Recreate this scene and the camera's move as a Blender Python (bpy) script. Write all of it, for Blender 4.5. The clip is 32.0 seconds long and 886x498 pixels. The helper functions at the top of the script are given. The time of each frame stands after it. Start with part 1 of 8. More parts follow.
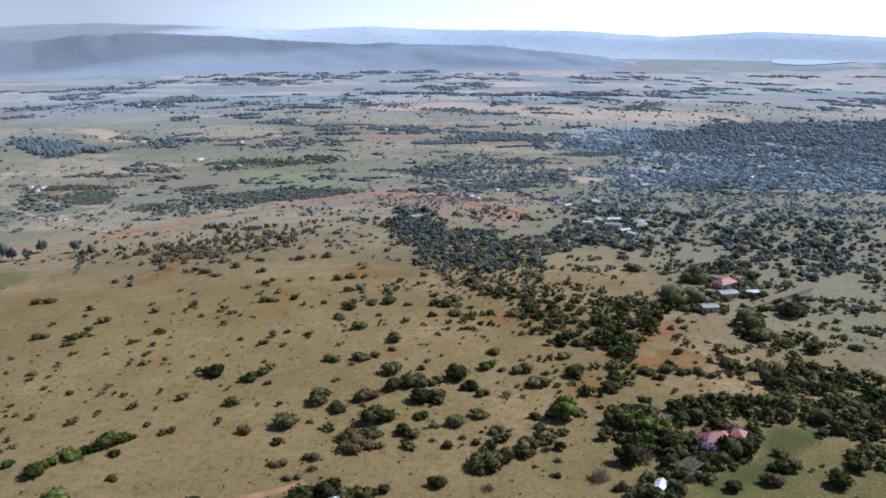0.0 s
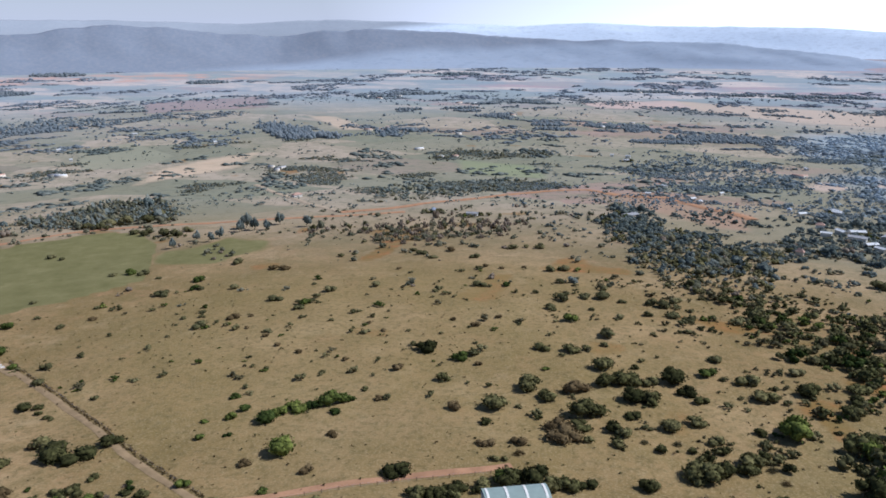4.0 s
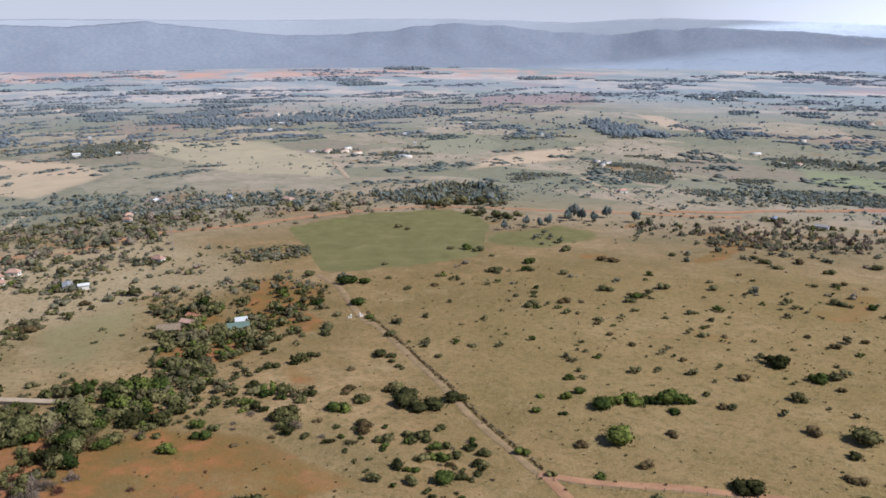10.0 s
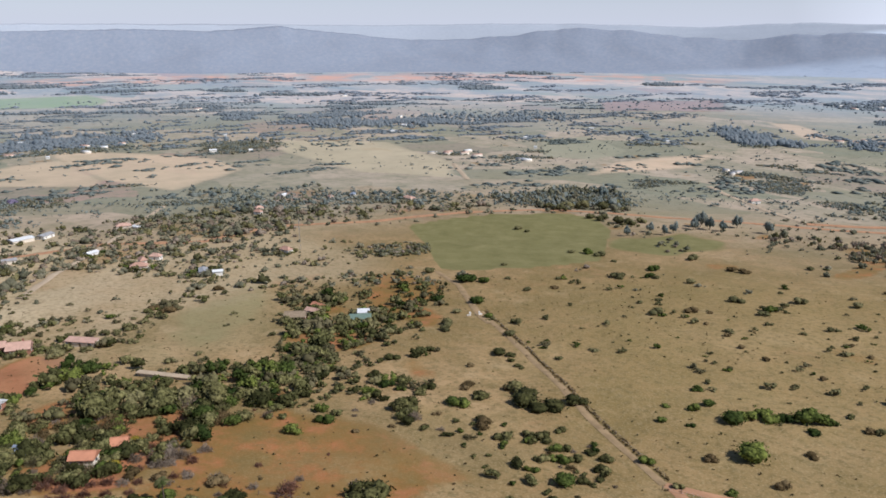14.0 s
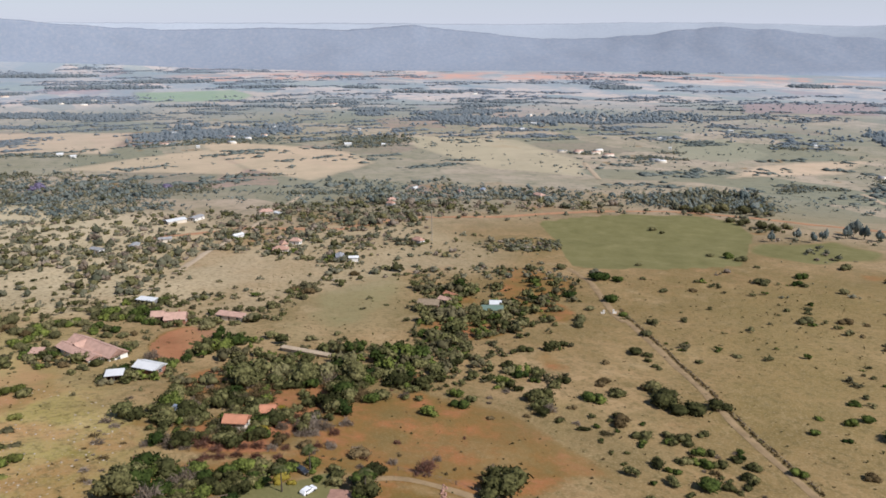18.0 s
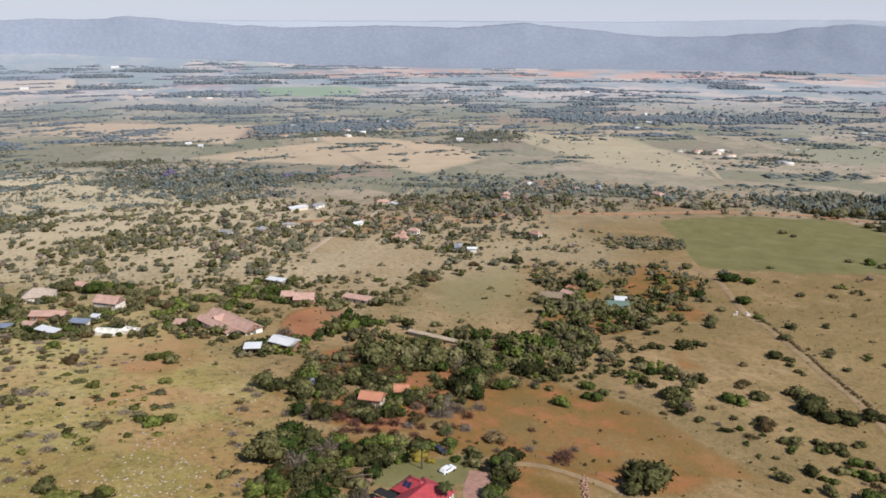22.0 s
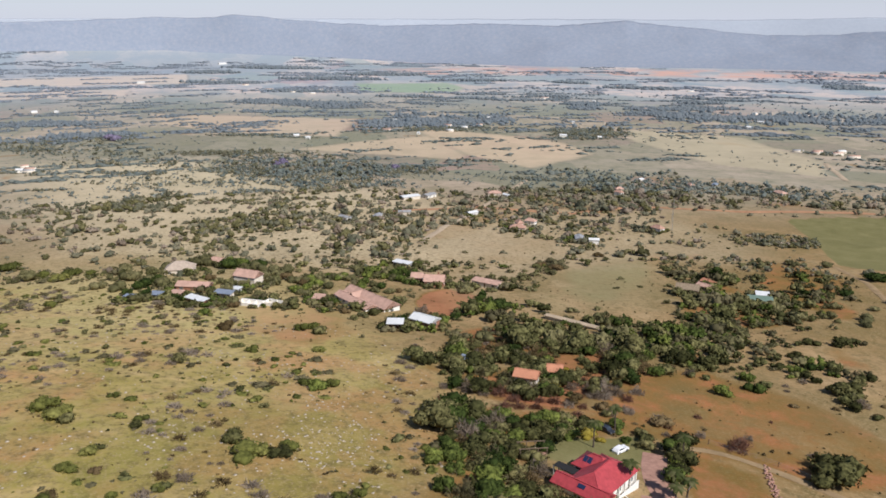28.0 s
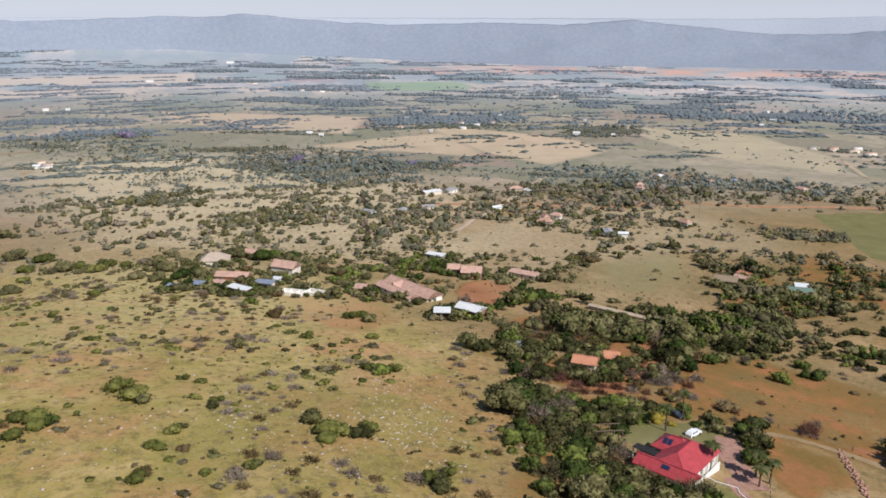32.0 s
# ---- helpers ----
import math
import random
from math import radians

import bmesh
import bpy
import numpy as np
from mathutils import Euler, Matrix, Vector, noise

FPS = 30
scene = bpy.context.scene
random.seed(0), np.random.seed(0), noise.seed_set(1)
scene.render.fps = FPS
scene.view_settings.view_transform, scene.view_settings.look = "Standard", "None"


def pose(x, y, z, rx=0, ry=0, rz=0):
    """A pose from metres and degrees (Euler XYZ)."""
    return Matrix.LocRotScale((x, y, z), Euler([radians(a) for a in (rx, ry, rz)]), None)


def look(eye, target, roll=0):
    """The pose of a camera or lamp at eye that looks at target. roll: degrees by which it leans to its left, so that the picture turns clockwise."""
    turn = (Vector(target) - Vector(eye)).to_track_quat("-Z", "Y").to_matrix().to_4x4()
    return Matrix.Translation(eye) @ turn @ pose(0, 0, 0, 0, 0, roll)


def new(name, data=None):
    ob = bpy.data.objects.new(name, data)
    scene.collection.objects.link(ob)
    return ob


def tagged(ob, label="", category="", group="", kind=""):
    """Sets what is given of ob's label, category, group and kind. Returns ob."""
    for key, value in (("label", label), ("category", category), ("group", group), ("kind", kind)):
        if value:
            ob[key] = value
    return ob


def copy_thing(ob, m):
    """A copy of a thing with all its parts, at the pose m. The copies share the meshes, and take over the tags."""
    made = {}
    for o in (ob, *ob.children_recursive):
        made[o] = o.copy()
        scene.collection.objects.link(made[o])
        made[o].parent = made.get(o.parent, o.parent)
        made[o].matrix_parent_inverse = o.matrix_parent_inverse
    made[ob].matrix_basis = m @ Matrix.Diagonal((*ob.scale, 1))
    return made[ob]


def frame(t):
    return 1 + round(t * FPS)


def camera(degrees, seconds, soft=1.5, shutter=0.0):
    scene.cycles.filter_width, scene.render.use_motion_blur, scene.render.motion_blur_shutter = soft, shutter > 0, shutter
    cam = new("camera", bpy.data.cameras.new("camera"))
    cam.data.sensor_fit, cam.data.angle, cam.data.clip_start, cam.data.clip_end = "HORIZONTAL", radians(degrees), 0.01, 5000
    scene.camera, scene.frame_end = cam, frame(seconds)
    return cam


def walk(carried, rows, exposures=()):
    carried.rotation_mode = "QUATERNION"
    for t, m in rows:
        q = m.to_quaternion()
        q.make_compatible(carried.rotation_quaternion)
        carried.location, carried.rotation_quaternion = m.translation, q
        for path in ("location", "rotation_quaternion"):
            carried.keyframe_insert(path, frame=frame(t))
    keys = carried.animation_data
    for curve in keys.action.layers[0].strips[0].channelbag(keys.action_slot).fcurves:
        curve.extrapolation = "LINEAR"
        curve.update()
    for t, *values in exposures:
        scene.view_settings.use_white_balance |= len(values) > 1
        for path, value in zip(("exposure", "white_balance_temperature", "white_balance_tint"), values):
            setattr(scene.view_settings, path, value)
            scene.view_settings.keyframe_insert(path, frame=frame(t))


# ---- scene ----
cam = camera(60.31, 32.0, soft=1.7)
# seconds, x, y, z, yaw, pitch of the drone's gimbal, which keeps the horizon level
ROWS = [
    (0.0, -0.0, -0.0, 138.0, -0.0, -16.39),
    (0.5, -0.71, 0.72, 137.21, 2.01, -16.38),
    (1.0, -1.4, 1.32, 136.46, 4.74, -16.38),
    (1.5, -2.1, 1.76, 135.88, 7.16, -16.41),
    (2.0, -2.88, 2.02, 135.28, 9.26, -16.44),
    (2.5, -3.75, 2.14, 134.69, 10.98, -16.51),
    (3.0, -4.66, 2.16, 134.07, 12.57, -16.53),
    (3.5, -5.68, 2.08, 133.47, 14.15, -16.54),
    (5.5, -10.99, 1.7, 131.06, 20.36, -16.64),
    (6.0, -12.53, 1.35, 130.55, 22.2, -16.66),
    (6.5, -14.44, 0.24, 129.82, 26.76, -16.71),
    (7.0, -16.51, -0.2, 129.23, 28.85, -16.72),
    (7.5, -18.33, 0.04, 128.35, 30.68, -16.71),
    (8.0, -20.02, 0.09, 127.55, 32.45, -16.71),
    (8.5, -21.55, -0.13, 126.94, 34.13, -16.7),
    (9.0, -23.0, -0.61, 126.46, 35.98, -16.7),
    (9.5, -24.33, -1.09, 125.92, 37.84, -16.68),
    (10.0, -25.48, -1.51, 125.35, 39.23, -16.57),
    (10.5, -26.47, -1.88, 124.88, 40.4, -16.54),
    (11.0, -27.19, -2.11, 124.39, 41.42, -16.48),
    (11.5, -27.82, -2.29, 123.96, 42.51, -16.41),
    (12.0, -28.36, -2.47, 123.55, 43.67, -16.34),
    (12.5, -28.77, -2.7, 123.1, 44.71, -16.33),
    (13.0, -29.11, -2.95, 122.59, 45.78, -16.29),
    (13.5, -29.4, -3.29, 122.18, 46.96, -16.24),
    (15.5, -30.61, -5.0, 120.81, 51.3, -16.14),
    (16.0, -31.02, -5.76, 120.3, 52.66, -16.16),
    (16.5, -31.62, -6.78, 119.7, 54.23, -16.17),
    (17.0, -32.35, -7.7, 119.16, 55.43, -16.18),
    (17.5, -33.03, -8.6, 118.74, 56.46, -16.21),
    (18.0, -33.61, -9.53, 118.25, 57.48, -16.23),
    (18.5, -34.31, -10.45, 117.71, 58.42, -16.24),
    (19.0, -35.11, -11.46, 117.15, 59.48, -16.24),
    (19.5, -36.03, -12.54, 116.64, 60.53, -16.27),
    (20.0, -36.81, -13.62, 115.93, 61.54, -16.28),
    (20.5, -37.67, -14.88, 115.28, 62.53, -16.3),
    (21.0, -38.64, -16.38, 114.62, 63.61, -16.3),
    (21.5, -39.51, -17.75, 113.95, 64.51, -16.31),
    (22.0, -40.31, -19.01, 113.39, 65.37, -16.32),
    (22.5, -41.16, -20.28, 112.79, 66.34, -16.33),
    (23.0, -42.03, -21.7, 112.19, 67.27, -16.37),
    (23.5, -42.85, -23.23, 111.57, 68.23, -16.37),
    (24.0, -43.79, -24.83, 110.82, 69.25, -16.37),
    (24.5, -44.73, -26.33, 110.06, 70.22, -16.33),
    (25.0, -45.62, -27.86, 109.3, 71.15, -16.35),
    (25.5, -46.38, -29.37, 108.59, 71.91, -16.33),
    (27.5, -49.14, -36.09, 105.99, 72.1, -16.35),
    (28.0, -49.92, -38.14, 105.29, 72.15, -16.35),
    (28.5, -50.47, -39.9, 104.69, 72.17, -16.35),
    (29.0, -50.99, -41.64, 104.08, 72.22, -16.36),
    (29.5, -51.54, -43.38, 103.46, 72.25, -16.35),
    (30.0, -52.09, -45.31, 102.83, 72.28, -16.35),
    (30.5, -52.61, -47.41, 102.14, 72.34, -16.36),
    (31.0, -53.24, -49.41, 101.57, 72.37, -16.37),
    (31.5, -53.81, -51.41, 101.2, 72.41, -16.39),
    (32.0, -54.35, -53.31, 101.1, 72.45, -16.36),
]
# the camera opens up as it turns away from the sun, and its white balance warms
EXPOSURE = [(0, -0.09, 5320, 11), (3, -0.04, 5430, 13), (6, 0.0, 5570, 14), (9, 0.04, 5720, 14), (13, 0.07, 5860, 13.5), (19, 0.1, 6000, 13), (32, 0.1, 6070, 13)]
walk(cam, [(t, pose(x, y, z, 90 + pitch, 0, yaw)) for t, x, y, z, yaw, pitch in ROWS], EXPOSURE)

# ---- daylight: a clear, hazy morning; the sun stands to the east-north-east of the first view ----
SUN_EL, SUN_AZ = 45.0, 66.0          # degrees up; degrees clockwise from +y
world = bpy.data.worlds.new("sky")
scene.world = world
world.use_nodes = True
_wn = world.node_tree.nodes
_sky = _wn.new("ShaderNodeTexSky")
_sky.sky_type, _sky.sun_disc = "NISHITA", False
_sky.sun_elevation, _sky.sun_rotation = radians(SUN_EL), radians(SUN_AZ)
_sky.altitude, _sky.air_density, _sky.dust_density, _sky.ozone_density = 1200, 1.0, 0.7, 1.5
# pale haze lies along the horizon
_tc = _wn.new("ShaderNodeTexCoord")
_sep = _wn.new("ShaderNodeSeparateXYZ")
_rise = _wn.new("ShaderNodeMapRange")
_rise.inputs["From Max"].default_value, _rise.inputs["To Min"].default_value, _rise.inputs["To Max"].default_value = 0.14, 0.92, 0.0
_mix = _wn.new("ShaderNodeMix")
_mix.data_type = "RGBA"
_glow = _wn.new("ShaderNodeVectorMath")          # and is brighter towards the sun
_glow.operation = "DOT_PRODUCT"
_glow.inputs[1].default_value = (math.sin(radians(SUN_AZ)), math.cos(radians(SUN_AZ)), 0.3)
_amt = _wn.new("ShaderNodeMapRange")
_amt.inputs["From Min"].default_value, _amt.inputs["To Min"].default_value, _amt.inputs["To Max"].default_value = 0.0, 7.7, 28.0
_pale = _wn.new("ShaderNodeVectorMath")
_pale.operation = "SCALE"
_pale.inputs[0].default_value = (0.985, 1.02, 1.12)
_link = world.node_tree.links.new
_link(_tc.outputs["Generated"], _sep.inputs[0])
_link(_sep.outputs[2], _rise.inputs[0])
_link(_rise.outputs[0], _mix.inputs[0])
_link(_tc.outputs["Generated"], _glow.inputs[0])
_link(_glow.outputs["Value"], _amt.inputs[0])
_link(_amt.outputs[0], _pale.inputs["Scale"])
_link(_pale.outputs[0], _mix.inputs[7])
_link(_sky.outputs[0], _mix.inputs[6])
_link(_mix.outputs[2], _wn["Background"].inputs["Color"])
_wn["Background"].inputs["Strength"].default_value = 0.079
sun = new("sun", bpy.data.lights.new("sun", "SUN"))
sun.data.energy, sun.data.angle, sun.data.color = 5.0, radians(0.5), (1.0, 0.94, 0.85)
_sd = Vector((math.sin(radians(SUN_AZ)) * math.cos(radians(SUN_EL)), math.cos(radians(SUN_AZ)) * math.cos(radians(SUN_EL)), math.sin(radians(SUN_EL))))
sun.matrix_world = look(_sd * 600, (0, 0, 0))

# ---- materials ----


class Nodes:
    """A small writer of node materials."""

    def __init__(self, name, rough=0.9, spec=0.15):
        self.m = bpy.data.materials.new(name)
        self.m.use_nodes = True
        self.t = self.m.node_tree
        self.b = self.t.nodes["Principled BSDF"]
        self.b.inputs["Roughness"].default_value = rough
        self.b.inputs["Specular IOR Level"].default_value = spec

    def put(self, sock, v):
        if hasattr(v, "links"):
            self.t.links.new(v, sock)
        elif isinstance(v, tuple) and len(v) == 3 and sock.type == "RGBA":
            sock.default_value = (*v, 1)
        else:
            sock.default_value = v

    def node(self, kind, **ins):
        n = self.t.nodes.new(kind)
        for k, v in ins.items():
            self.put(n.inputs[k.replace("_", " ")], v)
        return n

    def place(self, scale=(1, 1, 1), turn=0.0):
        n = self.node("ShaderNodeMapping", Vector=self.t.nodes.new("ShaderNodeNewGeometry").outputs["Position"])
        n.inputs["Scale"].default_value, n.inputs["Rotation"].default_value = scale, (0, 0, turn)
        return n.outputs[0]

    def noise(self, scale, detail=3.0, rough=0.55, vec=None):
        return self.node("ShaderNodeTexNoise", Scale=scale, Detail=detail, Roughness=rough, Vector=vec or self.place()).outputs["Fac"]

    def ramp(self, fac, *stops):
        n = self.node("ShaderNodeValToRGB", Fac=fac)
        e = n.color_ramp.elements
        while len(e) < len(stops):
            e.new(0.5)
        for el, (p, c) in zip(e, stops):
            el.position, el.color = p, (*c, 1) if isinstance(c, tuple) else (c, c, c, 1)
        return n.outputs["Color"]

    def mix(self, fac, a, b, how="MIX"):
        n = self.t.nodes.new("ShaderNodeMix")
        n.data_type, n.blend_type = "RGBA", how
        for k, v in ((0, fac), (6, a), (7, b)):
            self.put(n.inputs[k], v)
        return n.outputs[2]

    def calc(self, how, a, b=0.0):
        n = self.t.nodes.new("ShaderNodeMath")
        n.operation = how
        self.put(n.inputs[0], a)
        self.put(n.inputs[1], b)
        return n.outputs[0]

    def attr(self, name, out="Fac"):
        n = self.t.nodes.new("ShaderNodeAttribute")
        n.attribute_name = name
        return n.outputs[out]

    def bump(self, height, strength=0.4, distance=0.3):
        n = self.node("ShaderNodeBump", Height=height, Strength=strength, Distance=distance)
        self.t.links.new(n.outputs[0], self.b.inputs["Normal"])

    def done(self, color):
        self.put(self.b.inputs["Base Color"], color)
        return self.m


def plain(name, color, rough=0.8, spec=0.3, metal=0.0, vary=0.25, scale=0.6):
    """Paint, plaster or metal with blotches, grime and per-piece variation."""
    k = Nodes(name, rough, spec)
    k.b.inputs["Metallic"].default_value = metal
    dark = tuple(c * (1 - vary) for c in color)
    c = k.mix(k.ramp(k.noise(scale, 4), (0.35, 0.0), (0.7, 1.0)), color, dark)
    c = k.mix(k.calc("MULTIPLY", k.ramp(k.noise(scale * 9, 2), (0.5, 0.0), (0.75, 1.0)), vary), c, tuple(x * 0.5 for x in color))
    return k.done(c)


def leaf(name, a, b, c, thin=0.3, gap_shade=0.4):
    """Foliage: each clump and each plant has its own shade between a, b and c."""
    k = Nodes(name, 0.95, 0.04)
    info = k.t.nodes.new("ShaderNodeObjectInfo").outputs["Random"]
    own = k.calc("FRACT", k.calc("ADD", info, k.attr("shade")))
    isl = k.t.nodes.new("ShaderNodeNewGeometry").outputs["Random Per Island"]
    mixd = k.calc("ADD", k.calc("MULTIPLY", own, 0.8), k.calc("MULTIPLY", isl, 0.2))
    col = k.ramp(mixd, (0.1, a), (0.5, b), (0.9, c))
    # dark patches painted by noise, for the shaded gaps between leaf clumps
    col = k.mix(k.ramp(k.noise(0.9, 3), (0.4, 0.0), (0.72 - 0.1 * gap_shade, gap_shade)), col, tuple(x * 0.8 * (1 - gap_shade * 0.6) for x in a))
    glow = k.node("ShaderNodeBsdfTranslucent", Color=col)       # light passes through leaves
    both = k.t.nodes.new("ShaderNodeMixShader")
    both.inputs[0].default_value = thin
    k.t.links.new(k.b.outputs[0], both.inputs[1])
    k.t.links.new(glow.outputs[0], both.inputs[2])
    k.t.links.new(both.outputs[0], k.t.nodes["Material Output"].inputs[0])
    return k.done(col)


def ground_material():
    k = Nodes("dry_grassland", 0.95, 0.08)
    cov = k.t.nodes.new("ShaderNodeSeparateColor")
    k.t.links.new(k.attr("cover", "Color"), cov.inputs[0])
    red, green, hill = cov.outputs[0], cov.outputs[1], cov.outputs[2]
    lie = k.t.nodes.new("ShaderNodeSeparateColor")
    k.t.links.new(k.attr("lie", "Color"), lie.inputs[0])
    plainz, outer, pale = lie.outputs[0], lie.outputs[1], lie.outputs[2]
    big, mid = k.noise(0.011, 4, 0.6), k.noise(0.07, 5, 0.65)
    fine, tuft = k.noise(0.38, 5, 0.75), k.noise(1.3, 3, 0.7)
    # veld
    veld = k.ramp(big, (0.36, (0.183, 0.126, 0.046)), (0.5, (0.288, 0.188, 0.084)), (0.64, (0.4, 0.268, 0.136)))
    veld = k.mix(k.ramp(mid, (0.42, 0.0), (0.68, 0.7)), veld, (0.182, 0.134, 0.05))
    veld = k.mix(k.ramp(k.noise(0.028, 5, 0.7), (0.56, 0.0), (0.72, 0.6)), veld, (0.37, 0.215, 0.11))
    veld = k.mix(k.ramp(k.noise(0.13, 4, 0.7), (0.5, 0.0), (0.64, 0.5)), veld, (0.2, 0.142, 0.064))
    veld = k.mix(k.ramp(k.noise(0.05, 4, 0.65), (0.56, 0.0), (0.7, 0.45)), veld, (0.43, 0.315, 0.175))
    # stony hillside
    stony = k.ramp(mid, (0.3, (0.215, 0.185, 0.045)), (0.5, (0.335, 0.262, 0.078)), (0.7, (0.5, 0.36, 0.16)))
    stony = k.mix(k.ramp(k.noise(0.045, 4), (0.48, 0.0), (0.6, 0.8)), stony, (0.44, 0.225, 0.1))
    stony = k.mix(k.ramp(k.noise(0.022, 4, 0.6), (0.5, 0.0), (0.64, 0.45)), stony, (0.25, 0.235, 0.06))
    # dark speckle for tufts, with their small shadows painted in
    stony = k.mix(k.ramp(k.noise(0.55, 4, 0.7), (0.55, 0.0), (0.7, 0.55)), stony, (0.15, 0.12, 0.045))
    c = k.mix(hill, veld, stony)
    # red loam
    loam = k.ramp(mid, (0.34, (0.165, 0.11, 0.030)), (0.5, (0.225, 0.124, 0.038)), (0.66, (0.33, 0.14, 0.055)))
    c = k.mix(k.ramp(k.calc("ADD", red, k.calc("MULTIPLY", k.calc("SUBTRACT", mid, 0.5), 0.7)), (0.3, 0.0), (0.62, 1.0)), c, loam)
    bare = k.ramp(mid, (0.3, (0.27, 0.112, 0.052)), (0.7, (0.38, 0.155, 0.076)))
    c = k.mix(k.ramp(k.calc("ADD", red, k.calc("MULTIPLY", k.calc("SUBTRACT", mid, 0.5), 0.5)), (0.66, 0.0), (0.86, 1.0)), c, bare)
    # watered grass
    turf = k.ramp(mid, (0.3, (0.14, 0.131, 0.049)), (0.55, (0.178, 0.163, 0.066)), (0.75, (0.225, 0.2, 0.088)))
    c = k.mix(k.ramp(k.calc("ADD", green, k.calc("MULTIPLY", k.calc("SUBTRACT", mid, 0.5), 0.35)), (0.35, 0.0), (0.6, 1.0)), c, turf)
    # farmed plain: strips of stubble, pasture and plough, bluer with painted haze
    lots = k.node("ShaderNodeTexVoronoi", Scale=1.0, Vector=k.place((0.0045, 0.0075, 0.0), 0.5), Randomness=0.9)
    lots.distance = "CHEBYCHEV"
    tone = k.t.nodes.new("ShaderNodeSeparateColor")
    k.t.links.new(lots.outputs["Color"], tone.inputs[0])
    farm = k.ramp(tone.outputs[0], (0.05, (0.23, 0.228, 0.162)), (0.3, (0.335, 0.29, 0.214)), (0.55, (0.445, 0.355, 0.266)), (0.78, (0.215, 0.22, 0.157)), (0.95, (0.355, 0.25, 0.202)))
    farm = k.mix(k.ramp(k.noise(0.02, 5, 0.7), (0.4, 0.0), (0.64, 0.75)), farm, (0.235, 0.22, 0.145))
    farm = k.mix(k.ramp(k.noise(0.075, 4, 0.7), (0.52, 0.0), (0.64, 0.6)), farm, (0.15, 0.152, 0.105))
    kept = k.calc("SUBTRACT", 1.0, k.ramp(k.calc("MAXIMUM", red, green), (0.25, 0.0), (0.6, 1.0)))
    c = k.mix(k.calc("MULTIPLY", plainz, kept), c, farm)
    # outer plain: wider strips, greyed by bluish haze painted into the colours
    wide = k.node("ShaderNodeTexVoronoi", Scale=1.0, Vector=k.place((0.0022, 0.0055, 0.0), 0.9), Randomness=1.0)
    wide.distance = "CHEBYCHEV"
    tone2 = k.t.nodes.new("ShaderNodeSeparateColor")
    k.t.links.new(wide.outputs["Color"], tone2.inputs[0])
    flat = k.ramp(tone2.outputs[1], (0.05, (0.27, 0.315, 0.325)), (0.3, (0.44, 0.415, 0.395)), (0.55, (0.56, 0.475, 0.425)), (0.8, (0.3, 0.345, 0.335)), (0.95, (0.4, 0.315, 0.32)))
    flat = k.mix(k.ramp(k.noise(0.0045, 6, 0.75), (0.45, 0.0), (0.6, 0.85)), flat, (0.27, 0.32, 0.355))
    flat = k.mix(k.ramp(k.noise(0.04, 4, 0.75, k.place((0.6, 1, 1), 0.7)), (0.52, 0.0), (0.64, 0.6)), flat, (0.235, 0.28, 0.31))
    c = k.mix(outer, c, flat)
    c = k.mix(pale, c, k.ramp(k.noise(0.014, 4, 0.7), (0.35, (0.48, 0.35, 0.3)), (0.65, (0.6, 0.34, 0.26))))
    sown = k.t.nodes.new("ShaderNodeAttribute")
    sown.attribute_name = "crop"
    c = k.mix(k.calc("MULTIPLY", sown.outputs["Alpha"], k.ramp(k.noise(0.02, 4, 0.7), (0.3, 1.0), (0.75, 0.55))), c, sown.outputs["Color"])
    near = k.calc("MULTIPLY", k.calc("SUBTRACT", 1.0, plainz), k.calc("MULTIPLY", k.ramp(red, (0.3, 1.0), (0.6, 0.3)), k.ramp(green, (0.2, 1.0), (0.6, 0.25))))
    # dark specks: grass tufts together with their painted shadows
    c = k.mix(k.calc("MULTIPLY", k.ramp(fine, (0.48, 0.0), (0.64, 0.68)), near), c, (0.118, 0.093, 0.036))
    c = k.mix(k.calc("MULTIPLY", k.ramp(tuft, (0.51, 0.0), (0.64, 0.5)), near), c, (0.385, 0.292, 0.155))
    k.bump(k.calc("ADD", fine, tuft), 0.5, 0.25)
    return k.done(c)


M_GROUND = ground_material()
M_ROAD = plain("dirt_track", (0.33, 0.232, 0.127), 0.95, 0.05, 0, 0.3, 0.25)
M_REDROAD = plain("red_gravel", (0.45, 0.25, 0.14), 0.95, 0.05, 0, 0.3, 0.15)
M_PALEROAD = plain("pale_gravel", (0.46, 0.36, 0.25), 0.95, 0.05, 0, 0.25, 0.2)
M_OLIVE = leaf("olive_leaves", (0.034, 0.036, 0.013), (0.106, 0.102, 0.038), (0.225, 0.2, 0.084), 0.1, 0.85)
M_GREEN = leaf("fresh_leaves", (0.026, 0.041, 0.011), (0.094, 0.12, 0.029), (0.19, 0.215, 0.05), 0.13, 0.8)
M_BROWN = leaf("dry_leaves", (0.092, 0.066, 0.03), (0.142, 0.10, 0.048), (0.205, 0.148, 0.072), 0.2)
M_RUST = leaf("russet_leaves", (0.115, 0.058, 0.038), (0.17, 0.085, 0.056), (0.235, 0.125, 0.085))
M_MAUVE = leaf("jacaranda_blossom", (0.17, 0.145, 0.22), (0.22, 0.185, 0.275), (0.27, 0.23, 0.32))
M_YELLOW = leaf("yellow_leaves", (0.25, 0.19, 0.03), (0.33, 0.26, 0.04), (0.38, 0.31, 0.08))
# Next five: leaf colours paled and blued with painted haze.
M_GUM = leaf("hazed_gum_leaves", (0.18, 0.218, 0.2), (0.268, 0.298, 0.264), (0.35, 0.366, 0.312), 0.5)
M_PLOT = leaf("hazed_plot_leaves", (0.145, 0.15, 0.096), (0.24, 0.228, 0.148), (0.345, 0.31, 0.205), 0.45)
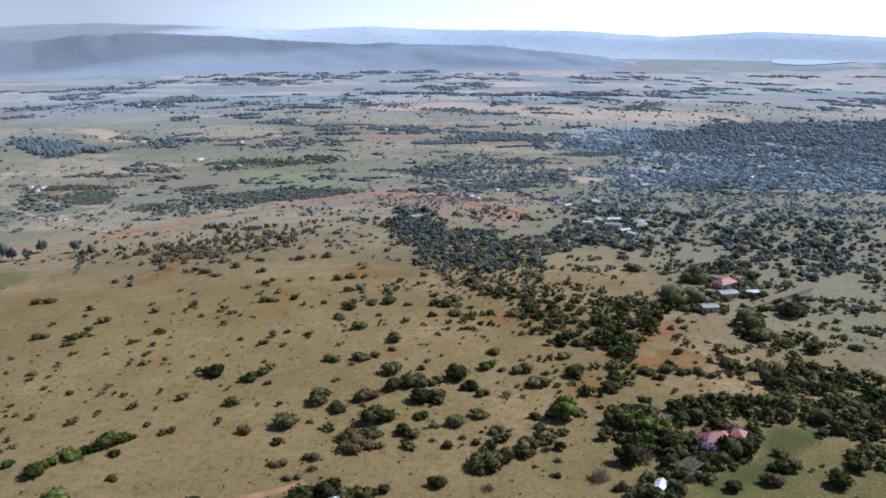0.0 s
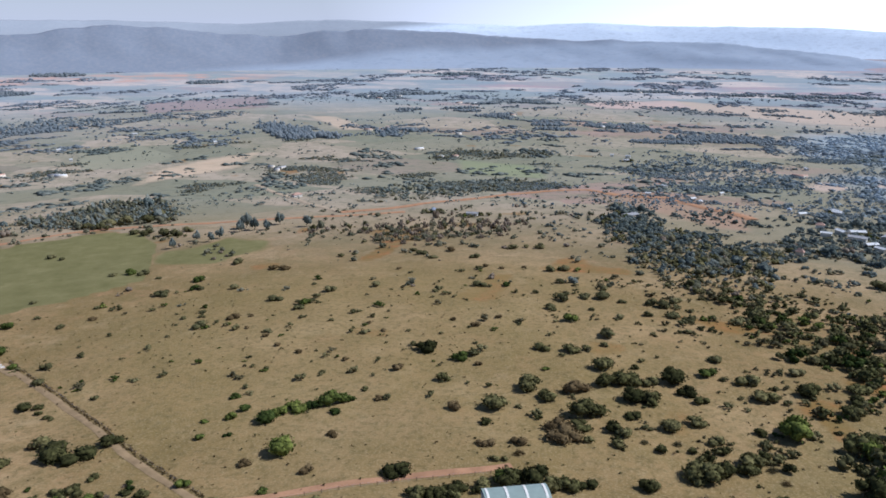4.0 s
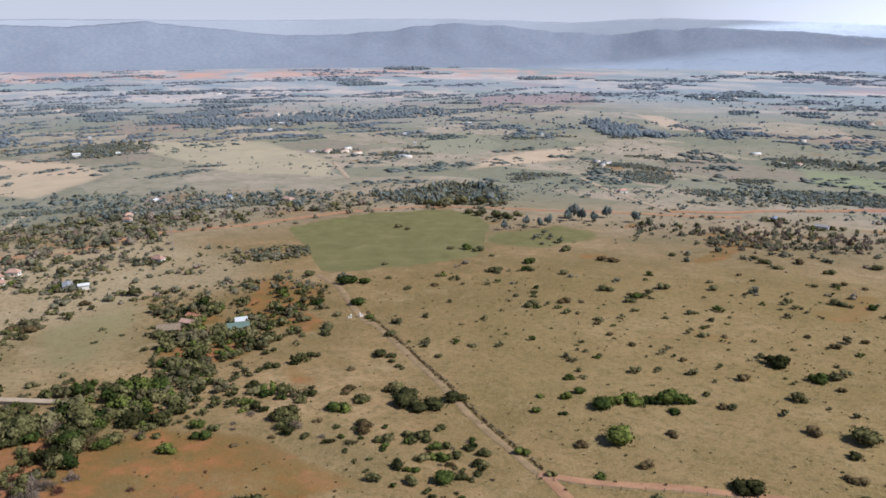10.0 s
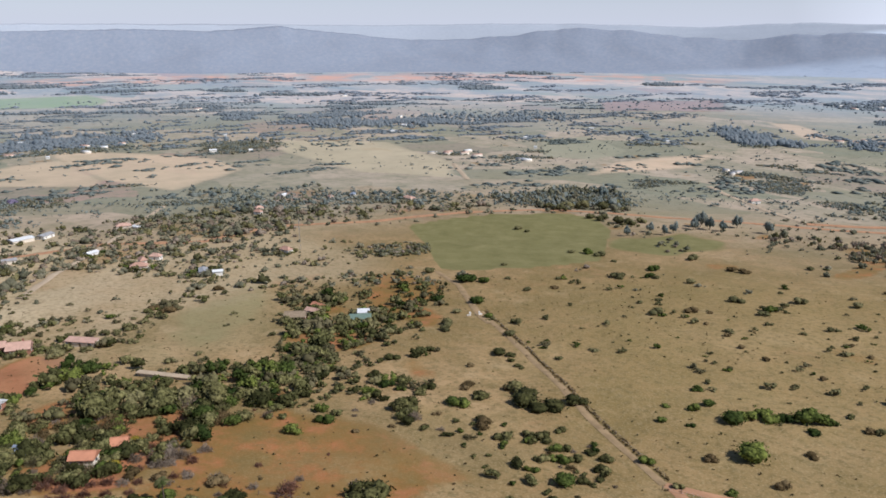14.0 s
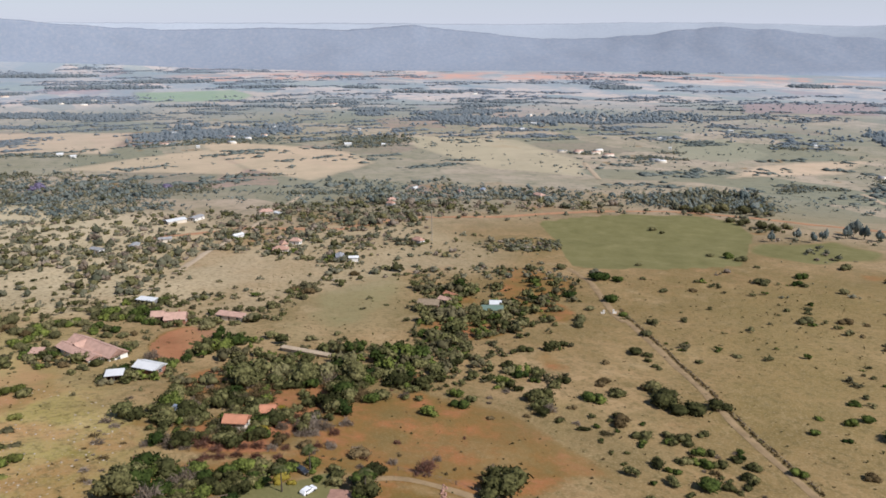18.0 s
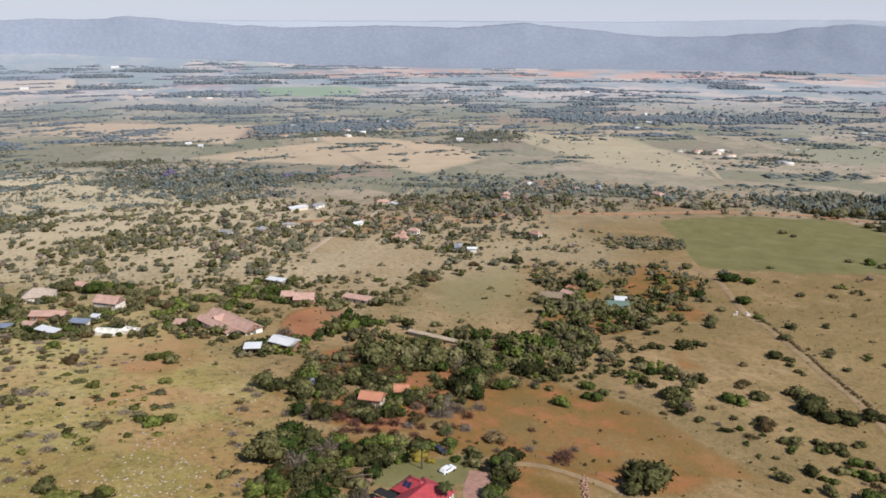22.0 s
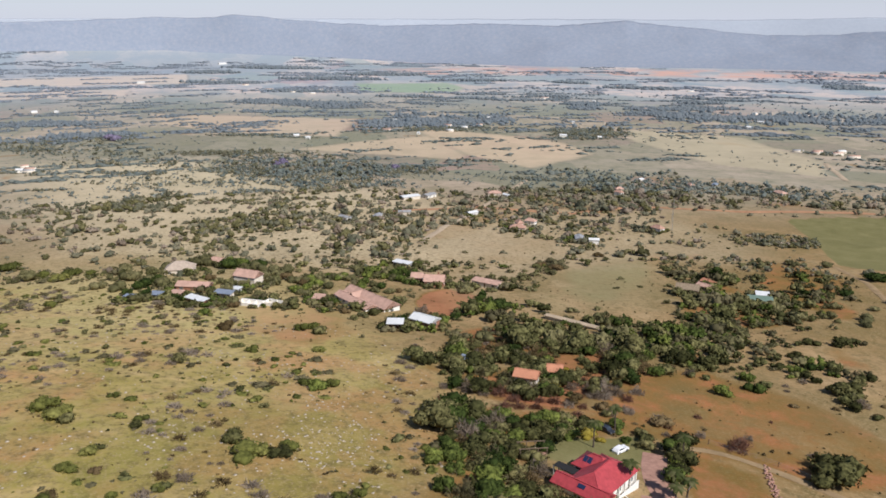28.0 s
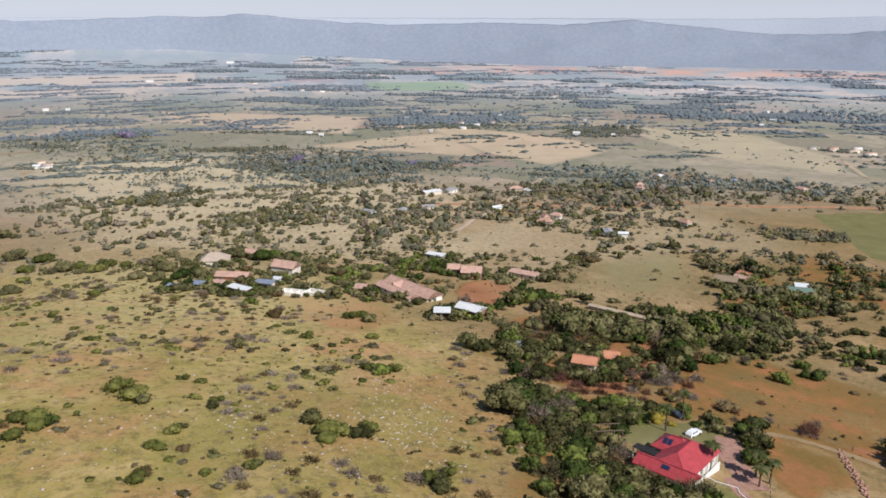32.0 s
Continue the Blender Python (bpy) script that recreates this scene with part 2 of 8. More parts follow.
M_FARBUSH = leaf("hazed_far_bush_leaves", (0.44, 0.53, 0.605), (0.48, 0.56, 0.63), (0.52, 0.59, 0.65), 0.6, 0.2)
M_FARGUM = leaf("hazed_far_wood_leaves", (0.31, 0.365, 0.4), (0.365, 0.41, 0.435), (0.42, 0.45, 0.46), 0.65, 0.2)
M_OUTGUM = leaf("hazed_outer_wood_leaves", (0.44, 0.49, 0.55), (0.475, 0.52, 0.575), (0.51, 0.55, 0.595), 0.7, 0.2)
M_THORN = leaf("thorn_tree_leaves", (0.052, 0.054, 0.02), (0.142, 0.138, 0.053), (0.25, 0.228, 0.096), 0.12, 0.85)
M_BARK = plain("bark", (0.11, 0.085, 0.065), 0.95, 0.1, 0, 0.4, 2.0)
M_STONE = plain("pale_stone", (0.47, 0.4, 0.3), 0.9, 0.2, 0, 0.35, 1.5)
M_WALL = plain("cream_plaster", (0.72, 0.64, 0.52), 0.85, 0.2, 0, 0.2, 0.7)
M_WHITE = plain("white_plaster", (0.8, 0.77, 0.7), 0.85, 0.2, 0, 0.15, 0.7)
M_BRICK = plain("face_brick", (0.34, 0.17, 0.11), 0.9, 0.15, 0, 0.3, 1.2)
M_REDROOF = plain("red_painted_tiles", (0.41, 0.057, 0.064), 0.55, 0.35, 0, 0.3, 1.2)
M_PINKROOF = plain("faded_clay_tiles", (0.53, 0.335, 0.255), 0.75, 0.25, 0, 0.25, 0.5)
M_ROSEROOF = plain("faded_red_tiles", (0.50, 0.19, 0.185), 0.6, 0.3, 0, 0.2, 0.5)
M_ORANGEROOF = plain("orange_tiles", (0.52, 0.235, 0.135), 0.7, 0.25, 0, 0.2, 0.5)
M_BROWNROOF = plain("weathered_clay_tiles", (0.46, 0.275, 0.2), 0.75, 0.2, 0, 0.25, 0.6)
M_GREYROOF = plain("weathered_sheeting", (0.42, 0.41, 0.40), 0.5, 0.4, 0.2, 0.25, 0.4)
M_WHITEROOF = plain("white_sheeting", (0.68, 0.68, 0.66), 0.45, 0.4, 0.0, 0.12, 0.4)
M_BLUEROOF = plain("blue_grey_sheeting", (0.28, 0.32, 0.385), 0.4, 0.45, 0.2, 0.2, 0.4)
M_GREENROOF = plain("pale_green_sheeting", (0.30, 0.37, 0.33), 0.45, 0.4, 0.1, 0.15, 0.4)
M_THATCH = plain("thatch", (0.30, 0.23, 0.155), 0.95, 0.1, 0, 0.35, 1.5)
M_TIMBER = plain("weathered_timber", (0.2, 0.145, 0.1), 0.9, 0.1, 0, 0.3, 2.0)
M_STEEL = plain("galvanised_steel", (0.5, 0.5, 0.5), 0.4, 0.5, 0.7, 0.15, 1.0)
M_SOLAR = plain("solar_glass", (0.02, 0.03, 0.07), 0.15, 0.6, 0, 0.1, 1.0)
M_CARNIGHT = plain("black_car_paint", (0.03, 0.033, 0.04), 0.3, 0.5, 0, 0.1, 1.0)
M_CARPAINT = plain("white_car_paint", (0.8, 0.8, 0.8), 0.25, 0.5, 0, 0.05, 1.0)
M_GLASS = plain("tinted_glass", (0.04, 0.05, 0.06), 0.08, 0.6, 0, 0.1, 1.0)
M_RUBBER = plain("tyre_rubber", (0.03, 0.03, 0.03), 0.9, 0.1, 0, 0.2, 4.0)
M_NET = plain("green_shade_net", (0.17, 0.235, 0.185), 0.9, 0.1, 0, 0.2, 0.8)
M_PAVE = plain("brick_paving", (0.40, 0.23, 0.17), 0.9, 0.15, 0, 0.3, 0.8)
M_DRAB = leaf("drab_olive_leaves", (0.088, 0.078, 0.04), (0.132, 0.116, 0.06), (0.19, 0.164, 0.09), 0.2)
M_TWIG = leaf("grey_brown_twigs", (0.19, 0.148, 0.105), (0.27, 0.215, 0.16), (0.36, 0.295, 0.225))
# Next two: bush on the sunward side, blued with painted haze.
M_HAZEBUSH = leaf("hazed_bush_leaves", (0.115, 0.142, 0.13), (0.175, 0.205, 0.187), (0.245, 0.268, 0.234), 0.4)
M_MIDBUSH = leaf("hazed_mid_bush_leaves", (0.235, 0.29, 0.32), (0.29, 0.34, 0.358), (0.35, 0.385, 0.388), 0.55, 0.2)
# Olive leaves of farther trees, paled with painted haze.
M_HAZEOLIVE = leaf("hazed_olive_leaves", (0.092, 0.088, 0.04), (0.165, 0.153, 0.068), (0.258, 0.229, 0.108), 0.25, 0.6)
M_HILLBUSH = leaf("yellow_green_shrub_leaves", (0.08, 0.088, 0.024), (0.15, 0.155, 0.04), (0.25, 0.238, 0.07), 0.2, 0.7)
M_PALETHATCH = plain("pale_thatch", (0.46, 0.37, 0.29), 0.95, 0.1, 0, 0.25, 0.8)
M_PALM = leaf("palm_fronds", (0.05, 0.065, 0.02), (0.09, 0.10, 0.035), (0.16, 0.15, 0.07))


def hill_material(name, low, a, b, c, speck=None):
    """Scrub and rock colours with haze mixed in; low is the paler, hazier tone."""
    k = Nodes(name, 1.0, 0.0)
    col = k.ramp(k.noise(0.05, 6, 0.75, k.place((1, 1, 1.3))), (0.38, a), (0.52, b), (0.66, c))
    # pale tone of thicker haze, painted into the slope colour
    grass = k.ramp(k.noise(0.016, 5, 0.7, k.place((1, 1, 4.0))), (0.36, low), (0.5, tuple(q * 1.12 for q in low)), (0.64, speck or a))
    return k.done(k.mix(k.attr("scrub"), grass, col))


M_HILL = hill_material("hazed_scrub_hills", (0.31, 0.355, 0.42), (0.218, 0.25, 0.302), (0.242, 0.27, 0.318), (0.28, 0.293, 0.325), (0.335, 0.375, 0.435))
M_HILLFAR = hill_material("hazed_remote_hills", (0.64, 0.71, 0.79), (0.345, 0.375, 0.415), (0.36, 0.39, 0.43), (0.375, 0.4, 0.437), (0.6, 0.67, 0.75))
_w = Nodes("lake_water", 0.25, 0.5)
M_WATER = _w.done(_w.mix(_w.noise(0.01, 3), (0.75, 0.8, 0.84), (0.66, 0.73, 0.8)))

# ---- the lie of the land ----
CX, CY, HC = -30.0, -15.0, 115.0      # middle of the flight and its height


def sstep(a, b, v):
    v = np.clip((np.asarray(v, float) - a) / (b - a), 0, 1)
    return v * v * (3 - 2 * v)


def ground(x, y):
    """Height of the land: a hillside that falls to a wide valley, which closes up towards the far hills."""
    x, y = np.asarray(x, float), np.asarray(y, float)
    r = np.hypot(x + 100, y + 60)
    near = (1.36 + 48.44 * x / 1000 - 35.66 * y / 1000 - 19.92 * np.sqrt(r * r + 22500) / 1000 + 36.25 * np.exp(-r / 250)
            + 16.82 * np.exp(-((x + 230) ** 2 + (y + 160) ** 2) / 22500) - 26.17 * x * y / 1e6
            + 10.3 * np.exp(-((x + 40) ** 2 + (y - 420) ** 2) / 40000))
    rc = np.hypot(x - CX, y - CY)
    q = np.clip((rc - 1500) / 3300, 0, 0.985)
    real = np.where(rc < 1500, rc, 1500 - 3300 * np.log(1 - q))
    deep = np.maximum(-85 - 0.027 * (real - 1500), -245)
    far = HC + (deep - HC) * rc / np.maximum(real, 1)
    k = sstep(650, 1500, rc)
    return near * (1 - k) + far * k


# plan of the place, in metres
BUSH_FIELD_0 = [(-178.6, 192.4, 4.5, "o"), (-117.8, 198.4, 5.4, "g"), (-148.1, 218.6, 2.6, "g"), (-146.7, 225.6, 2.6, "g"), (-134.6, 219.7, 4.8, "g"), (-131.8, 225.3, 3.4, "g"), (-127.3, 229.5, 4.1, "g"), (-122.8, 233.1, 3.0, "g"), (-116.0, 238.6, 5.6, "g"), (-112.2, 242.1, 2.8, "g"), (-156.8, 236.6, 2.5, "g"), (-149.4, 201.7, 2.1, "g"), (-156.1, 213.9, 1.5, "g"), (-141.3, 205.3, 1.6, "g"), (-112.3, 230.1, 2.3, "g"), (-106.1, 213.3, 2.0, "b"), (-124.3, 187.5, 2.4, "b"), (-103.0, 187.9, 2.2, "b"), (-110.7, 173.7, 1.8, "g"), (-92.4, 170.1, 2.7, "o"), (-136.2, 172.0, 2.2, "g"), (-121.9, 165.2, 1.7, "o"), (-251.3, 237.3, 3.0, "o"), (-304.7, 268.5, 4.4, "g"), (-280.9, 252.9, 2.6, "g"), (-296.7, 246.4, 2.7, "o"), (-283.9, 226.7, 3.7, "o"), (-342.2, 296.5, 5.9, "g"), (-334.1, 302.8, 3.5, "g"), (-377.6, 297.2, 4.0, "o")]
BUSH_FIELD_1 = [(-360.6, 348.3, 2.3, "o"), (-329.4, 319.1, 2.1, "o"), (-304.2, 307.4, 2.7, "o"), (-309.5, 342.2, 2.1, "o"), (-297.4, 323.8, 2.4, "b"), (-286.9, 371.0, 5.0, "o"), (-285.7, 407.5, 4.2, "g"), (-274.2, 384.9, 3.6, "g"), (-248.6, 387.9, 3.2, "o"), (-318.8, 411.0, 2.0, "o"), (-347.4, 420.6, 4.2, "g"), (-337.9, 420.9, 4.5, "o"), (-357.6, 414.9, 2.9, "o"), (-287.4, 457.0, 4.1, "o"), (-250.8, 442.7, 3.5, "b"), (-242.7, 442.1, 3.9, "b"), (-219.5, 482.8, 3.2, "o"), (-243.8, 329.1, 2.2, "o"), (-225.5, 315.6, 3.9, "o"), (-239.1, 340.3, 1.9, "o"), (-215.5, 332.4, 3.4, "b"), (-207.2, 336.2, 1.5, "b"), (-207.9, 364.0, 3.9, "o"), (-186.5, 351.2, 3.1, "o"), (-186.8, 360.4, 3.8, "g"), (-184.1, 386.0, 3.6, "o"), (-200.5, 400.0, 1.7, "o"), (-198.7, 317.1, 1.5, "b"), (-182.0, 305.6, 1.7, "b"), (-154.9, 286.8, 1.8, "b")]
BUSH_FIELD_2 = [(-169.2, 293.8, 1.6, "b"), (-130.0, 281.3, 1.5, "b"), (-233.9, 212.4, 3.2, "o"), (-225.3, 209.8, 1.7, "o"), (-216.1, 206.3, 1.2, "o"), (-200.9, 185.6, 4.4, "o"), (-190.1, 181.0, 6.4, "o"), (-181.6, 180.8, 5.3, "o"), (-204.3, 184.6, 2.2, "b"), (-203.8, 171.1, 3.0, "o"), (-216.4, 177.0, 2.5, "b"), (-202.8, 160.6, 2.9, "g"), (-185.0, 153.9, 3.0, "b"), (-175.2, 152.4, 2.9, "o"), (-166.9, 170.0, 2.0, "o"), (-167.8, 161.9, 2.5, "o"), (-150.6, 156.7, 2.4, "o"), (-145.1, 164.3, 2.0, "o"), (-140.3, 157.9, 2.1, "o"), (-152.1, 153.7, 2.4, "g"), (-154.8, 152.0, 1.8, "g"), (-98.0, 297.7, 5.7, "o"), (-80.8, 290.4, 3.9, "g"), (-103.9, 274.5, 2.6, "b"), (-81.5, 267.2, 3.4, "o"), (-72.1, 285.9, 1.7, "b"), (-100.8, 244.7, 1.9, "b"), (-109.6, 252.1, 1.6, "o"), (-70.8, 242.8, 2.9, "b"), (-55.8, 246.8, 5.6, "o")]
BUSH_FIELD_3 = [(-47.3, 266.7, 5.1, "o"), (-39.5, 258.0, 3.9, "o"), (-49.2, 307.3, 3.5, "o"), (-36.4, 308.5, 3.7, "o"), (-30.6, 312.1, 2.5, "o"), (-23.0, 330.7, 4.0, "o"), (-22.6, 318.6, 2.0, "o"), (-43.9, 286.4, 1.6, "g"), (-21.0, 294.0, 5.5, "o"), (-18.9, 277.7, 5.0, "o"), (-12.0, 280.4, 5.5, "o"), (-29.1, 268.3, 5.1, "b"), (-23.0, 249.9, 6.5, "o"), (-32.6, 236.2, 4.2, "b"), (-29.3, 229.1, 5.5, "b"), (-25.2, 237.5, 3.8, "o"), (-9.5, 264.9, 5.0, "o"), (-3.0, 265.7, 4.8, "o"), (-8.1, 251.4, 3.1, "o"), (-3.2, 281.9, 3.2, "o"), (4.6, 286.2, 5.8, "o"), (11.0, 276.0, 4.3, "o"), (15.6, 269.3, 2.9, "o"), (5.0, 246.1, 4.1, "o"), (13.0, 251.2, 3.6, "o"), (-14.3, 238.5, 3.4, "o"), (-10.7, 236.2, 3.4, "o"), (-9.1, 295.8, 1.9, "o"), (-6.9, 304.6, 1.5, "o"), (22.5, 313.5, 3.5, "o")]
BUSH_FIELD_4 = [(18.5, 296.6, 3.6, "g"), (33.3, 292.4, 4.5, "o"), (38.2, 279.7, 4.6, "o"), (18.6, 239.2, 2.8, "o"), (33.8, 250.1, 2.5, "o"), (11.8, 213.5, 4.1, "o"), (16.4, 216.8, 4.1, "o"), (28.2, 227.3, 3.9, "o"), (-1.1, 204.2, 2.7, "o"), (-52.6, 218.2, 2.3, "b"), (-55.8, 217.8, 1.7, "b"), (-43.2, 222.3, 2.7, "b"), (-57.2, 233.4, 2.2, "o"), (-76.1, 193.8, 4.3, "o"), (-66.1, 181.8, 3.4, "o"), (-60.9, 183.9, 3.7, "o"), (-56.2, 187.8, 3.8, "o"), (-49.1, 192.7, 3.5, "o"), (-41.4, 195.1, 3.8, "o"), (-35.2, 201.1, 4.1, "o"), (-24.6, 198.8, 2.8, "o"), (-19.1, 201.0, 3.0, "o"), (-49.2, 209.2, 1.8, "o"), (-46.0, 210.1, 1.5, "o"), (-99.6, 404.2, 3.9, "o"), (-84.0, 407.2, 2.6, "g"), (-121.1, 388.8, 1.9, "o"), (-159.8, 398.2, 3.3, "o"), (-84.2, 332.7, 2.4, "b"), (-97.7, 340.4, 1.7, "b")]
BUSH_FIELD_5 = [(-75.9, 346.7, 1.7, "b"), (-138.0, 330.2, 1.4, "b"), (-126.6, 319.4, 1.6, "b"), (-92.1, 522.1, 2.8, "o"), (-82.2, 520.8, 4.0, "o"), (-64.8, 448.1, 3.8, "o"), (-57.0, 451.0, 3.9, "o"), (-54.6, 418.1, 2.9, "o"), (-38.4, 389.3, 4.0, "o"), (-30.2, 391.5, 4.6, "o"), (-49.0, 383.2, 3.6, "o"), (-53.4, 367.3, 3.2, "o"), (-41.1, 349.6, 3.9, "g"), (-30.0, 408.7, 3.2, "o"), (-19.0, 385.5, 2.4, "o"), (-18.4, 357.5, 2.5, "o"), (-5.5, 367.4, 2.9, "o"), (-4.5, 386.8, 3.9, "o"), (0.7, 384.2, 3.9, "o"), (8.0, 392.6, 3.7, "o"), (13.9, 362.2, 3.7, "o"), (6.8, 367.5, 3.8, "o"), (12.2, 345.6, 2.2, "o"), (-143.8, 503.0, 4.0, "b"), (-160.1, 488.7, 4.3, "o"), (-148.4, 476.4, 3.1, "o"), (-170.6, 502.1, 3.2, "o"), (-120.9, 482.4, 3.4, "o"), (-101.3, 519.0, 3.6, "o"), (-106.6, 452.0, 2.1, "b")]
BUSH_FIELD_6 = [(-95.3, 448.3, 1.8, "b"), (-82.2, 452.1, 1.8, "b"), (-211.7, 490.5, 2.0, "o"), (-160.4, 440.9, 1.8, "b")]
BUSH_WEST_0 = [(-219.7, 104.4, 3.3, "g"), (-221.7, 117.3, 3.1, "g"), (-213.0, 144.0, 5.3, "o"), (-223.7, 163.5, 2.8, "o"), (-247.7, 156.9, 3.3, "o"), (-205.0, 160.2, 3.4, "g"), (-204.5, 171.7, 2.7, "o"), (-259.6, 174.5, 3.1, "o"), (-277.8, 220.9, 2.9, "o"), (-303.7, 230.8, 3.7, "o"), (-189.2, 157.0, 2.3, "o"), (-175.9, 151.3, 2.2, "o"), (-171.9, 160.1, 2.4, "o"), (-156.4, 148.9, 2.4, "o"), (-142.4, 142.1, 3.7, "g"), (-141.9, 156.9, 2.2, "o"), (-144.2, 164.1, 2.1, "o"), (-150.4, 164.0, 1.8, "o"), (-156.9, 159.9, 2.1, "o"), (-164.3, 160.8, 2.0, "o"), (-236.0, 213.9, 2.7, "o"), (-230.0, 214.5, 2.2, "o"), (-218.7, 207.3, 1.9, "o"), (-253.6, 237.8, 1.8, "o"), (-324.9, 64.2, 5.4, "o"), (-324.5, 68.9, 3.7, "o"), (-329.2, 76.3, 3.0, "o"), (-385.3, 112.3, 3.3, "o"), (-404.0, 138.8, 4.4, "b"), (-415.5, 136.0, 3.2, "b")]
BUSH_WEST_1 = [(-429.2, 180.2, 3.4, "b"), (-434.8, 202.6, 3.2, "o"), (-265.7, 112.1, 2.2, "g"), (-221.4, 157.4, 2.7, "o"), (-203.1, 149.4, 1.6, "b"), (-214.3, 173.2, 1.9, "b"), (-231.4, 192.6, 1.8, "b"), (-196.6, 138.7, 1.5, "b"), (-203.9, 130.8, 1.3, "b"), (-208.2, 119.5, 1.3, "b")]
BUSH_HILL_0 = [(-198.3, -36.7, 2.1, "o"), (-189.8, -35.1, 2.7, "o"), (-191.1, -32.0, 2.1, "g"), (-190.2, -28.2, 2.1, "o"), (-193.8, -25.1, 1.7, "o"), (-212.2, -55.1, 1.2, "g"), (-208.6, -56.1, 1.3, "o"), (-222.8, -75.1, 2.5, "g"), (-216.6, -72.3, 2.3, "g"), (-213.7, -69.8, 1.7, "o"), (-195.3, -63.5, 1.5, "o"), (-188.5, -66.2, 1.4, "o"), (-197.4, -62.1, 1.1, "o"), (-202.7, -88.7, 2.3, "g"), (-206.4, -91.8, 1.7, "g"), (-203.1, -86.4, 1.8, "g"), (-197.7, -91.0, 1.8, "g"), (-175.3, -68.6, 1.5, "b"), (-176.8, -67.4, 1.4, "b"), (-230.3, -62.3, 1.1, "o"), (-238.2, -16.4, 1.7, "g"), (-234.0, -13.5, 2.3, "g"), (-236.1, -9.2, 1.7, "o"), (-272.9, -7.3, 1.6, "o"), (-219.8, -28.4, 1.0, "o"), (-272.9, -27.5, 1.8, "g"), (-336.2, -40.6, 1.6, "g"), (-327.6, -88.4, 1.3, "g"), (-301.0, -9.2, 2.0, "g"), (-303.8, -4.7, 2.0, "g")]
BUSH_HILL_1 = [(-296.2, -3.2, 2.2, "o"), (-254.0, -22.8, 1.0, "o"), (-177.2, -49.9, 0.6, "o"), (-166.5, -18.3, 2.1, "o"), (-169.3, -19.5, 1.4, "o"), (-171.3, -15.1, 1.1, "o"), (-388.0, -133.0, 3.5, "o"), (-421.8, -135.8, 2.3, "o"), (-458.0, -141.9, 3.2, "o"), (-449.7, -124.1, 4.0, "o"), (-455.8, -118.6, 3.1, "o"), (-487.5, -138.2, 4.4, "o"), (-498.0, -153.8, 4.5, "o"), (-364.0, -99.1, 2.4, "o"), (-454.6, -94.9, 2.5, "o"), (-483.8, -75.7, 2.3, "o"), (-458.6, -104.6, 3.8, "b"), (-442.4, -107.9, 3.3, "b"), (-187.0, -61.3, 0.9, "b"), (-176.0, -57.5, 0.7, "b")]
THICKET_A = [(-437, 215), (-429, 250), (-378, 300), (-337, 277), (-312, 239), (-277, 216), (-263, 190), (-231, 175), (-210, 147), (-220, 140), (-249, 149), (-268, 137), (-307, 155), (-339, 160)]  # dense trees round the farmhouse
THICKET_B = [(-306, 109), (-297, 126), (-274, 133), (-240, 118), (-237, 104), (-246, 93), (-232, 76), (-264, 84)]
THICKET_C = [(-51, 642), (-12, 667), (49, 549), (62, 454), (119, 381), (99, 338), (79, 305), (69, 267), (60, 267), (63, 304), (46, 328), (33, 361), (24, 400), (-1, 439), (-26, 531)]  # wooded stream
THICKET_D = [(76, 252), (114, 270), (189, 298), (186, 272), (150, 229), (126, 227), (114, 250), (98, 210), (71, 210), (66, 228)]
THICKET_E = [(-254, 20), (-296, 44), (-296, 71), (-286, 89), (-291, 117), (-269, 134), (-235, 119), (-231, 107), (-238, 91), (-229, 74), (-214, 52), (-214, 38), (-226, 33), (-242, 26)]
THICKET_F = [(-215, 12), (-217, 25), (-212, 42), (-190, 34), (-180, 25), (-169, 20), (-164, 27), (-159, 31), (-145, 17), (-147, -6), (-170, 0), (-188, 4)]
THICKET_G = [(-287, 115), (-357, 196), (-369, 242), (-309, 242), (-251, 198), (-220, 145), (-243, 147), (-257, 141), (-266, 129)]
THICKET_H = [(-1077, 23), (-1106, 117), (-972, 240), (-770, 156), (-800, 71), (-895, 11)]  # gum wood
THICKET_I = [(-582, 38), (-686, 93), (-638, 139), (-742, 254), (-802, 417), (-774, 550), (-601, 586), (-532, 511), (-657, 456), (-585, 294), (-525, 206), (-549, 155), (-477, 91), (-527, 59)]
THICKET_J = [(-755, -131), (-826, -99), (-779, -47), (-704, -74), (-692, -107)]
THICKET_K = [(-611, -47), (-730, 20), (-729, 81), (-594, 40), (-530, -20), (-539, -44)]
THICKET_L = [(-1534, -362), (-1598, -187), (-1341, -82), (-1096, 10), (-1069, -75), (-1233, -301)]
THICKET_M = [(-372, 69), (-345, 83), (-326, 106), (-299, 111), (-297, 138), (-257, 130), (-236, 115), (-248, 95), (-241, 84), (-240, 66), (-268, 44)]
THICKET_N = [(-894, 373), (-828, 467), (-735, 536), (-614, 578), (-502, 698), (-443, 623), (-546, 542), (-519, 456), (-572, 411), (-574, 315), (-616, 248)]
THICKET_O = [(-598, 588), (-597, 693), (-526, 710), (-451, 619), (-497, 572), (-557, 553)]
THICKET_P = [(-915, 1634), (-606, 1386), (-683, 1302), (-799, 1423)]  # plantation
THICKET_Q = [(-625, 1431), (-466, 1599), (-443, 1521), (-595, 1361)]
THICKET_R = [(-397, 1239), (-182, 1313), (-186, 1217), (-323, 1116)]
THICKET_S = [(-342, 802), (-299, 926), (-173, 950), (-76, 998), (-76, 911), (-197, 806), (-258, 718), (-298, 725)]
THICKET_T = [(-85, 1123), (46, 1337), (171, 1269), (130, 949), (32, 916), (-43, 875)]
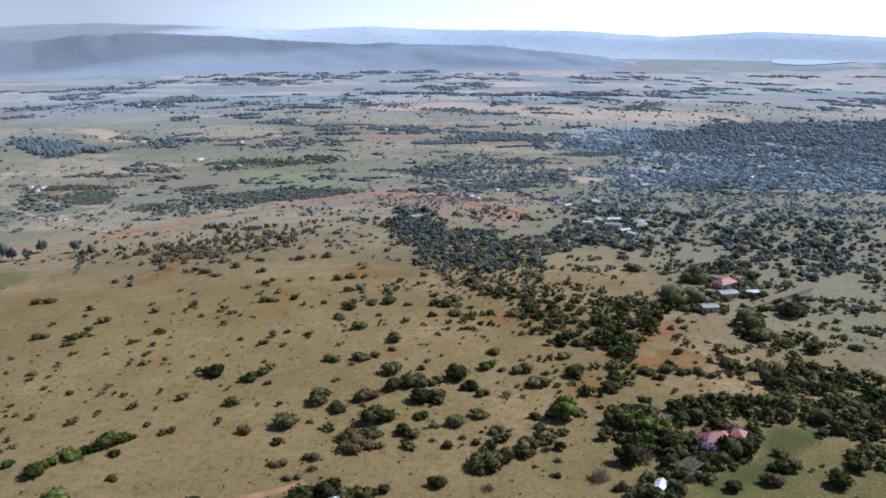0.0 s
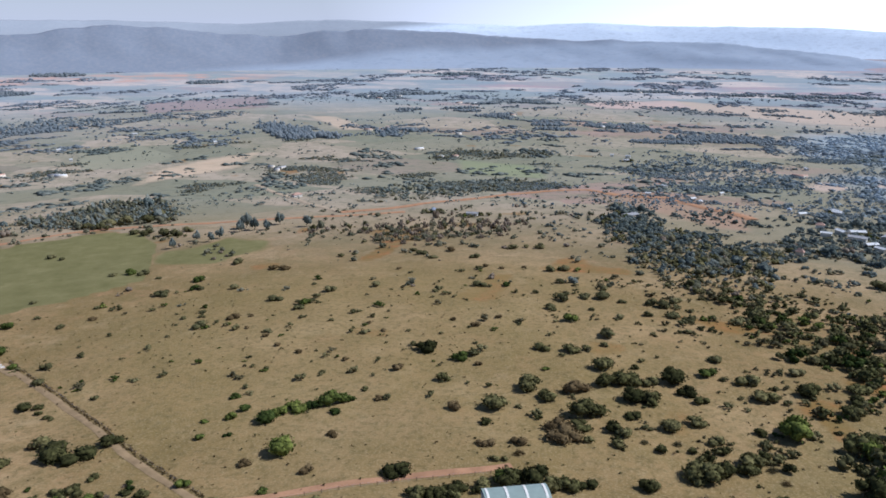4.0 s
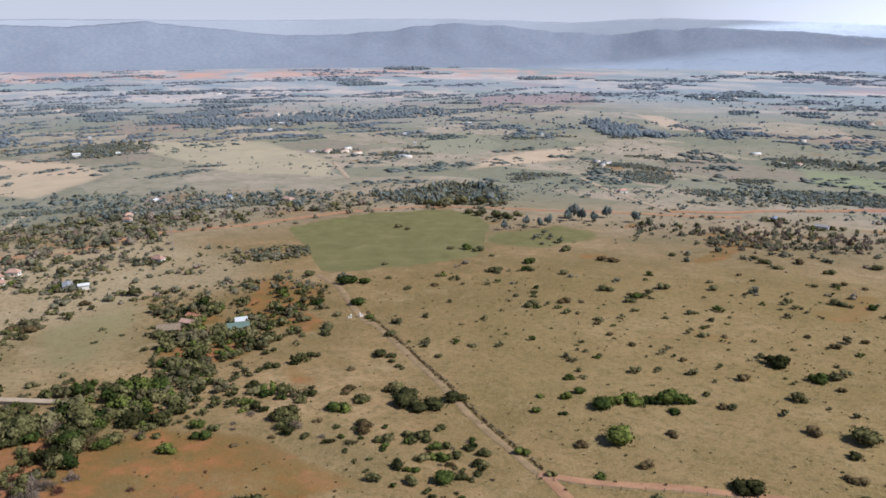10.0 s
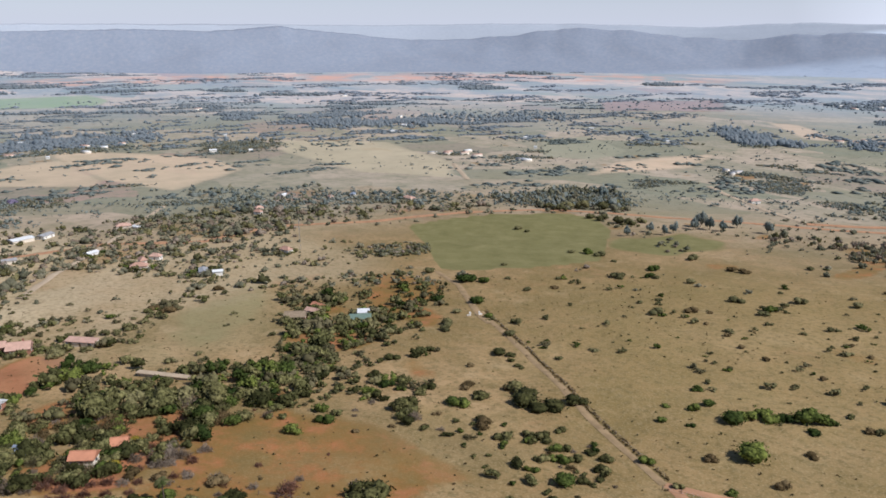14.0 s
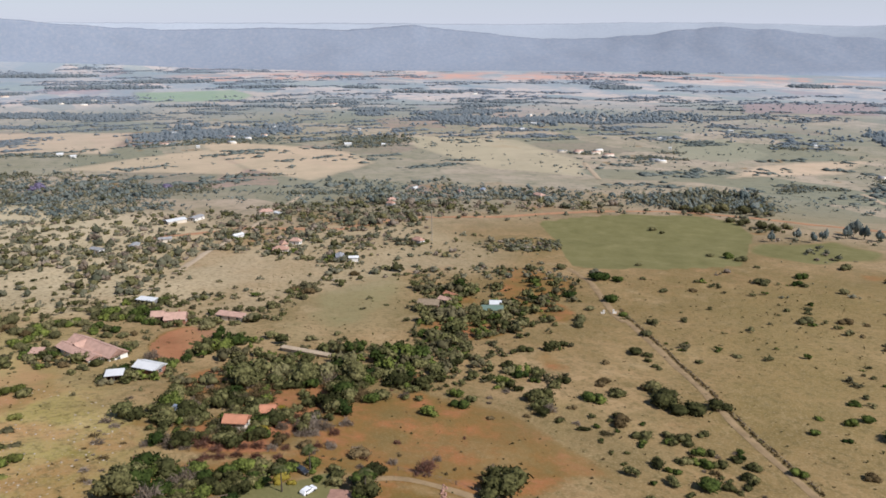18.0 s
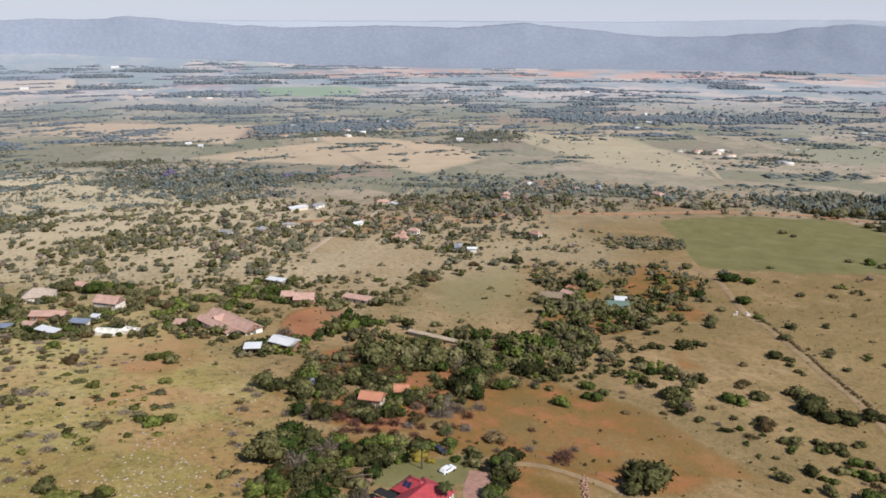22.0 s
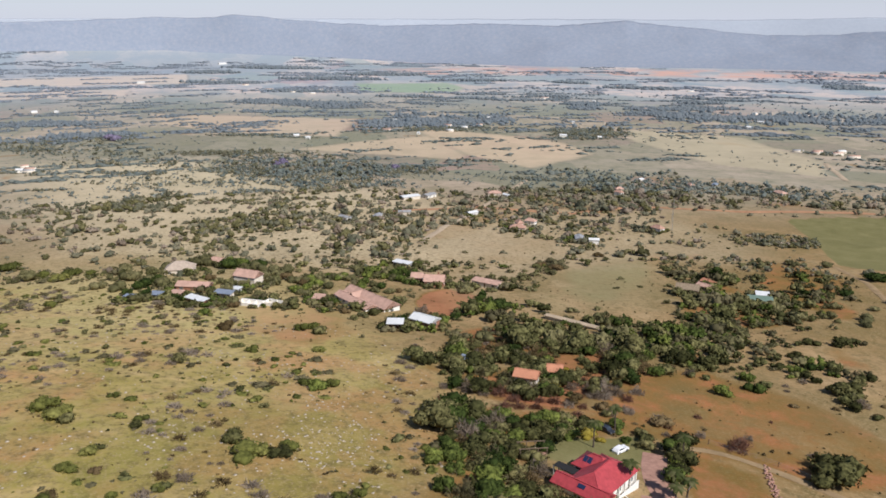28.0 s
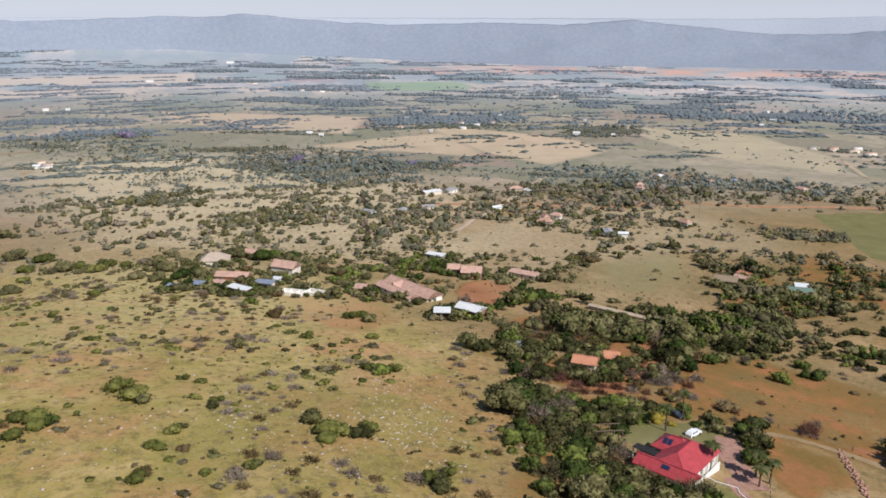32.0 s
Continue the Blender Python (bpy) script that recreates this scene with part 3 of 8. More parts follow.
THICKET_U = [(-230, 574), (-205, 625), (-136, 630), (-122, 559), (-176, 532), (-216, 542)]  # leafless gums
THICKET_V = [(-63, 695), (-44, 782), (-22, 733), (-23, 631), (-52, 616)]
THICKET_W = [(-1235, -11), (-1236, 74), (-1108, 159), (-880, 174), (-756, 140), (-767, 72), (-890, 34), (-959, -15)]
THICKET_X = [(-1409, 613), (-1356, 762), (-1191, 677), (-1229, 541)]
THICKET_Y = [(-1671, 963), (-1374, 1657), (-1218, 1505), (-1320, 1050), (-1512, 883)]
THICKET_Z = [(-1761, 332), (-1694, 658), (-1468, 578), (-1446, 276)]
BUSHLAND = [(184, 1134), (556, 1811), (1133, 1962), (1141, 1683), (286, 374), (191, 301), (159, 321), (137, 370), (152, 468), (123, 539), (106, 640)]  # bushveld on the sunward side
FAR_BUSH = [(274, 1720), (567, 1848), (1111, 1923), (1220, 1846), (634, 915), (543, 917), (250, 904), (226, 1136), (361, 1219), (229, 1429)]
SHRUB_WEST = [(-586, 310), (-445, 310), (-390, 253), (-416, 205), (-390, 126), (-332, 69), (-401, 80), (-501, 154), (-576, 237)]
SHRUB_SLOPE = [(-221, 157), (-159, 179), (-123, 163), (-119, 149), (-142, 132), (-170, 143), (-197, 139)]
GREEN_FIELD = [(-525, 401), (-527, 450), (-517, 499), (-473, 553), (-434, 546), (-393, 511), (-356, 456), (-328, 408), (-341, 360), (-366, 318), (-386, 313), (-453, 361)]
GREEN_STRIP = [(-366, 478), (-345, 542), (-296, 536), (-283, 500), (-308, 457), (-344, 440)]
RED_PLOT = [(-195, 37), (-209, 44), (-223, 63), (-246, 91), (-246, 114), (-229, 120), (-209, 125), (-189, 124), (-172, 123), (-157, 124), (-159, 92), (-181, 72), (-196, 56)]
RED_YARD = [(-360, 50), (-364, 62), (-360, 71), (-352, 74), (-341, 69), (-326, 57), (-314, 46), (-322, 41), (-343, 45)]
RED_YARD_B = [(-358, -10), (-327, 7), (-303, 12), (-297, -5), (-315, -13)]
RED_PATH = [(11, 370), (29, 379), (41, 356), (94, 350), (123, 365), (114, 342), (90, 333), (113, 306), (78, 275), (64, 275), (64, 298), (78, 318), (40, 340)]
RED_FRONT = [(-185, 69), (-175, 78), (-160, 72), (-154, 64), (-156, 45)]
RED_EDGE = [(-224, 25), (-244, 48), (-248, 69), (-234, 67), (-223, 52), (-210, 48), (-217, 35)]
BUSH_MID = [(-1086, -280), (-1099, -50), (-849, 93), (-683, 165), (-658, 264), (-553, 310), (-436, 221), (-404, 136), (-403, 66), (-481, 27), (-512, -68), (-473, -148)]
THICKET_AA = [(-48, 673), (-13, 701), (51, 574), (104, 625), (164, 637), (163, 562), (119, 519), (86, 517), (61, 447), (43, 478), (6, 478), (-27, 542)]
GUM_BELT = [(-289, 584), (-220, 671), (-96, 815), (-74, 608), (-127, 559), (-225, 547)]
HILL_PASTURE = [(-491, -152), (-483, -67), (-409, 4), (-329, 10), (-280, -39), (-291, -76), (-279, -104)]
HILL_LOW = [(-215, -57), (-252, -19), (-271, 25), (-220, 20), (-161, 2), (-167, -59)]
PALE_PLOTS = [(-625, -11), (-589, 55), (-513, 110), (-581, 186), (-610, 249), (-520, 287), (-415, 217), (-412, 150), (-435, 118), (-400, 67), (-428, 15), (-472, -20), (-476, -59), (-556, -140), (-632, -102)]
DARK_VELD = [(-229, 124), (-211, 142), (-191, 157), (-159, 146), (-146, 114), (-172, 123), (-209, 125)]
RED_VILLAGE = [(-55, 859), (4, 891), (41, 813), (82, 737), (70, 648), (48, 650), (9, 716), (-26, 767)]
YARD_OPEN = [(69, 506), (119, 562), (139, 520), (125, 437), (109, 388), (89, 409), (61, 447)]
OPEN_A = [(-568, 126), (-527, 153), (-461, 177), (-428, 154), (-417, 127), (-408, 112), (-451, 76), (-487, 87)]
OPEN_B = [(-451, 189), (-392, 198), (-332, 159), (-320, 143), (-323, 120), (-317, 91), (-347, 98), (-403, 143)]
HEDGE_A = [(-473, 207), (-445, 175), (-426, 153), (-404, 131), (-384, 110)]
HEDGE_B = [(-429, -101), (-497, -72), (-510, -32), (-525, 5), (-536, 35)]
HEDGE_C = [(-405, 33), (-394, 59), (-389, 73), (-370, 85)]
OLIVE_FIELD = [(-256, 237), (-285, 347), (-261, 425), (-153, 460), (-45, 440), (12, 334), (39, 268), (32, 214), (-113, 155)]
PALE_WEST = [(-1201, -265), (-1163, -48), (-851, 103), (-626, 159), (-446, 80), (-474, -11), (-505, -130)]
HILLSIDE = [(-525, -249), (-464, -154), (-403, -96), (-362, -42), (-318, -12), (-300, 7), (-262, 25), (-219, 12), (-203, 14), (-181, 4), (-161, -7), (-129, -21), (-154, -120)]
LAWN = [(-199, 34), (-196, 45), (-197, 57), (-187, 59), (-181, 47), (-182, 36), (-182, 26)]
PALE_FIELD = [(-1081, 340), (-1228, 471), (-1092, 609), (-911, 634), (-675, 644), (-645, 578), (-760, 524), (-813, 437), (-948, 330)]
GREEN_RIGHT = [(114, 248), (134, 246), (131, 229), (106, 210), (83, 196), (77, 203), (103, 225)]
GREEN_LOW = [(48, 186), (72, 204), (102, 214), (128, 230), (152, 216), (152, 178), (100, 162), (58, 168)]
RED_SLOPE = [(-334, -32), (-364, -11), (-353, 10), (-314, 13), (-281, -1), (-284, -23)]  # bare earth below the farmhouse
DARK_PATCH = [(-141, 196), (-126, 222), (-98, 237), (-76, 236), (-60, 221), (-61, 206), (-86, 184), (-118, 169)]  # ungrazed olive-brown grass
BRUSH_EDGE = [(-263, 135), (-260, 155), (-232, 164), (-204, 140), (-210, 127), (-227, 124), (-244, 121)]
RED_STREAM = [(8, 378), (45, 374), (50, 354), (24, 352)]
RED_BANK = [(52, 312), (76, 316), (96, 344), (128, 368), (112, 338), (120, 312), (88, 296), (66, 276), (60, 248), (40, 246), (52, 280)]
RED_CUT = [(92, 338), (97, 335), (110, 343), (125, 365), (117, 362), (101, 349)]
PALE_BANK = [(91, 350), (109, 369), (129, 385), (134, 379), (114, 362), (96, 346)]
BUSH_BANK = [(86, 318, 3.4, "o"), (105, 314, 3.0, "o"), (85, 291, 3.6, "o"), (95, 294, 3.8, "o"), (101, 291, 3.2, "o"), (107, 292, 3.0, "o"), (78, 321, 4.0, "o"), (74, 297, 4.6, "o"), (67, 276, 4.4, "o"), (89, 286, 2.6, "b"), (81, 348, 3.6, "o"), (62, 324, 3.6, "o"), (70, 331, 4.2, "o"), (53, 308, 3.2, "o"), (122, 301, 3.6, "o"), (126, 294, 3.2, "b"), (134, 298, 3.4, "o"), (111, 288, 2.4, "o"), (80, 305, 3.0, "o"), (98, 303, 1.8, "b"), (70, 286, 3.4, "o"), (111, 222, 2.8, "b"), (110, 216, 2.4, "o"), (96, 219, 3.6, "o"), (105, 212, 2.2, "o")]
OLIVE_SLOPE = [(25, 175), (30, 230), (45, 262), (75, 275), (110, 262), (160, 250), (170, 200), (150, 160), (80, 150)]
FRONT_LAWN = [(-167.5, 36), (-164, 39), (-161.5, 41), (-157, 40), (-155, 34), (-158.6, 30), (-163, 31)]
WEST_LAWN = [(-414, 146), (-446, 220), (-401, 204), (-337, 148), (-324, 110), (-356, 111)]
THICKET_D2 = [(115, 306), (166, 337), (222, 355), (216, 308), (179, 280), (138, 273), (113, 273)]
THICKET_D3 = [(120, 225), (155, 238), (146, 197), (124, 182), (98, 191)]
CROP_PIVOT = [(-2914, 542), (-2832, 870), (-2576, 852), (-2382, 743), (-2499, 477)]
CROP_PLOUGH = [(-1504, 1987), (-1272, 2314), (-1085, 1980), (-1304, 1732)]
CROP_PASTURE = [(-998, 1125), (-969, 1232), (-780, 1090), (-745, 954), (-837, 938)]
CROP_PASTURE_B = [(-1319, 743), (-1161, 868), (-876, 774), (-758, 665), (-888, 617), (-1180, 661)]
CROP_SAND_A = [(-707, 961), (-700, 1063), (-669, 1175), (-609, 999), (-652, 817)]
CROP_SAND_B = [(-874, 1797), (-663, 1526), (-601, 1546), (-799, 1794)]
CROP_SAND_C = [(277, 1117), (355, 1167), (329, 1079), (256, 1052)]
CROP_SAND_D = [(162, 997), (207, 1078), (225, 1017), (184, 952)]
CROP_TAN = [(-7, 2506), (452, 2319), (827, 2101), (763, 1932), (311, 1956), (75, 2210)]
CROP_PINK = [(-248, 2351), (29, 2506), (80, 2278), (-166, 2177)]
CROP_STUBBLE_A = [(-3691, -1041), (-3686, -57), (-3090, -56), (-3131, -892)]
CROP_STUBBLE_B = [(-2880, -824), (-2906, -237), (-2580, -239), (-2536, -732)]
CROP_STUBBLE_C = [(-1997, -140), (-1698, 297), (-1386, 195), (-1480, 67), (-1712, -105)]
# Scrub plain below the hills; its tint has blue haze painted in.
HAZED_SCRUB = [(-3710, 400), (-4780, 560), (-4430, -1900), (-3460, -1450)]
CROP_STUBBLE_E = [(-1236, 103), (-1307, 225), (-1339, 350), (-1088, 330), (-1030, 300), (-1113, 231)]
CROP_STUBBLE_D = [(-1459, 359), (-1390, 438), (-1183, 534), (-1030, 505), (-921, 358), (-1088, 333)]
CROP_GREEN = [(-307, 1158), (-189, 1122), (-144, 986), (-259, 997)]
TRACK_FENCE = [(-291, 258), (-267, 244), (-233, 225), (-190, 200), (-173, 189), (-143, 173), (-125, 164)]
ROAD_FARM = [(-125, 164), (-113, 168), (-99, 177), (-85, 186), (-70, 194), (-54, 201), (-43, 207)]
ROAD_FARM_W = [(-123, 164), (-116, 160), (-108, 155)]
ROAD_HOUSE = [(-187, 73), (-180, 78), (-174, 82), (-167, 85), (-157, 90)]
ROAD_MAIN = [(-637, 108), (-633, 183), (-587, 243), (-605, 312), (-561, 399), (-545, 481), (-510, 555), (-410, 601), (-278, 661), (-240, 687)]
ROAD_MAIN_E = [(-302, 673), (-261, 705), (-235, 743), (-203, 774), (-165, 821), (-120, 861), (-83, 883), (-41, 839), (4, 842), (65, 739), (79, 707)]
ROAD_PALE = [(-495, 852), (-417, 776), (-354, 717), (-303, 676)]
ROAD_VALLEY = [(-864, 768), (-729, 668)]
ROAD_WEST = [(-498, 91), (-558, 128), (-621, 176), (-709, 236), (-829, 318)]
ROAD_GATE = [(-272, 245), (-285, 251), (-338, 286), (-378, 304)]
CLUMP_A_0 = [(-522, 1551, 65, 19, -3), (-415, 877, 26, 17, -11), (-515, 940, 24, 10, -9), (-492, 997, 82, 22, -8), (-483, 1102, 53, 14, -7), (-289, 1231, 66, 24, -4), (-338, 1174, 27, 15, -5), (-173, 1131, 30, 7, -5), (-201, 873, 53, 26, -10), (-150, 887, 35, 27, -10), (-411, 1898, 42, 31, -2), (-507, 2004, 37, 20, -2), (-667, 1954, 22, 20, -2), (-226, 1658, 49, 22, -1), (-109, 1761, 78, 37, 0), (-917, 2391, 79, 24, -1), (-838, 2525, 56, 26, -1), (-376, 2290, 84, 19, -1), (-213, 2808, 82, 32, 0)]
CLUMP_A_1 = [(-49, 2808, 102, 32, 0), (431, 2738, 120, 31, 0), (232, 2737, 80, 30, 0), (591, 2739, 60, 31, 0), (-929, 3520, 101, 54, 2), (65, 1148, 39, 15, -1), (133, 1216, 46, 25, 1), (13, 1044, 39, 18, -4), (68, 941, 50, 26, -4), (180, 1112, 29, 15, 1), (-54, 1118, 25, 14, -4), (255, 1336, 60, 29, 3), (112, 1582, 106, 60, 1), (-4, 1497, 67, 35, 0), (130, 978, 22, 10, -2), (219, 919, 21, 4, 0), (148, 762, 34, 12, -4), (108, 813, 24, 9, -5), (35, 818, 31, 14, -7)]
CLUMP_A_2 = [(-300, 749, 19, 7, -12), (-206, 684, 12, 4, -13), (-163, 679, 11, 4, -14), (-22, 643, 23, 25, -9), (-2, 602, 28, 13, -7), (31, 613, 28, 13, -5), (70, 544, 25, 14, 1), (126, 620, 28, 16, -2), (159, 703, 21, 9, -4), (171, 471, 34, 15, 3), (184, 429, 27, 12, 3), (142, 414, 20, 10, 4), (257, 522, 32, 19, -2), (263, 472, 29, 16, -1), (226, 570, 39, 11, -2), (174, 571, 26, 11, -1), (215, 392, 28, 16, 1), (166, 337, 11, 6, 2), (207, 347, 17, 7, 1)]
CLUMP_A_3 = [(150, 338, 10, 4, 2), (76, 472, 19, 4, 4), (92, 459, 11, 4, 4), (79, 585, 22, 9, -1), (45, 504, 20, 7, 1)]
CLUMP_B_0 = [(-1318, 636, 70, 46, 32), (-1238, 604, 37, 18, 32), (-1778, 891, 47, 44, 32), (-1711, 1033, 62, 46, 33), (-1518, 1008, 102, 51, 33), (-1381, 1180, 117, 33, 34), (-1293, 1330, 81, 15, 35), (-842, 906, 46, 16, 34), (-942, 840, 32, 16, 33), (-830, 829, 26, 4, 33), (-553, 839, 41, 21, 35), (-537, 762, 14, 4, 34), (-438, 919, 41, 51, 39), (-517, 996, 37, 19, 38), (-325, 824, 29, 30, 40), (-329, 1243, 56, 17, 41), (-246, 1200, 53, 9, 43), (-194, 880, 60, 36, 44), (-142, 905, 40, 32, 45)]
CLUMP_B_1 = [(-256, 888, 34, 28, 42), (-320, 969, 30, 22, 42), (-817, 1195, 37, 15, 37), (-761, 1267, 22, 7, 37), (-531, 1121, 36, 9, 39), (-334, 1540, 39, 4, 41), (-670, 2006, 37, 22, 38), (-407, 1930, 47, 17, 39), (-546, 2073, 59, 14, 39), (-513, 2231, 47, 18, 38), (-250, 1744, 48, 34, 40), (-804, 2521, 110, 38, 37), (-1378, 1745, 65, 8, 36), (-2152, 2112, 86, 82, 36), (-1783, 2770, 83, 64, 36), (-2625, 2898, 112, 82, 37), (-1921, 1361, 98, 19, 34), (-2362, 1402, 129, 29, 35), (-2680, 1308, 86, 34, 36)]
CLUMP_B_2 = [(-687, 478, 32, 12, 27), (-646, 481, 24, 7, 28), (-575, 479, 34, 9, 29), (-397, 537, 30, 4, 32), (-209, 565, 17, 9, 35), (-164, 556, 33, 11, 37), (-452, 337, 23, 23, 30), (-442, 310, 18, 7, 30), (-506, 319, 18, 5, 29)]
CLUMP_C_0 = [(-1292, 650, 68, 43, 61), (-1572, 363, 92, 54, 58), (-1589, 450, 83, 45, 59), (-1568, 579, 36, 23, 60), (-1441, 449, 65, 27, 59), (-1519, 296, 33, 18, 58), (-1399, 122, 39, 4, 58), (-1450, 40, 39, 5, 58), (-1878, 943, 61, 41, 61), (-1583, 1004, 109, 31, 62), (-1419, 1177, 93, 30, 64), (-1320, 1400, 81, 17, 65), (-1816, 1269, 64, 27, 63), (-2063, 823, 96, 18, 61), (-2161, 724, 81, 19, 60), (-2364, 1420, 139, 20, 62), (-2056, 303, 86, 53, 59), (-2228, 161, 106, 60, 59), (-2584, 290, 106, 37, 60)]
CLUMP_C_1 = [(-3087, 75, 159, 52, 61), (-3729, 36, 138, 72, 65), (-3165, 487, 217, 59, 62), (-3955, 367, 255, 61, 66), (-3374, 751, 190, 70, 63), (-2264, 572, 99, 30, 60), (-2913, 989, 153, 27, 62), (-849, 877, 31, 15, 66), (-872, 963, 28, 10, 66), (-956, 864, 28, 10, 64), (-940, 95, 110, 61, 53), (-943, 184, 70, 46, 55), (-1009, 320, 46, 11, 57), (-797, 338, 70, 20, 59), (-716, 264, 45, 14, 59), (-722, 382, 60, 12, 62), (-658, 467, 47, 8, 65), (-539, 664, 56, 37, 70), (-584, 633, 38, 14, 69)]
CLUMP_C_2 = [(-545, 796, 21, 18, 70), (-445, 335, 29, 20, 65), (-731, 476, 26, 5, 63), (-1025, 6, 59, 37, 52), (-728, -20, 36, 17, 53), (-692, 36, 39, 9, 56), (-580, 74, 21, 9, 58), (-609, 117, 22, 6, 58), (-550, 223, 26, 4, 62), (-505, 211, 20, 4, 62), (-405, 248, 18, 4, 65), (-410, 137, 8, 4, 63), (-387, 97, 8, 4, 62)]
CLUMP_D_0 = [(-1454, 49, 72, 15, 70), (-1385, 130, 49, 4, 70), (-1541, -211, 96, 49, 67), (-1808, -324, 98, 53, 68), (-1382, -293, 65, 19, 68), (-1426, 389, 64, 27, 72), (-1543, 525, 47, 23, 73), (-1430, 303, 52, 16, 71), (-1617, 375, 36, 24, 71), (-1275, 639, 66, 34, 74), (-1876, 938, 45, 43, 74), (-1689, 1120, 143, 39, 75), (-1466, 1139, 103, 31, 76), (-2142, 931, 100, 11, 73), (-2293, 810, 87, 13, 73), (-2135, 263, 122, 35, 71), (-1931, 124, 68, 19, 70), (-1225, -9, 77, 29, 68), (-1046, -123, 59, 17, 64)]
CLUMP_D_1 = [(-1110, -247, 47, 12, 64), (-758, -108, 26, 10, 65), (-800, -46, 17, 4, 66), (-618, -137, 29, 6, 68), (-721, -185, 17, 20, 64), (-914, -196, 33, 7, 61), (-620, -11, 42, 12, 71), (-575, 12, 28, 4, 72), (-585, 63, 29, 5, 73), (-723, 50, 31, 8, 71), (-805, 12, 28, 13, 67), (-451, -123, 24, 4, 65), (-529, -103, 9, 4, 68), (-453, -82, 18, 4, 69), (-456, 55, 16, 4, 76), (-491, 36, 17, 4, 74), (-508, 18, 14, 4, 73), (-368, 77, 9, 4, 80)]
CLUMPS = CLUMP_A_0 + CLUMP_A_1 + CLUMP_A_2 + CLUMP_A_3 + CLUMP_B_0 + CLUMP_B_1 + CLUMP_B_2 + CLUMP_C_0 + CLUMP_C_1 + CLUMP_C_2 + CLUMP_D_0 + CLUMP_D_1



def vnoise(x, y, size, seed=0):
    """Smooth value noise, 0 to 1, in cells of that many metres."""
    u, v = np.asarray(x, float) / size + 37.7 * seed, np.asarray(y, float) / size - 19.3 * seed
    i, j = np.floor(u), np.floor(v)
    fu, fv = u - i, v - j
    fu, fv = fu * fu * (3 - 2 * fu), fv * fv * (3 - 2 * fv)

    def h(a, b):
        s = np.sin(a * 127.1 + b * 311.7 + seed * 74.7) * 43758.5453
        return s - np.floor(s)
    return (h(i, j) * (1 - fu) + h(i + 1, j) * fu) * (1 - fv) + (h(i, j + 1) * (1 - fu) + h(i + 1, j + 1) * fu) * fv


def inside(poly, x, y, soft=3.0):
    """1 within the outline, 0 outside, with a soft rim."""
    x, y = np.asarray(x, float), np.asarray(y, float)
    res = np.zeros(x.shape)
    xs, ys = [p[0] for p in poly], [p[1] for p in poly]
    box = (x > min(xs) - soft) & (x < max(xs) + soft) & (y > min(ys) - soft) & (y < max(ys) + soft)
    if not box.any():
        return res
    px, py = x[box], y[box]
    odd, near = np.zeros(px.shape, bool), np.full(px.shape, 1e9)
    for (ax, ay), (bx, by) in zip(poly, poly[1:] + poly[:1]):
        cross = (ay > py) != (by > py)
        odd ^= cross & (px < (bx - ax) * (py - ay) / (by - ay if by != ay else 1e-9) + ax)
        dx, dy = bx - ax, by - ay
        k = np.clip(((px - ax) * dx + (py - ay) * dy) / (dx * dx + dy * dy + 1e-9), 0, 1)
        near = np.minimum(near, np.hypot(px - ax - k * dx, py - ay - k * dy))
    res[box] = sstep(-soft, soft, np.where(odd, near, -near))
    return res


def mesh_of(name, verts, faces, materials, smooth=False, index=None):
    """A mesh from arrays; faces all have the same number of corners."""
    me = bpy.data.meshes.new(name)
    verts, faces = np.asarray(verts, np.float32), np.asarray(faces, np.int32)
    n, k = faces.shape
    me.vertices.add(len(verts))
    me.vertices.foreach_set("co", verts.ravel())
    me.loops.add(n * k)
    me.loops.foreach_set("vertex_index", faces.ravel())
    me.polygons.add(n)
    me.polygons.foreach_set("loop_start", np.arange(0, n * k, k, dtype=np.int32))
    me.polygons.foreach_set("loop_total", np.full(n, k, np.int32))
    if smooth:
        me.polygons.foreach_set("use_smooth", np.ones(n, bool))
    for m in materials:
        me.materials.append(m)
    if index is not None:
        me.polygons.foreach_set("material_index", np.asarray(index, np.int32))
    me.update(calc_edges=True)
    return me


def polar(angle, r):
    """A place by its bearing (degrees, to the left of the first view) and distance from the middle of the flight."""
    a = np.radians(angle)
    return CX - r * np.sin(a), CY + r * np.cos(a)


def relief(x, y):
    """Humps and hollows of the surface itself."""
    rc = np.hypot(x - CX, y - CY)
    return (vnoise(x, y, 60, 1) - 0.5) * 2.0 * sstep(250, 500, rc) * (1 - sstep(2500, 3500, rc)) + (vnoise(x, y, 14, 2) - 0.5) * 0.7 * (1 - sstep(500, 900, rc))


def top(x, y):
    """The height of the ground's surface."""
    return ground(x, y) + relief(x, y)


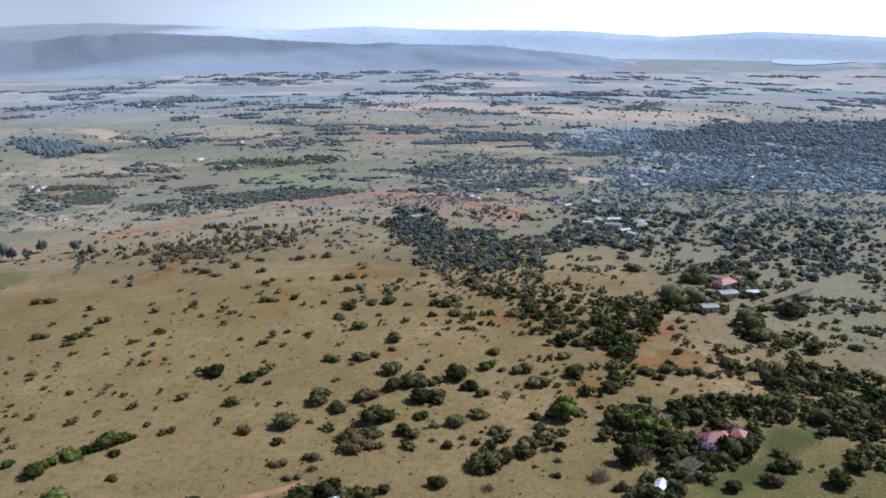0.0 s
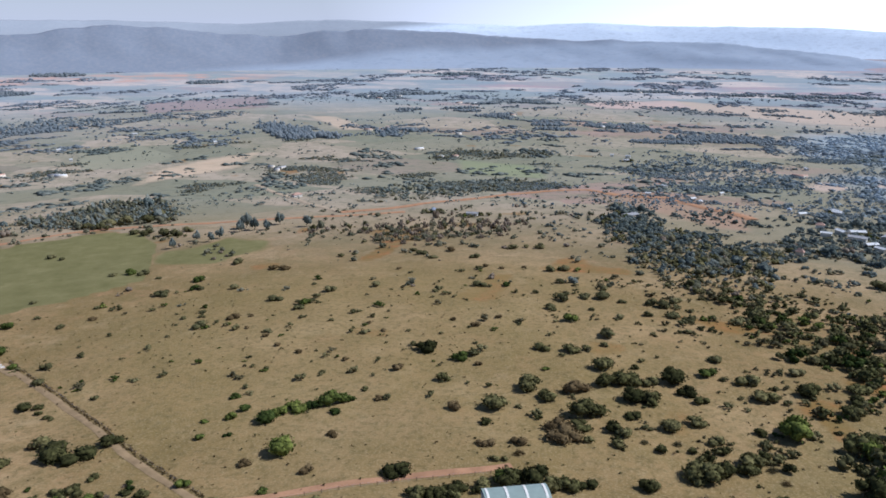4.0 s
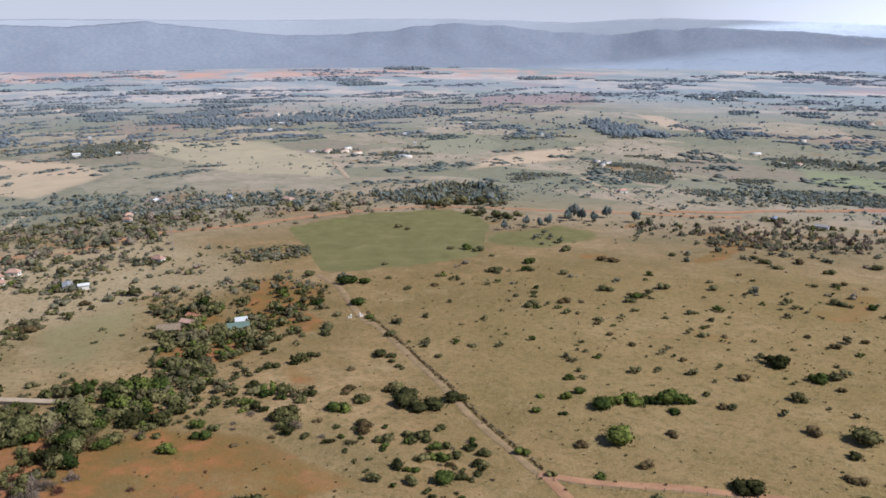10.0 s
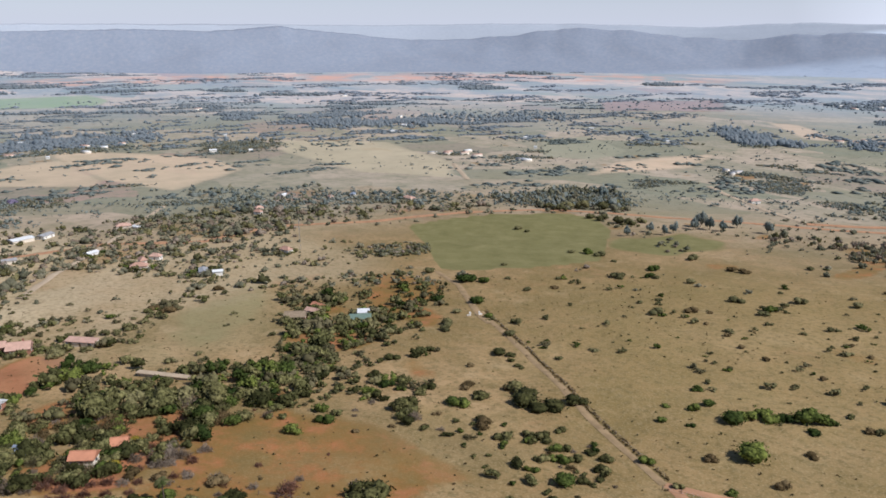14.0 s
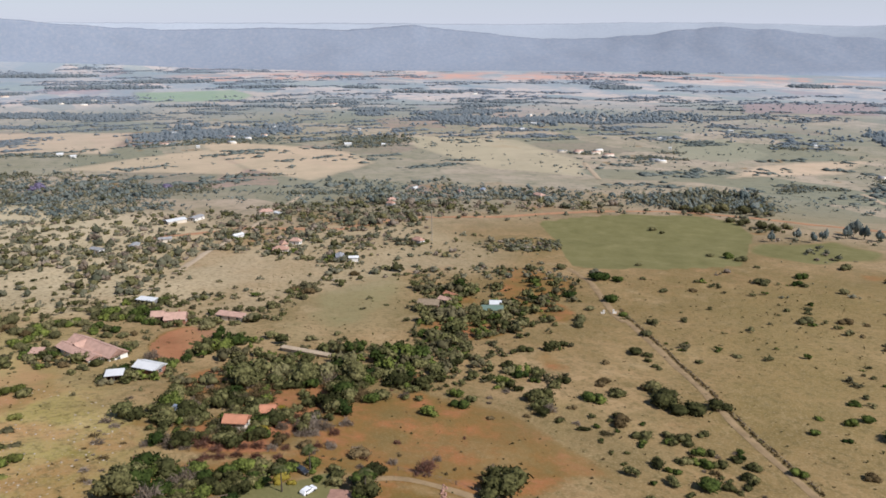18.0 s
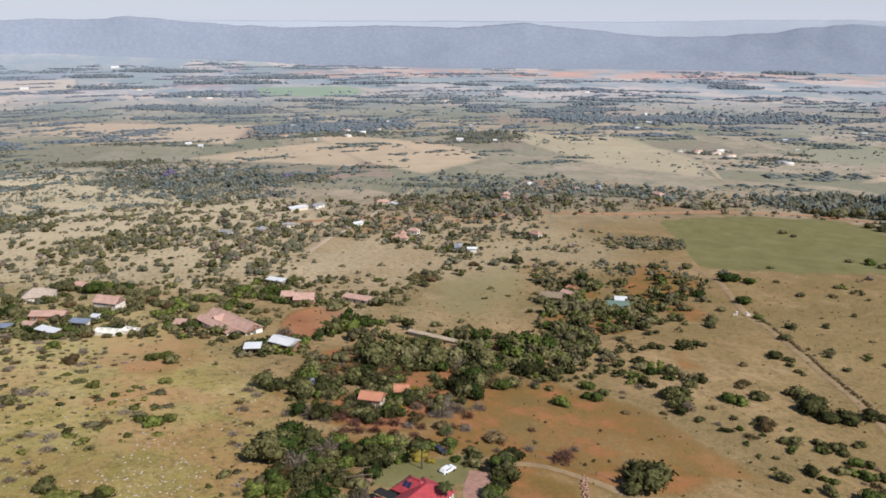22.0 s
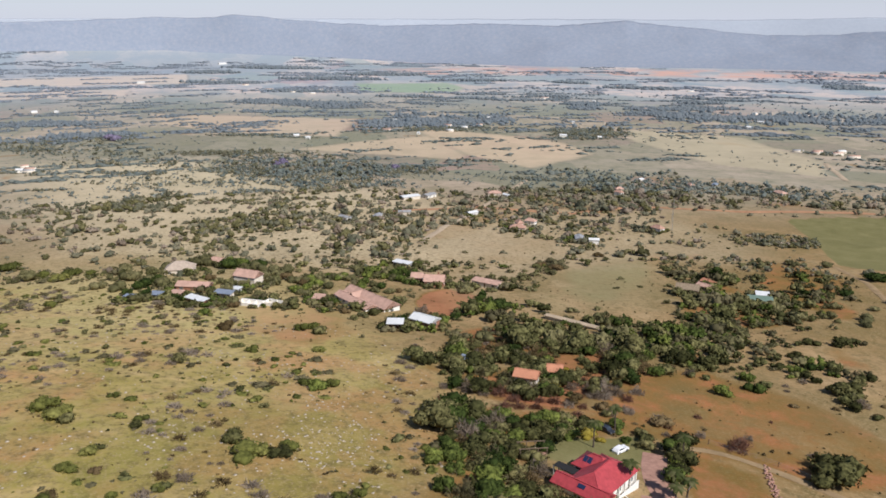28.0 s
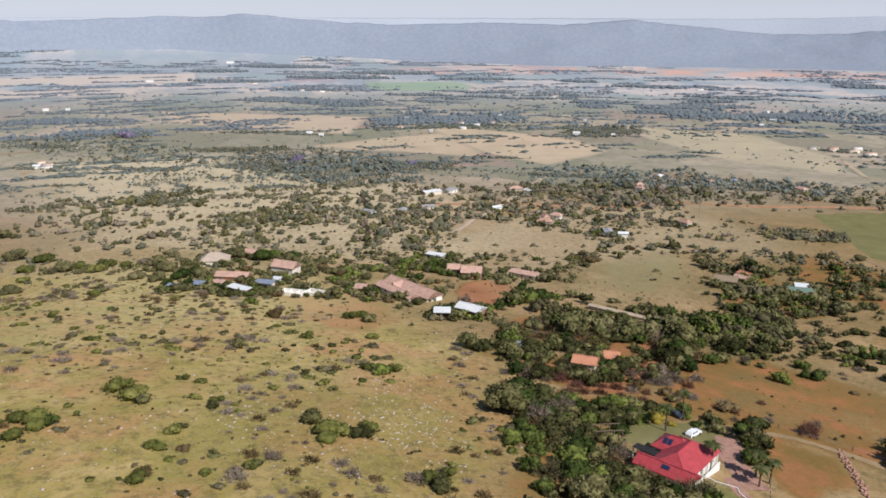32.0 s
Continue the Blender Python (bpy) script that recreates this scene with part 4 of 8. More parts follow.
# fields and bush ground of the valley that stand out by their colour
CROPS = [(OLIVE_FIELD, (0.25, 0.186, 0.07)), (CROP_PIVOT, (0.26, 0.34, 0.23)), (CROP_PLOUGH, (0.31, 0.24, 0.235)), (PALE_PLOTS, (0.5, 0.405, 0.26)), (OPEN_A, (0.46, 0.36, 0.235)), (OPEN_B, (0.35, 0.29, 0.158)), (PALE_WEST, (0.58, 0.48, 0.31)), (HILL_PASTURE, (0.54, 0.44, 0.2)), (HILL_LOW, (0.235, 0.175, 0.055)), (DARK_VELD, (0.2, 0.145, 0.062)), (CROP_PASTURE, (0.29, 0.28, 0.195)), (CROP_SAND_A, (0.56, 0.42, 0.29)), (CROP_SAND_B, (0.53, 0.41, 0.3)),
         (CROP_SAND_C, (0.56, 0.43, 0.31)), (CROP_SAND_D, (0.52, 0.38, 0.3)), (CROP_TAN, (0.50, 0.39, 0.3)), (CROP_PINK, (0.54, 0.40, 0.34)), (CROP_STUBBLE_A, (0.55, 0.46, 0.38)), (CROP_STUBBLE_B, (0.52, 0.44, 0.37)),
         (CROP_STUBBLE_C, (0.50, 0.39, 0.28)), (CROP_GREEN, (0.25, 0.27, 0.15)), (CROP_STUBBLE_D, (0.52, 0.40, 0.27)), (CROP_STUBBLE_E, (0.5, 0.39, 0.265)), (HAZED_SCRUB, (0.285, 0.325, 0.36)), (CROP_PASTURE_B, (0.43, 0.365, 0.245)),
         # BUSHLAND and FAR_BUSH: undergrowth with crown shade and blue haze painted in
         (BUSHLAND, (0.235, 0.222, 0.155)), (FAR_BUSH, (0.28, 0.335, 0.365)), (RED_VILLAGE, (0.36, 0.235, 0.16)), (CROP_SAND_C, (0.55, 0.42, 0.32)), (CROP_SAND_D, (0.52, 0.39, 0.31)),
         (DARK_PATCH, (0.2, 0.145, 0.058)), (SHRUB_WEST, (0.4, 0.32, 0.2)), (PALE_BANK, (0.42, 0.3, 0.19)), (OLIVE_SLOPE, (0.17, 0.138, 0.055)), (GREEN_LOW, (0.105, 0.1, 0.03)), (GREEN_RIGHT, (0.06, 0.072, 0.017)), (FRONT_LAWN, (0.13, 0.15, 0.04))]


def build_ground():
    fine = np.arange(-40.0, 114.01, 0.28)
    angles = np.concatenate([fine, np.arange(120.0, 319.0, 6.0)])
    radii = np.concatenate([[0.01, 8, 20, 34, 48, 62], 70 * 1.0155 ** np.arange(0, 276)])
    radii = radii[radii < 4860]
    A, R = np.meshgrid(angles, radii)
    X, Y = polar(A, R)
    x, y = X.ravel(), Y.ravel()
    v = np.stack([x, y, top(x, y)], -1)
    na, nr = len(angles), len(radii)
    i, j = np.meshgrid(np.arange(nr - 1), np.arange(na), indexing="ij")
    j2 = (j + 1) % na
    f = np.stack([i * na + j, (i + 1) * na + j, (i + 1) * na + j2, i * na + j2], -1).reshape(-1, 4)
    me = mesh_of("ground", v, f, [M_GROUND], smooth=True)
    x, y = v[:, 0], v[:, 1]
    wob = vnoise(x, y, 18, 5) - 0.5
    wx, wy = x + wob * 14, y + (vnoise(x, y, 18, 6) - 0.5) * 14
    red = np.maximum.reduce([inside(RED_PLOT, wx, wy, 7) * (0.98 - 0.46 * inside(RED_PLOT, wx, wy, 30)), inside(RED_YARD, wx, wy, 3) * 1.0, inside(RED_YARD_B, wx, wy, 14) * 0.7, inside(RED_SLOPE, wx, wy, 10) * 0.78, inside(RED_STREAM, wx, wy, 6) * 0.62, inside(RED_CUT, x, y, 2) * 0.95, inside(RED_BANK, wx, wy, 6) * 0.66 * sstep(0.45, 0.65, vnoise(x, y, 14, 15)), inside(RED_FRONT, wx, wy, 4) * 0.7, inside(RED_EDGE, wx, wy, 5) * 0.95, inside(RED_PATH, wx, wy, 8) * 0.56 * sstep(0.4, 0.6, vnoise(x, y, 16, 16)),
                             inside(THICKET_F, wx, wy, 6) * 0.6, inside(THICKET_G, wx, wy, 8) * 0.75 * sstep(0.45, 0.7, vnoise(x, y, 26, 9)), inside(THICKET_A, wx, wy, 8) * 0.6 * sstep(0.5, 0.75, vnoise(x, y, 30, 10)), inside(THICKET_E, wx, wy, 6) * 0.75 * sstep(0.4, 0.7, vnoise(x, y, 20, 13)), inside(THICKET_I, wx, wy, 8) * 0.34 * vnoise(x, y, 40, 8) * 1.5, inside(THICKET_N, wx, wy, 8) * 0.5 * vnoise(x, y, 40, 8)])
    spots = sstep(0.80, 0.9, vnoise(x, y, 34, 11)) * sstep(0.4, 0.6, vnoise(x, y, 150, 12)) * 0.55
    red = np.clip(np.maximum(red, spots), 0, 1)
    green = np.maximum.reduce([inside(GREEN_FIELD, x + wob * 4, y, 2), inside(GREEN_STRIP, wx, wy, 10) * 0.75, inside(LAWN, wx, wy, 2) * 0.8, inside(GREEN_RIGHT, wx, wy, 7) * 0.75,
                               inside(WEST_LAWN, wx, wy, 14) * 0.5])
    hill = inside(HILLSIDE, wx, wy, 16)
    hill = np.maximum(hill, 0.8 * sstep(150, 60, np.hypot(x + 60, y + 40)))
    col = np.stack([red, green, hill, np.ones(len(x))], -1)
    a = me.attributes.new("cover", "FLOAT_COLOR", "POINT")
    a.data.foreach_set("color", col.astype(np.float32).ravel())
    rc = np.hypot(x - CX, y - CY)
    az = np.degrees(np.arctan2(-(x - CX), y - CY))
    plainz = np.maximum(sstep(400, 1000, rc + 260 * (vnoise(x, y, 260, 21) - 0.5)), inside(PALE_FIELD, wx, wy, 10))
    # from about 1500 m out the ground takes the painted haze colours
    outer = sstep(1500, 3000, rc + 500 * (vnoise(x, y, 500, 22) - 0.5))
    loamy = sstep(3350, 3500, rc) * (1 - sstep(3800, 3980, rc)) * sstep(24, 32, az) * (1 - sstep(72, 80, az)) * sstep(0.35, 0.75, vnoise(az * 30, rc * 0.5, 45, 23) * 0.6 + vnoise(az * 30, rc, 14, 24) * 0.4)
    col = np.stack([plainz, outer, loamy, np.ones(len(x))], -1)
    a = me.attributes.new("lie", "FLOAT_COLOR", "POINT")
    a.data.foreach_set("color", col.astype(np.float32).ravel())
    crop = np.zeros((len(x), 4))
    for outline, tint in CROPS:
        w = inside(outline, x + wob * 6, y, 24 if outline in (DARK_PATCH, OLIVE_SLOPE, SHRUB_WEST) else 3 if outline in (GREEN_RIGHT, FRONT_LAWN) else 60 if outline in (HAZED_SCRUB, HILL_PASTURE, FAR_BUSH, BUSHLAND, OLIVE_FIELD, PALE_WEST) else 16 if outline in (HILL_PASTURE, HILL_LOW, PALE_PLOTS, DARK_VELD, OPEN_A, OPEN_B) else 8)[:, None] * (0.85 if outline in (HAZED_SCRUB, PALE_WEST, PALE_PLOTS, HILL_PASTURE) else 0.55 if outline in (OLIVE_FIELD, OPEN_A, OPEN_B) else 0.75 if outline in (DARK_PATCH, OLIVE_SLOPE, SHRUB_WEST) else 0.45 if outline is HILL_LOW else 1.0)
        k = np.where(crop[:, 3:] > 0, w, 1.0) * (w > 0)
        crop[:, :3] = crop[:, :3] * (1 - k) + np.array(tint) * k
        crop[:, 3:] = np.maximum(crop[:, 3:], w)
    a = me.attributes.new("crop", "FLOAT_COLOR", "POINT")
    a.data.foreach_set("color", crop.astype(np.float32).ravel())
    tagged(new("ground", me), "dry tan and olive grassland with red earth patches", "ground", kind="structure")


build_ground()


def ridge(name, label, material, foot, crest, back, line, depth, rough, seed, haze_at=(60, 80, 95, 120), haze_to=(0.06, 0.2, 0.42, 0.5)):
    """A range of hills: line holds bearing and crest height over the camera's level, in thousandths of the distance."""
    az = np.arange(-75.0, 140.01, 0.25)
    h = np.interp(az, [p[0] for p in line], [p[1] for p in line])
    h = h + (vnoise(az * 10, az * 0, 17, seed) - 0.5) * rough
    bushy = (vnoise(az * 10, az * 0, 2.2, seed + 6) - 0.5) * rough * 0.3 + (vnoise(az * 10, az * 0, 5, seed + 1) - 0.5) * rough * 0.4      # uneven skyline
    foot, crest = (np.interp(az, [-75, 0, 20, 65, 80, 92, 140], q) if np.ndim(q) else np.full(len(az), q) for q in (foot, crest))
    rows, scrub = [], []
    steps = np.concatenate([np.linspace(0, 1, 22), [1.25]])
    for s in steps:
        r = foot + (crest - foot) * min(s, 1) ** 0.8 + (back if s > 1 else 0)
        r = r + (vnoise(az * 10 + s * 14, np.full_like(az, s * 30), 34, seed + 2) - 0.5) * 30 * min(s, 1)
        x, y = polar(az, np.minimum(r, 4840))
        crown = HC + (h + bushy * min(s, 1) ** 6) / 1000 * crest
        low = ground(x, y) - 6
        prof = min(s, 1) ** 1.15
        along, up = az * 77, min(s, 1) * 420        # spurs come down slantwise, to either side
        spur = ((vnoise(along + up * 1.1, up * 0.8 + along * 0, 300, seed + 3) - 0.5) * depth + (vnoise(along - up * 1.3, up * 0.7 + along * 0, 170, seed + 7) - 0.5) * depth * 0.5 + (vnoise(x, y, 60, seed + 4) - 0.5) * depth * 0.14) * math.sin(math.pi * min(s, 1)) * float(sstep(0.12, 0.4, np.array(min(s, 1))))
        z = low + (np.maximum(crown - low, 4)) * prof + spur if s <= 1 else crown - 60
        rows.append(np.stack([x, y, z], -1))
        # 0 where the painted haze tone covers the slope, 1 where scrub shows
        scrub.append(np.clip((min(s, 1) - np.interp(az, haze_at, haze_to)) / 0.22, 0, 1))
    n, k = len(steps), len(az)
    i, j = np.meshgrid(np.arange(n - 1), np.arange(k - 1), indexing="ij")
    f = np.stack([i * k + j + 1, (i + 1) * k + j + 1, (i + 1) * k + j, i * k + j], -1).reshape(-1, 4)
    me = mesh_of(name, np.concatenate(rows), f, [material], smooth=True)
    a = me.attributes.new("scrub", "FLOAT", "POINT")
    a.data.foreach_set("value", np.concatenate(scrub).astype(np.float32))
    return tagged(new(name, me), label, "hills", kind="structure")


NEAR_CRESTS = [(-75, -60), (-35, -60), (-24, -56), (-16, -44), (-10, -30), (-4, -20), (3.6, -17), (6, -19), (10, -14), (14.7, -8), (19.7, -4), (23.4, -6), (27, -12),
               (31, -9), (35.4, -2), (39.2, 1), (42.2, -7), (45.6, -12), (51, -14), (55.8, -4), (59.5, 3), (64.5, -3), (70, 0), (77, -2), (82.4, 4), (86, 9), (93, 6), (97.4, 3), (110, 0), (140, -5)]
FAR_CRESTS = [(-75, -6), (-30, -8), (-22, -2), (-16, -9), (-10, -2), (-5, -1), (0, -1), (5, 3), (10, 0), (17, 4), (23, 7), (30, 2), (39, 6), (45, 6), (52, 4), (60, 5), (77, 6), (86, 6), (110, 5), (140, 4)]
# both ranges fade to their pale haze colour towards the sun
ridge("backdrop_hills", "scrub covered hills across the valley, blue-grey with painted haze", M_HILL, (4300, 4150, 3950, 3980, 4400, 4640, 4680), (4500, 4450, 4420, 4420, 4600, 4740, 4760), 40, NEAR_CRESTS, 28, 3.0, 31, (-25, 0, 40, 60, 120), (1.6, 0.9, -0.3, -0.3, -0.3))
ridge("backdrop_range", "remote hill range, pale with painted haze", M_HILLFAR, (4540, 4520, 4500, 4500, 4640, 4780, 4790), 4815, 30, FAR_CRESTS, 6, 1.5, 41, (-10, 15, 35, 60), (1.4, 0.9, -0.4, -0.4))


def strip(name, label, line, width, material, lift=0.12, category="road", wander=0.6):
    """A track that lies on the ground along a line of places."""
    pts = [np.array(p, float) for p in line]
    path = []
    for a, b in zip(pts, pts[1:]):
        n = max(2, int(np.linalg.norm(b - a) / 3))
        path += [a + (b - a) * i / n for i in range(n)]
    path.append(pts[-1])
    path = np.array(path)
    for _ in range(6):
        path[1:-1] = (path[:-2] + 2 * path[1:-1] + path[2:]) / 4
    d = np.gradient(path, axis=0)
    d /= np.linalg.norm(d, axis=1)[:, None] + 1e-9
    side = np.stack([-d[:, 1], d[:, 0]], -1)
    s = np.arange(len(path)) * 3.0
    rows = []
    for k, e in enumerate((-1, -0.55, 0, 0.55, 1)):
        w = width / 2 * e + (vnoise(s, s * 0, 9, 50 + k) - 0.5) * wander * (1 if abs(e) == 1 else 0.3)
        p = path + side * w[:, None]
        z = top(p[:, 0], p[:, 1]) + lift * (0.35 if abs(e) == 1 else 1) - (0.05 if abs(e) == 0.55 else 0)
        rows.append(np.stack([p[:, 0], p[:, 1], z], -1))
    v = np.stack(rows, 1).reshape(-1, 3)
    n = len(path)
    i, j = np.meshgrid(np.arange(n - 1), np.arange(4), indexing="ij")
    f = np.stack([i * 5 + j, i * 5 + j + 1, (i + 1) * 5 + j + 1, (i + 1) * 5 + j], -1).reshape(-1, 4)[:, ::-1]
    return tagged(new(name, mesh_of(name, v, f, [material], smooth=True)), label, category, kind="structure")


strip("road_1", "straight tan dirt track beside a field boundary", TRACK_FENCE, 2.8, M_ROAD, 0.2)
strip("road_2", "reddish dirt farm road", ROAD_FARM, 3.2, M_REDROAD, 0.2)
strip("road_3", "reddish dirt farm road running downhill", ROAD_FARM_W, 3.2, M_REDROAD, 0.2)
strip("road_4", "pale dirt drive crossing red earth", [(-187, 60), (-189, 65)] + ROAD_HOUSE, 2.4, M_ROAD, 0.2)
strip("road_5", "red gravel main road past a green field", ROAD_MAIN, 9.0, M_REDROAD, 0.5, wander=2.0)
strip("road_6", "red gravel main road between bushes", ROAD_MAIN_E, 12.0, M_REDROAD, 0.8, wander=3.0)
strip("road_7", "pale dirt track across dry grass", ROAD_PALE, 7.0, M_PALEROAD, 0.6)
strip("road_8", "pale dirt track across a pasture", ROAD_VALLEY, 7.0, M_PALEROAD, 0.6)
strip("road_9", "pale dirt lane between plots", ROAD_WEST, 5.0, M_PALEROAD, 0.6)
strip("road_10", "tan dirt track past a gate", ROAD_GATE, 3.5, M_ROAD, 0.3)


def lake():
    az = np.linspace(-36, -23, 40)
    x0, y0 = polar(az, np.full(40, 4520.0) - 60 * np.sin(np.linspace(0, 9, 40)))
    x1, y1 = polar(az, np.full(40, 4660.0))
    v = np.concatenate([np.stack([x0, y0, ground(x0, y0) + 3], -1), np.stack([x1, y1, ground(x1, y1) + 3], -1)])
    j = np.arange(39)
    f = np.stack([j + 1, j, 40 + j, 41 + j], -1)[:, ::-1]
    tagged(new("water", mesh_of("water", v, f, [M_WATER])), "bright lake far off under haze", "lake", kind="structure")


lake()

# ---- plants ----


def part(name, me, parent, label=""):
    ob = new(name, me)
    ob.parent = parent
    return tagged(ob, label)


def ico(level):
    bm = bmesh.new()
    bmesh.ops.create_icosphere(bm, subdivisions=level, radius=1)
    v = np.array([q.co[:] for q in bm.verts])
    f = np.array([[q.index for q in p.verts] for p in bm.faces])
    bm.free()
    return v, f


ICO1, ICO2 = ico(1), ico(2)


def crown(seed, lobes, cards, size, flat=0.75, base=ICO2, spread=0.62, lift=0.35, jit=0.28, core=0.86, bough=1.0):
    """A crown of radius 1: uneven boughs with many small leaf sprays standing out of them. Arrays of triangles."""
    rng = np.random.default_rng(seed)
    vs, fs, n = [], [], 0
    for k in range(lobes):
        a, d = rng.uniform(0, 6.283), math.sqrt(rng.uniform(0.02, 1)) * spread
        r = rng.uniform(0.34, 0.58) * (1.1 - 0.4 * d) * bough
        c = np.array([d * math.cos(a), d * math.sin(a), lift + rng.uniform(0.0, 0.55) * (1.1 - d)])
        v, f = base
        wave = rng.uniform(2, 5, 3)
        swell = 1 + jit * 0.6 * np.sin(v @ wave + rng.uniform(0, 6)) [:, None] + rng.uniform(-jit, jit, (len(v), 1)) * 0.55
        vs.append(v * swell * r * core * np.array([1, 1, flat]) + c)
        fs.append(f + n)
        n += len(v)
        if not cards:
            continue
        u = rng.normal(size=(cards, 3))
        u /= np.linalg.norm(u, axis=1)[:, None]
        u[:, 2] = np.abs(u[:, 2]) - 0.25
        p = c + u * r * np.array([1, 1, flat]) * rng.uniform(0.8, 1.3, (cards, 1))
        t = rng.normal(size=(2, cards, 3))
        t /= np.linalg.norm(t, axis=2)[:, :, None]
        q = size * rng.uniform(0.5, 1.4, (cards, 1))
        four = np.stack([p - t[0] * q, p + t[0] * q * 0.9 + t[1] * q * 0.3, p + t[1] * q * 1.1, p - t[1] * q * 0.8 + t[0] * q * 0.2], 1)
        vs.append(four.reshape(-1, 3))
        fs.append((np.array([[0, 1, 2], [0, 3, 1]])[None] + 4 * np.arange(cards)[:, None, None]).reshape(-1, 3) + n)
        n += 4 * cards
    return np.concatenate(vs), np.concatenate(fs)


def brush(seed, count, size=0.07, flat=0.8):
    """A leafless or thin-leaved dome: fine slivers of twig all through it, open to the light."""
    rng = np.random.default_rng(seed)
    u = rng.normal(size=(count, 3))
    u /= np.linalg.norm(u, axis=1)[:, None]
    u[:, 2] = np.abs(u[:, 2])
    lump = 0.75 + 0.3 * np.sin(u[:, 0] * 4 + seed) * np.cos(u[:, 1] * 5 + seed)
    p = u * (rng.uniform(0.15, 1, (count, 1)) ** 0.45) * lump[:, None] * np.array([1, 1, flat])
    d = u + rng.normal(size=(count, 3)) * 0.5
    d /= np.linalg.norm(d, axis=1)[:, None]
    w = np.cross(d, rng.normal(size=(count, 3)))
    w /= np.linalg.norm(w, axis=1)[:, None]
    q = size * rng.uniform(0.6, 1.4, (count, 1))
    v = np.stack([p - d * q * 1.6 - w * q * 0.35, p - d * q * 1.6 + w * q * 0.35, p + d * q * 2.2], 1).reshape(-1, 3)
    v[:, 2] = np.maximum(v[:, 2], -0.03)
    return v, np.arange(3 * count).reshape(-1, 3)


def trunk(seed, height=0.5, limbs=3, r=0.05):
    """A tapered stem with a few limbs."""
    rng = np.random.default_rng(seed)
    vs, fs, n = [], [], 0

    def tube(a, b, r0, r1):
        nonlocal n
        d = (b - a) / np.linalg.norm(b - a)
        u = np.cross(d, [0.3, 0.9, 0.1])
        u /= np.linalg.norm(u)
        w = np.cross(d, u)
        k = np.arange(6) * math.pi / 3
        ring = np.cos(k)[:, None] * u + np.sin(k)[:, None] * w
        vs.append(np.concatenate([a + ring * r0, b + ring * r1]))
        for i in range(6):
            j = (i + 1) % 6
            fs.append([[n + i, n + j, n + 6 + j], [n + i, n + 6 + j, n + 6 + i]])
        n += 12

    mid = np.array([rng.uniform(-0.06, 0.06), rng.uniform(-0.06, 0.06), height * 0.55])
    tube(np.array([0, 0, -0.12]), mid, r, r * 0.75)
    for k in range(limbs):
        a = k * 6.283 / limbs + rng.uniform(-0.5, 0.5)
        end = mid + np.array([math.cos(a) * 0.32, math.sin(a) * 0.32, height * rng.uniform(0.55, 0.85)])
        tube(mid, end, r * 0.6, r * 0.25)
    return np.concatenate(vs), np.concatenate([np.array(q) for q in fs])


LEAVES = {"d": M_HAZEOLIVE, "h": M_HILLBUSH, "o": M_OLIVE, "g": M_GREEN, "b": M_BROWN, "r": M_RUST, "m": M_MAUVE, "y": M_YELLOW, "e": M_GUM, "k": M_TWIG}
CROWNS = [crown(100 + i, 5 + i % 3, 66, 0.078, base=ICO2, lift=0.24, spread=0.62, jit=0.3, core=0.8, bough=1.2) for i in range(7)]
NEARCROWN = [crown(120 + i, 4 + i % 3, 56, 0.09, base=ICO1, lift=0.3, spread=0.6, jit=0.28, core=0.84, bough=1.22) for i in range(8)]
BRUSH = [brush(150 + i, 520) for i in range(4)]
THINBRUSH = [brush(160 + i, 150, 0.12, 0.7) for i in range(5)]
TALL = [crown(140 + i, 8, 42, 0.09, base=ICO1, flat=1.0, spread=0.85, lift=0.5) for i in range(3)]
TRUNKS = [trunk(170 + i) for i in range(3)]
_meshes = {}


def tree_mesh(kind, i, tall=False):
    key = (kind, i, tall)
    if key not in _meshes:
        v, f = TALL[i] if tall else (BRUSH[i % 4] if kind in "kr" else CROWNS[i])
        if tall:
            v = v * np.array([0.9, 0.9, 1.25])
        _meshes[key] = mesh_of("crown", v, f, [LEAVES[kind]])
    return _meshes[key]


def trunk_mesh(i):
    if ("trunk", i) not in _meshes:
        _meshes["trunk", i] = mesh_of("trunk", *TRUNKS[i], [M_BARK])
    return _meshes["trunk", i]


SAY = {"d": "olive tree among dry grass, paled by painted haze", "h": "yellow-green shrub on the stony slope", "o": "rounded dark olive bush in dry grass", "g": "leafy green bush in dry grass", "b": "brownish half-bare bush in dry grass", "r": "russet leaved shrub beside the trees",
       "m": "jacaranda tree in mauve blossom", "y": "yellowing garden tree beside a house", "e": "slim grey-green gum tree near the road", "k": "grey leafless tree among green ones"}
_first = {}
_rng = random.Random(7)


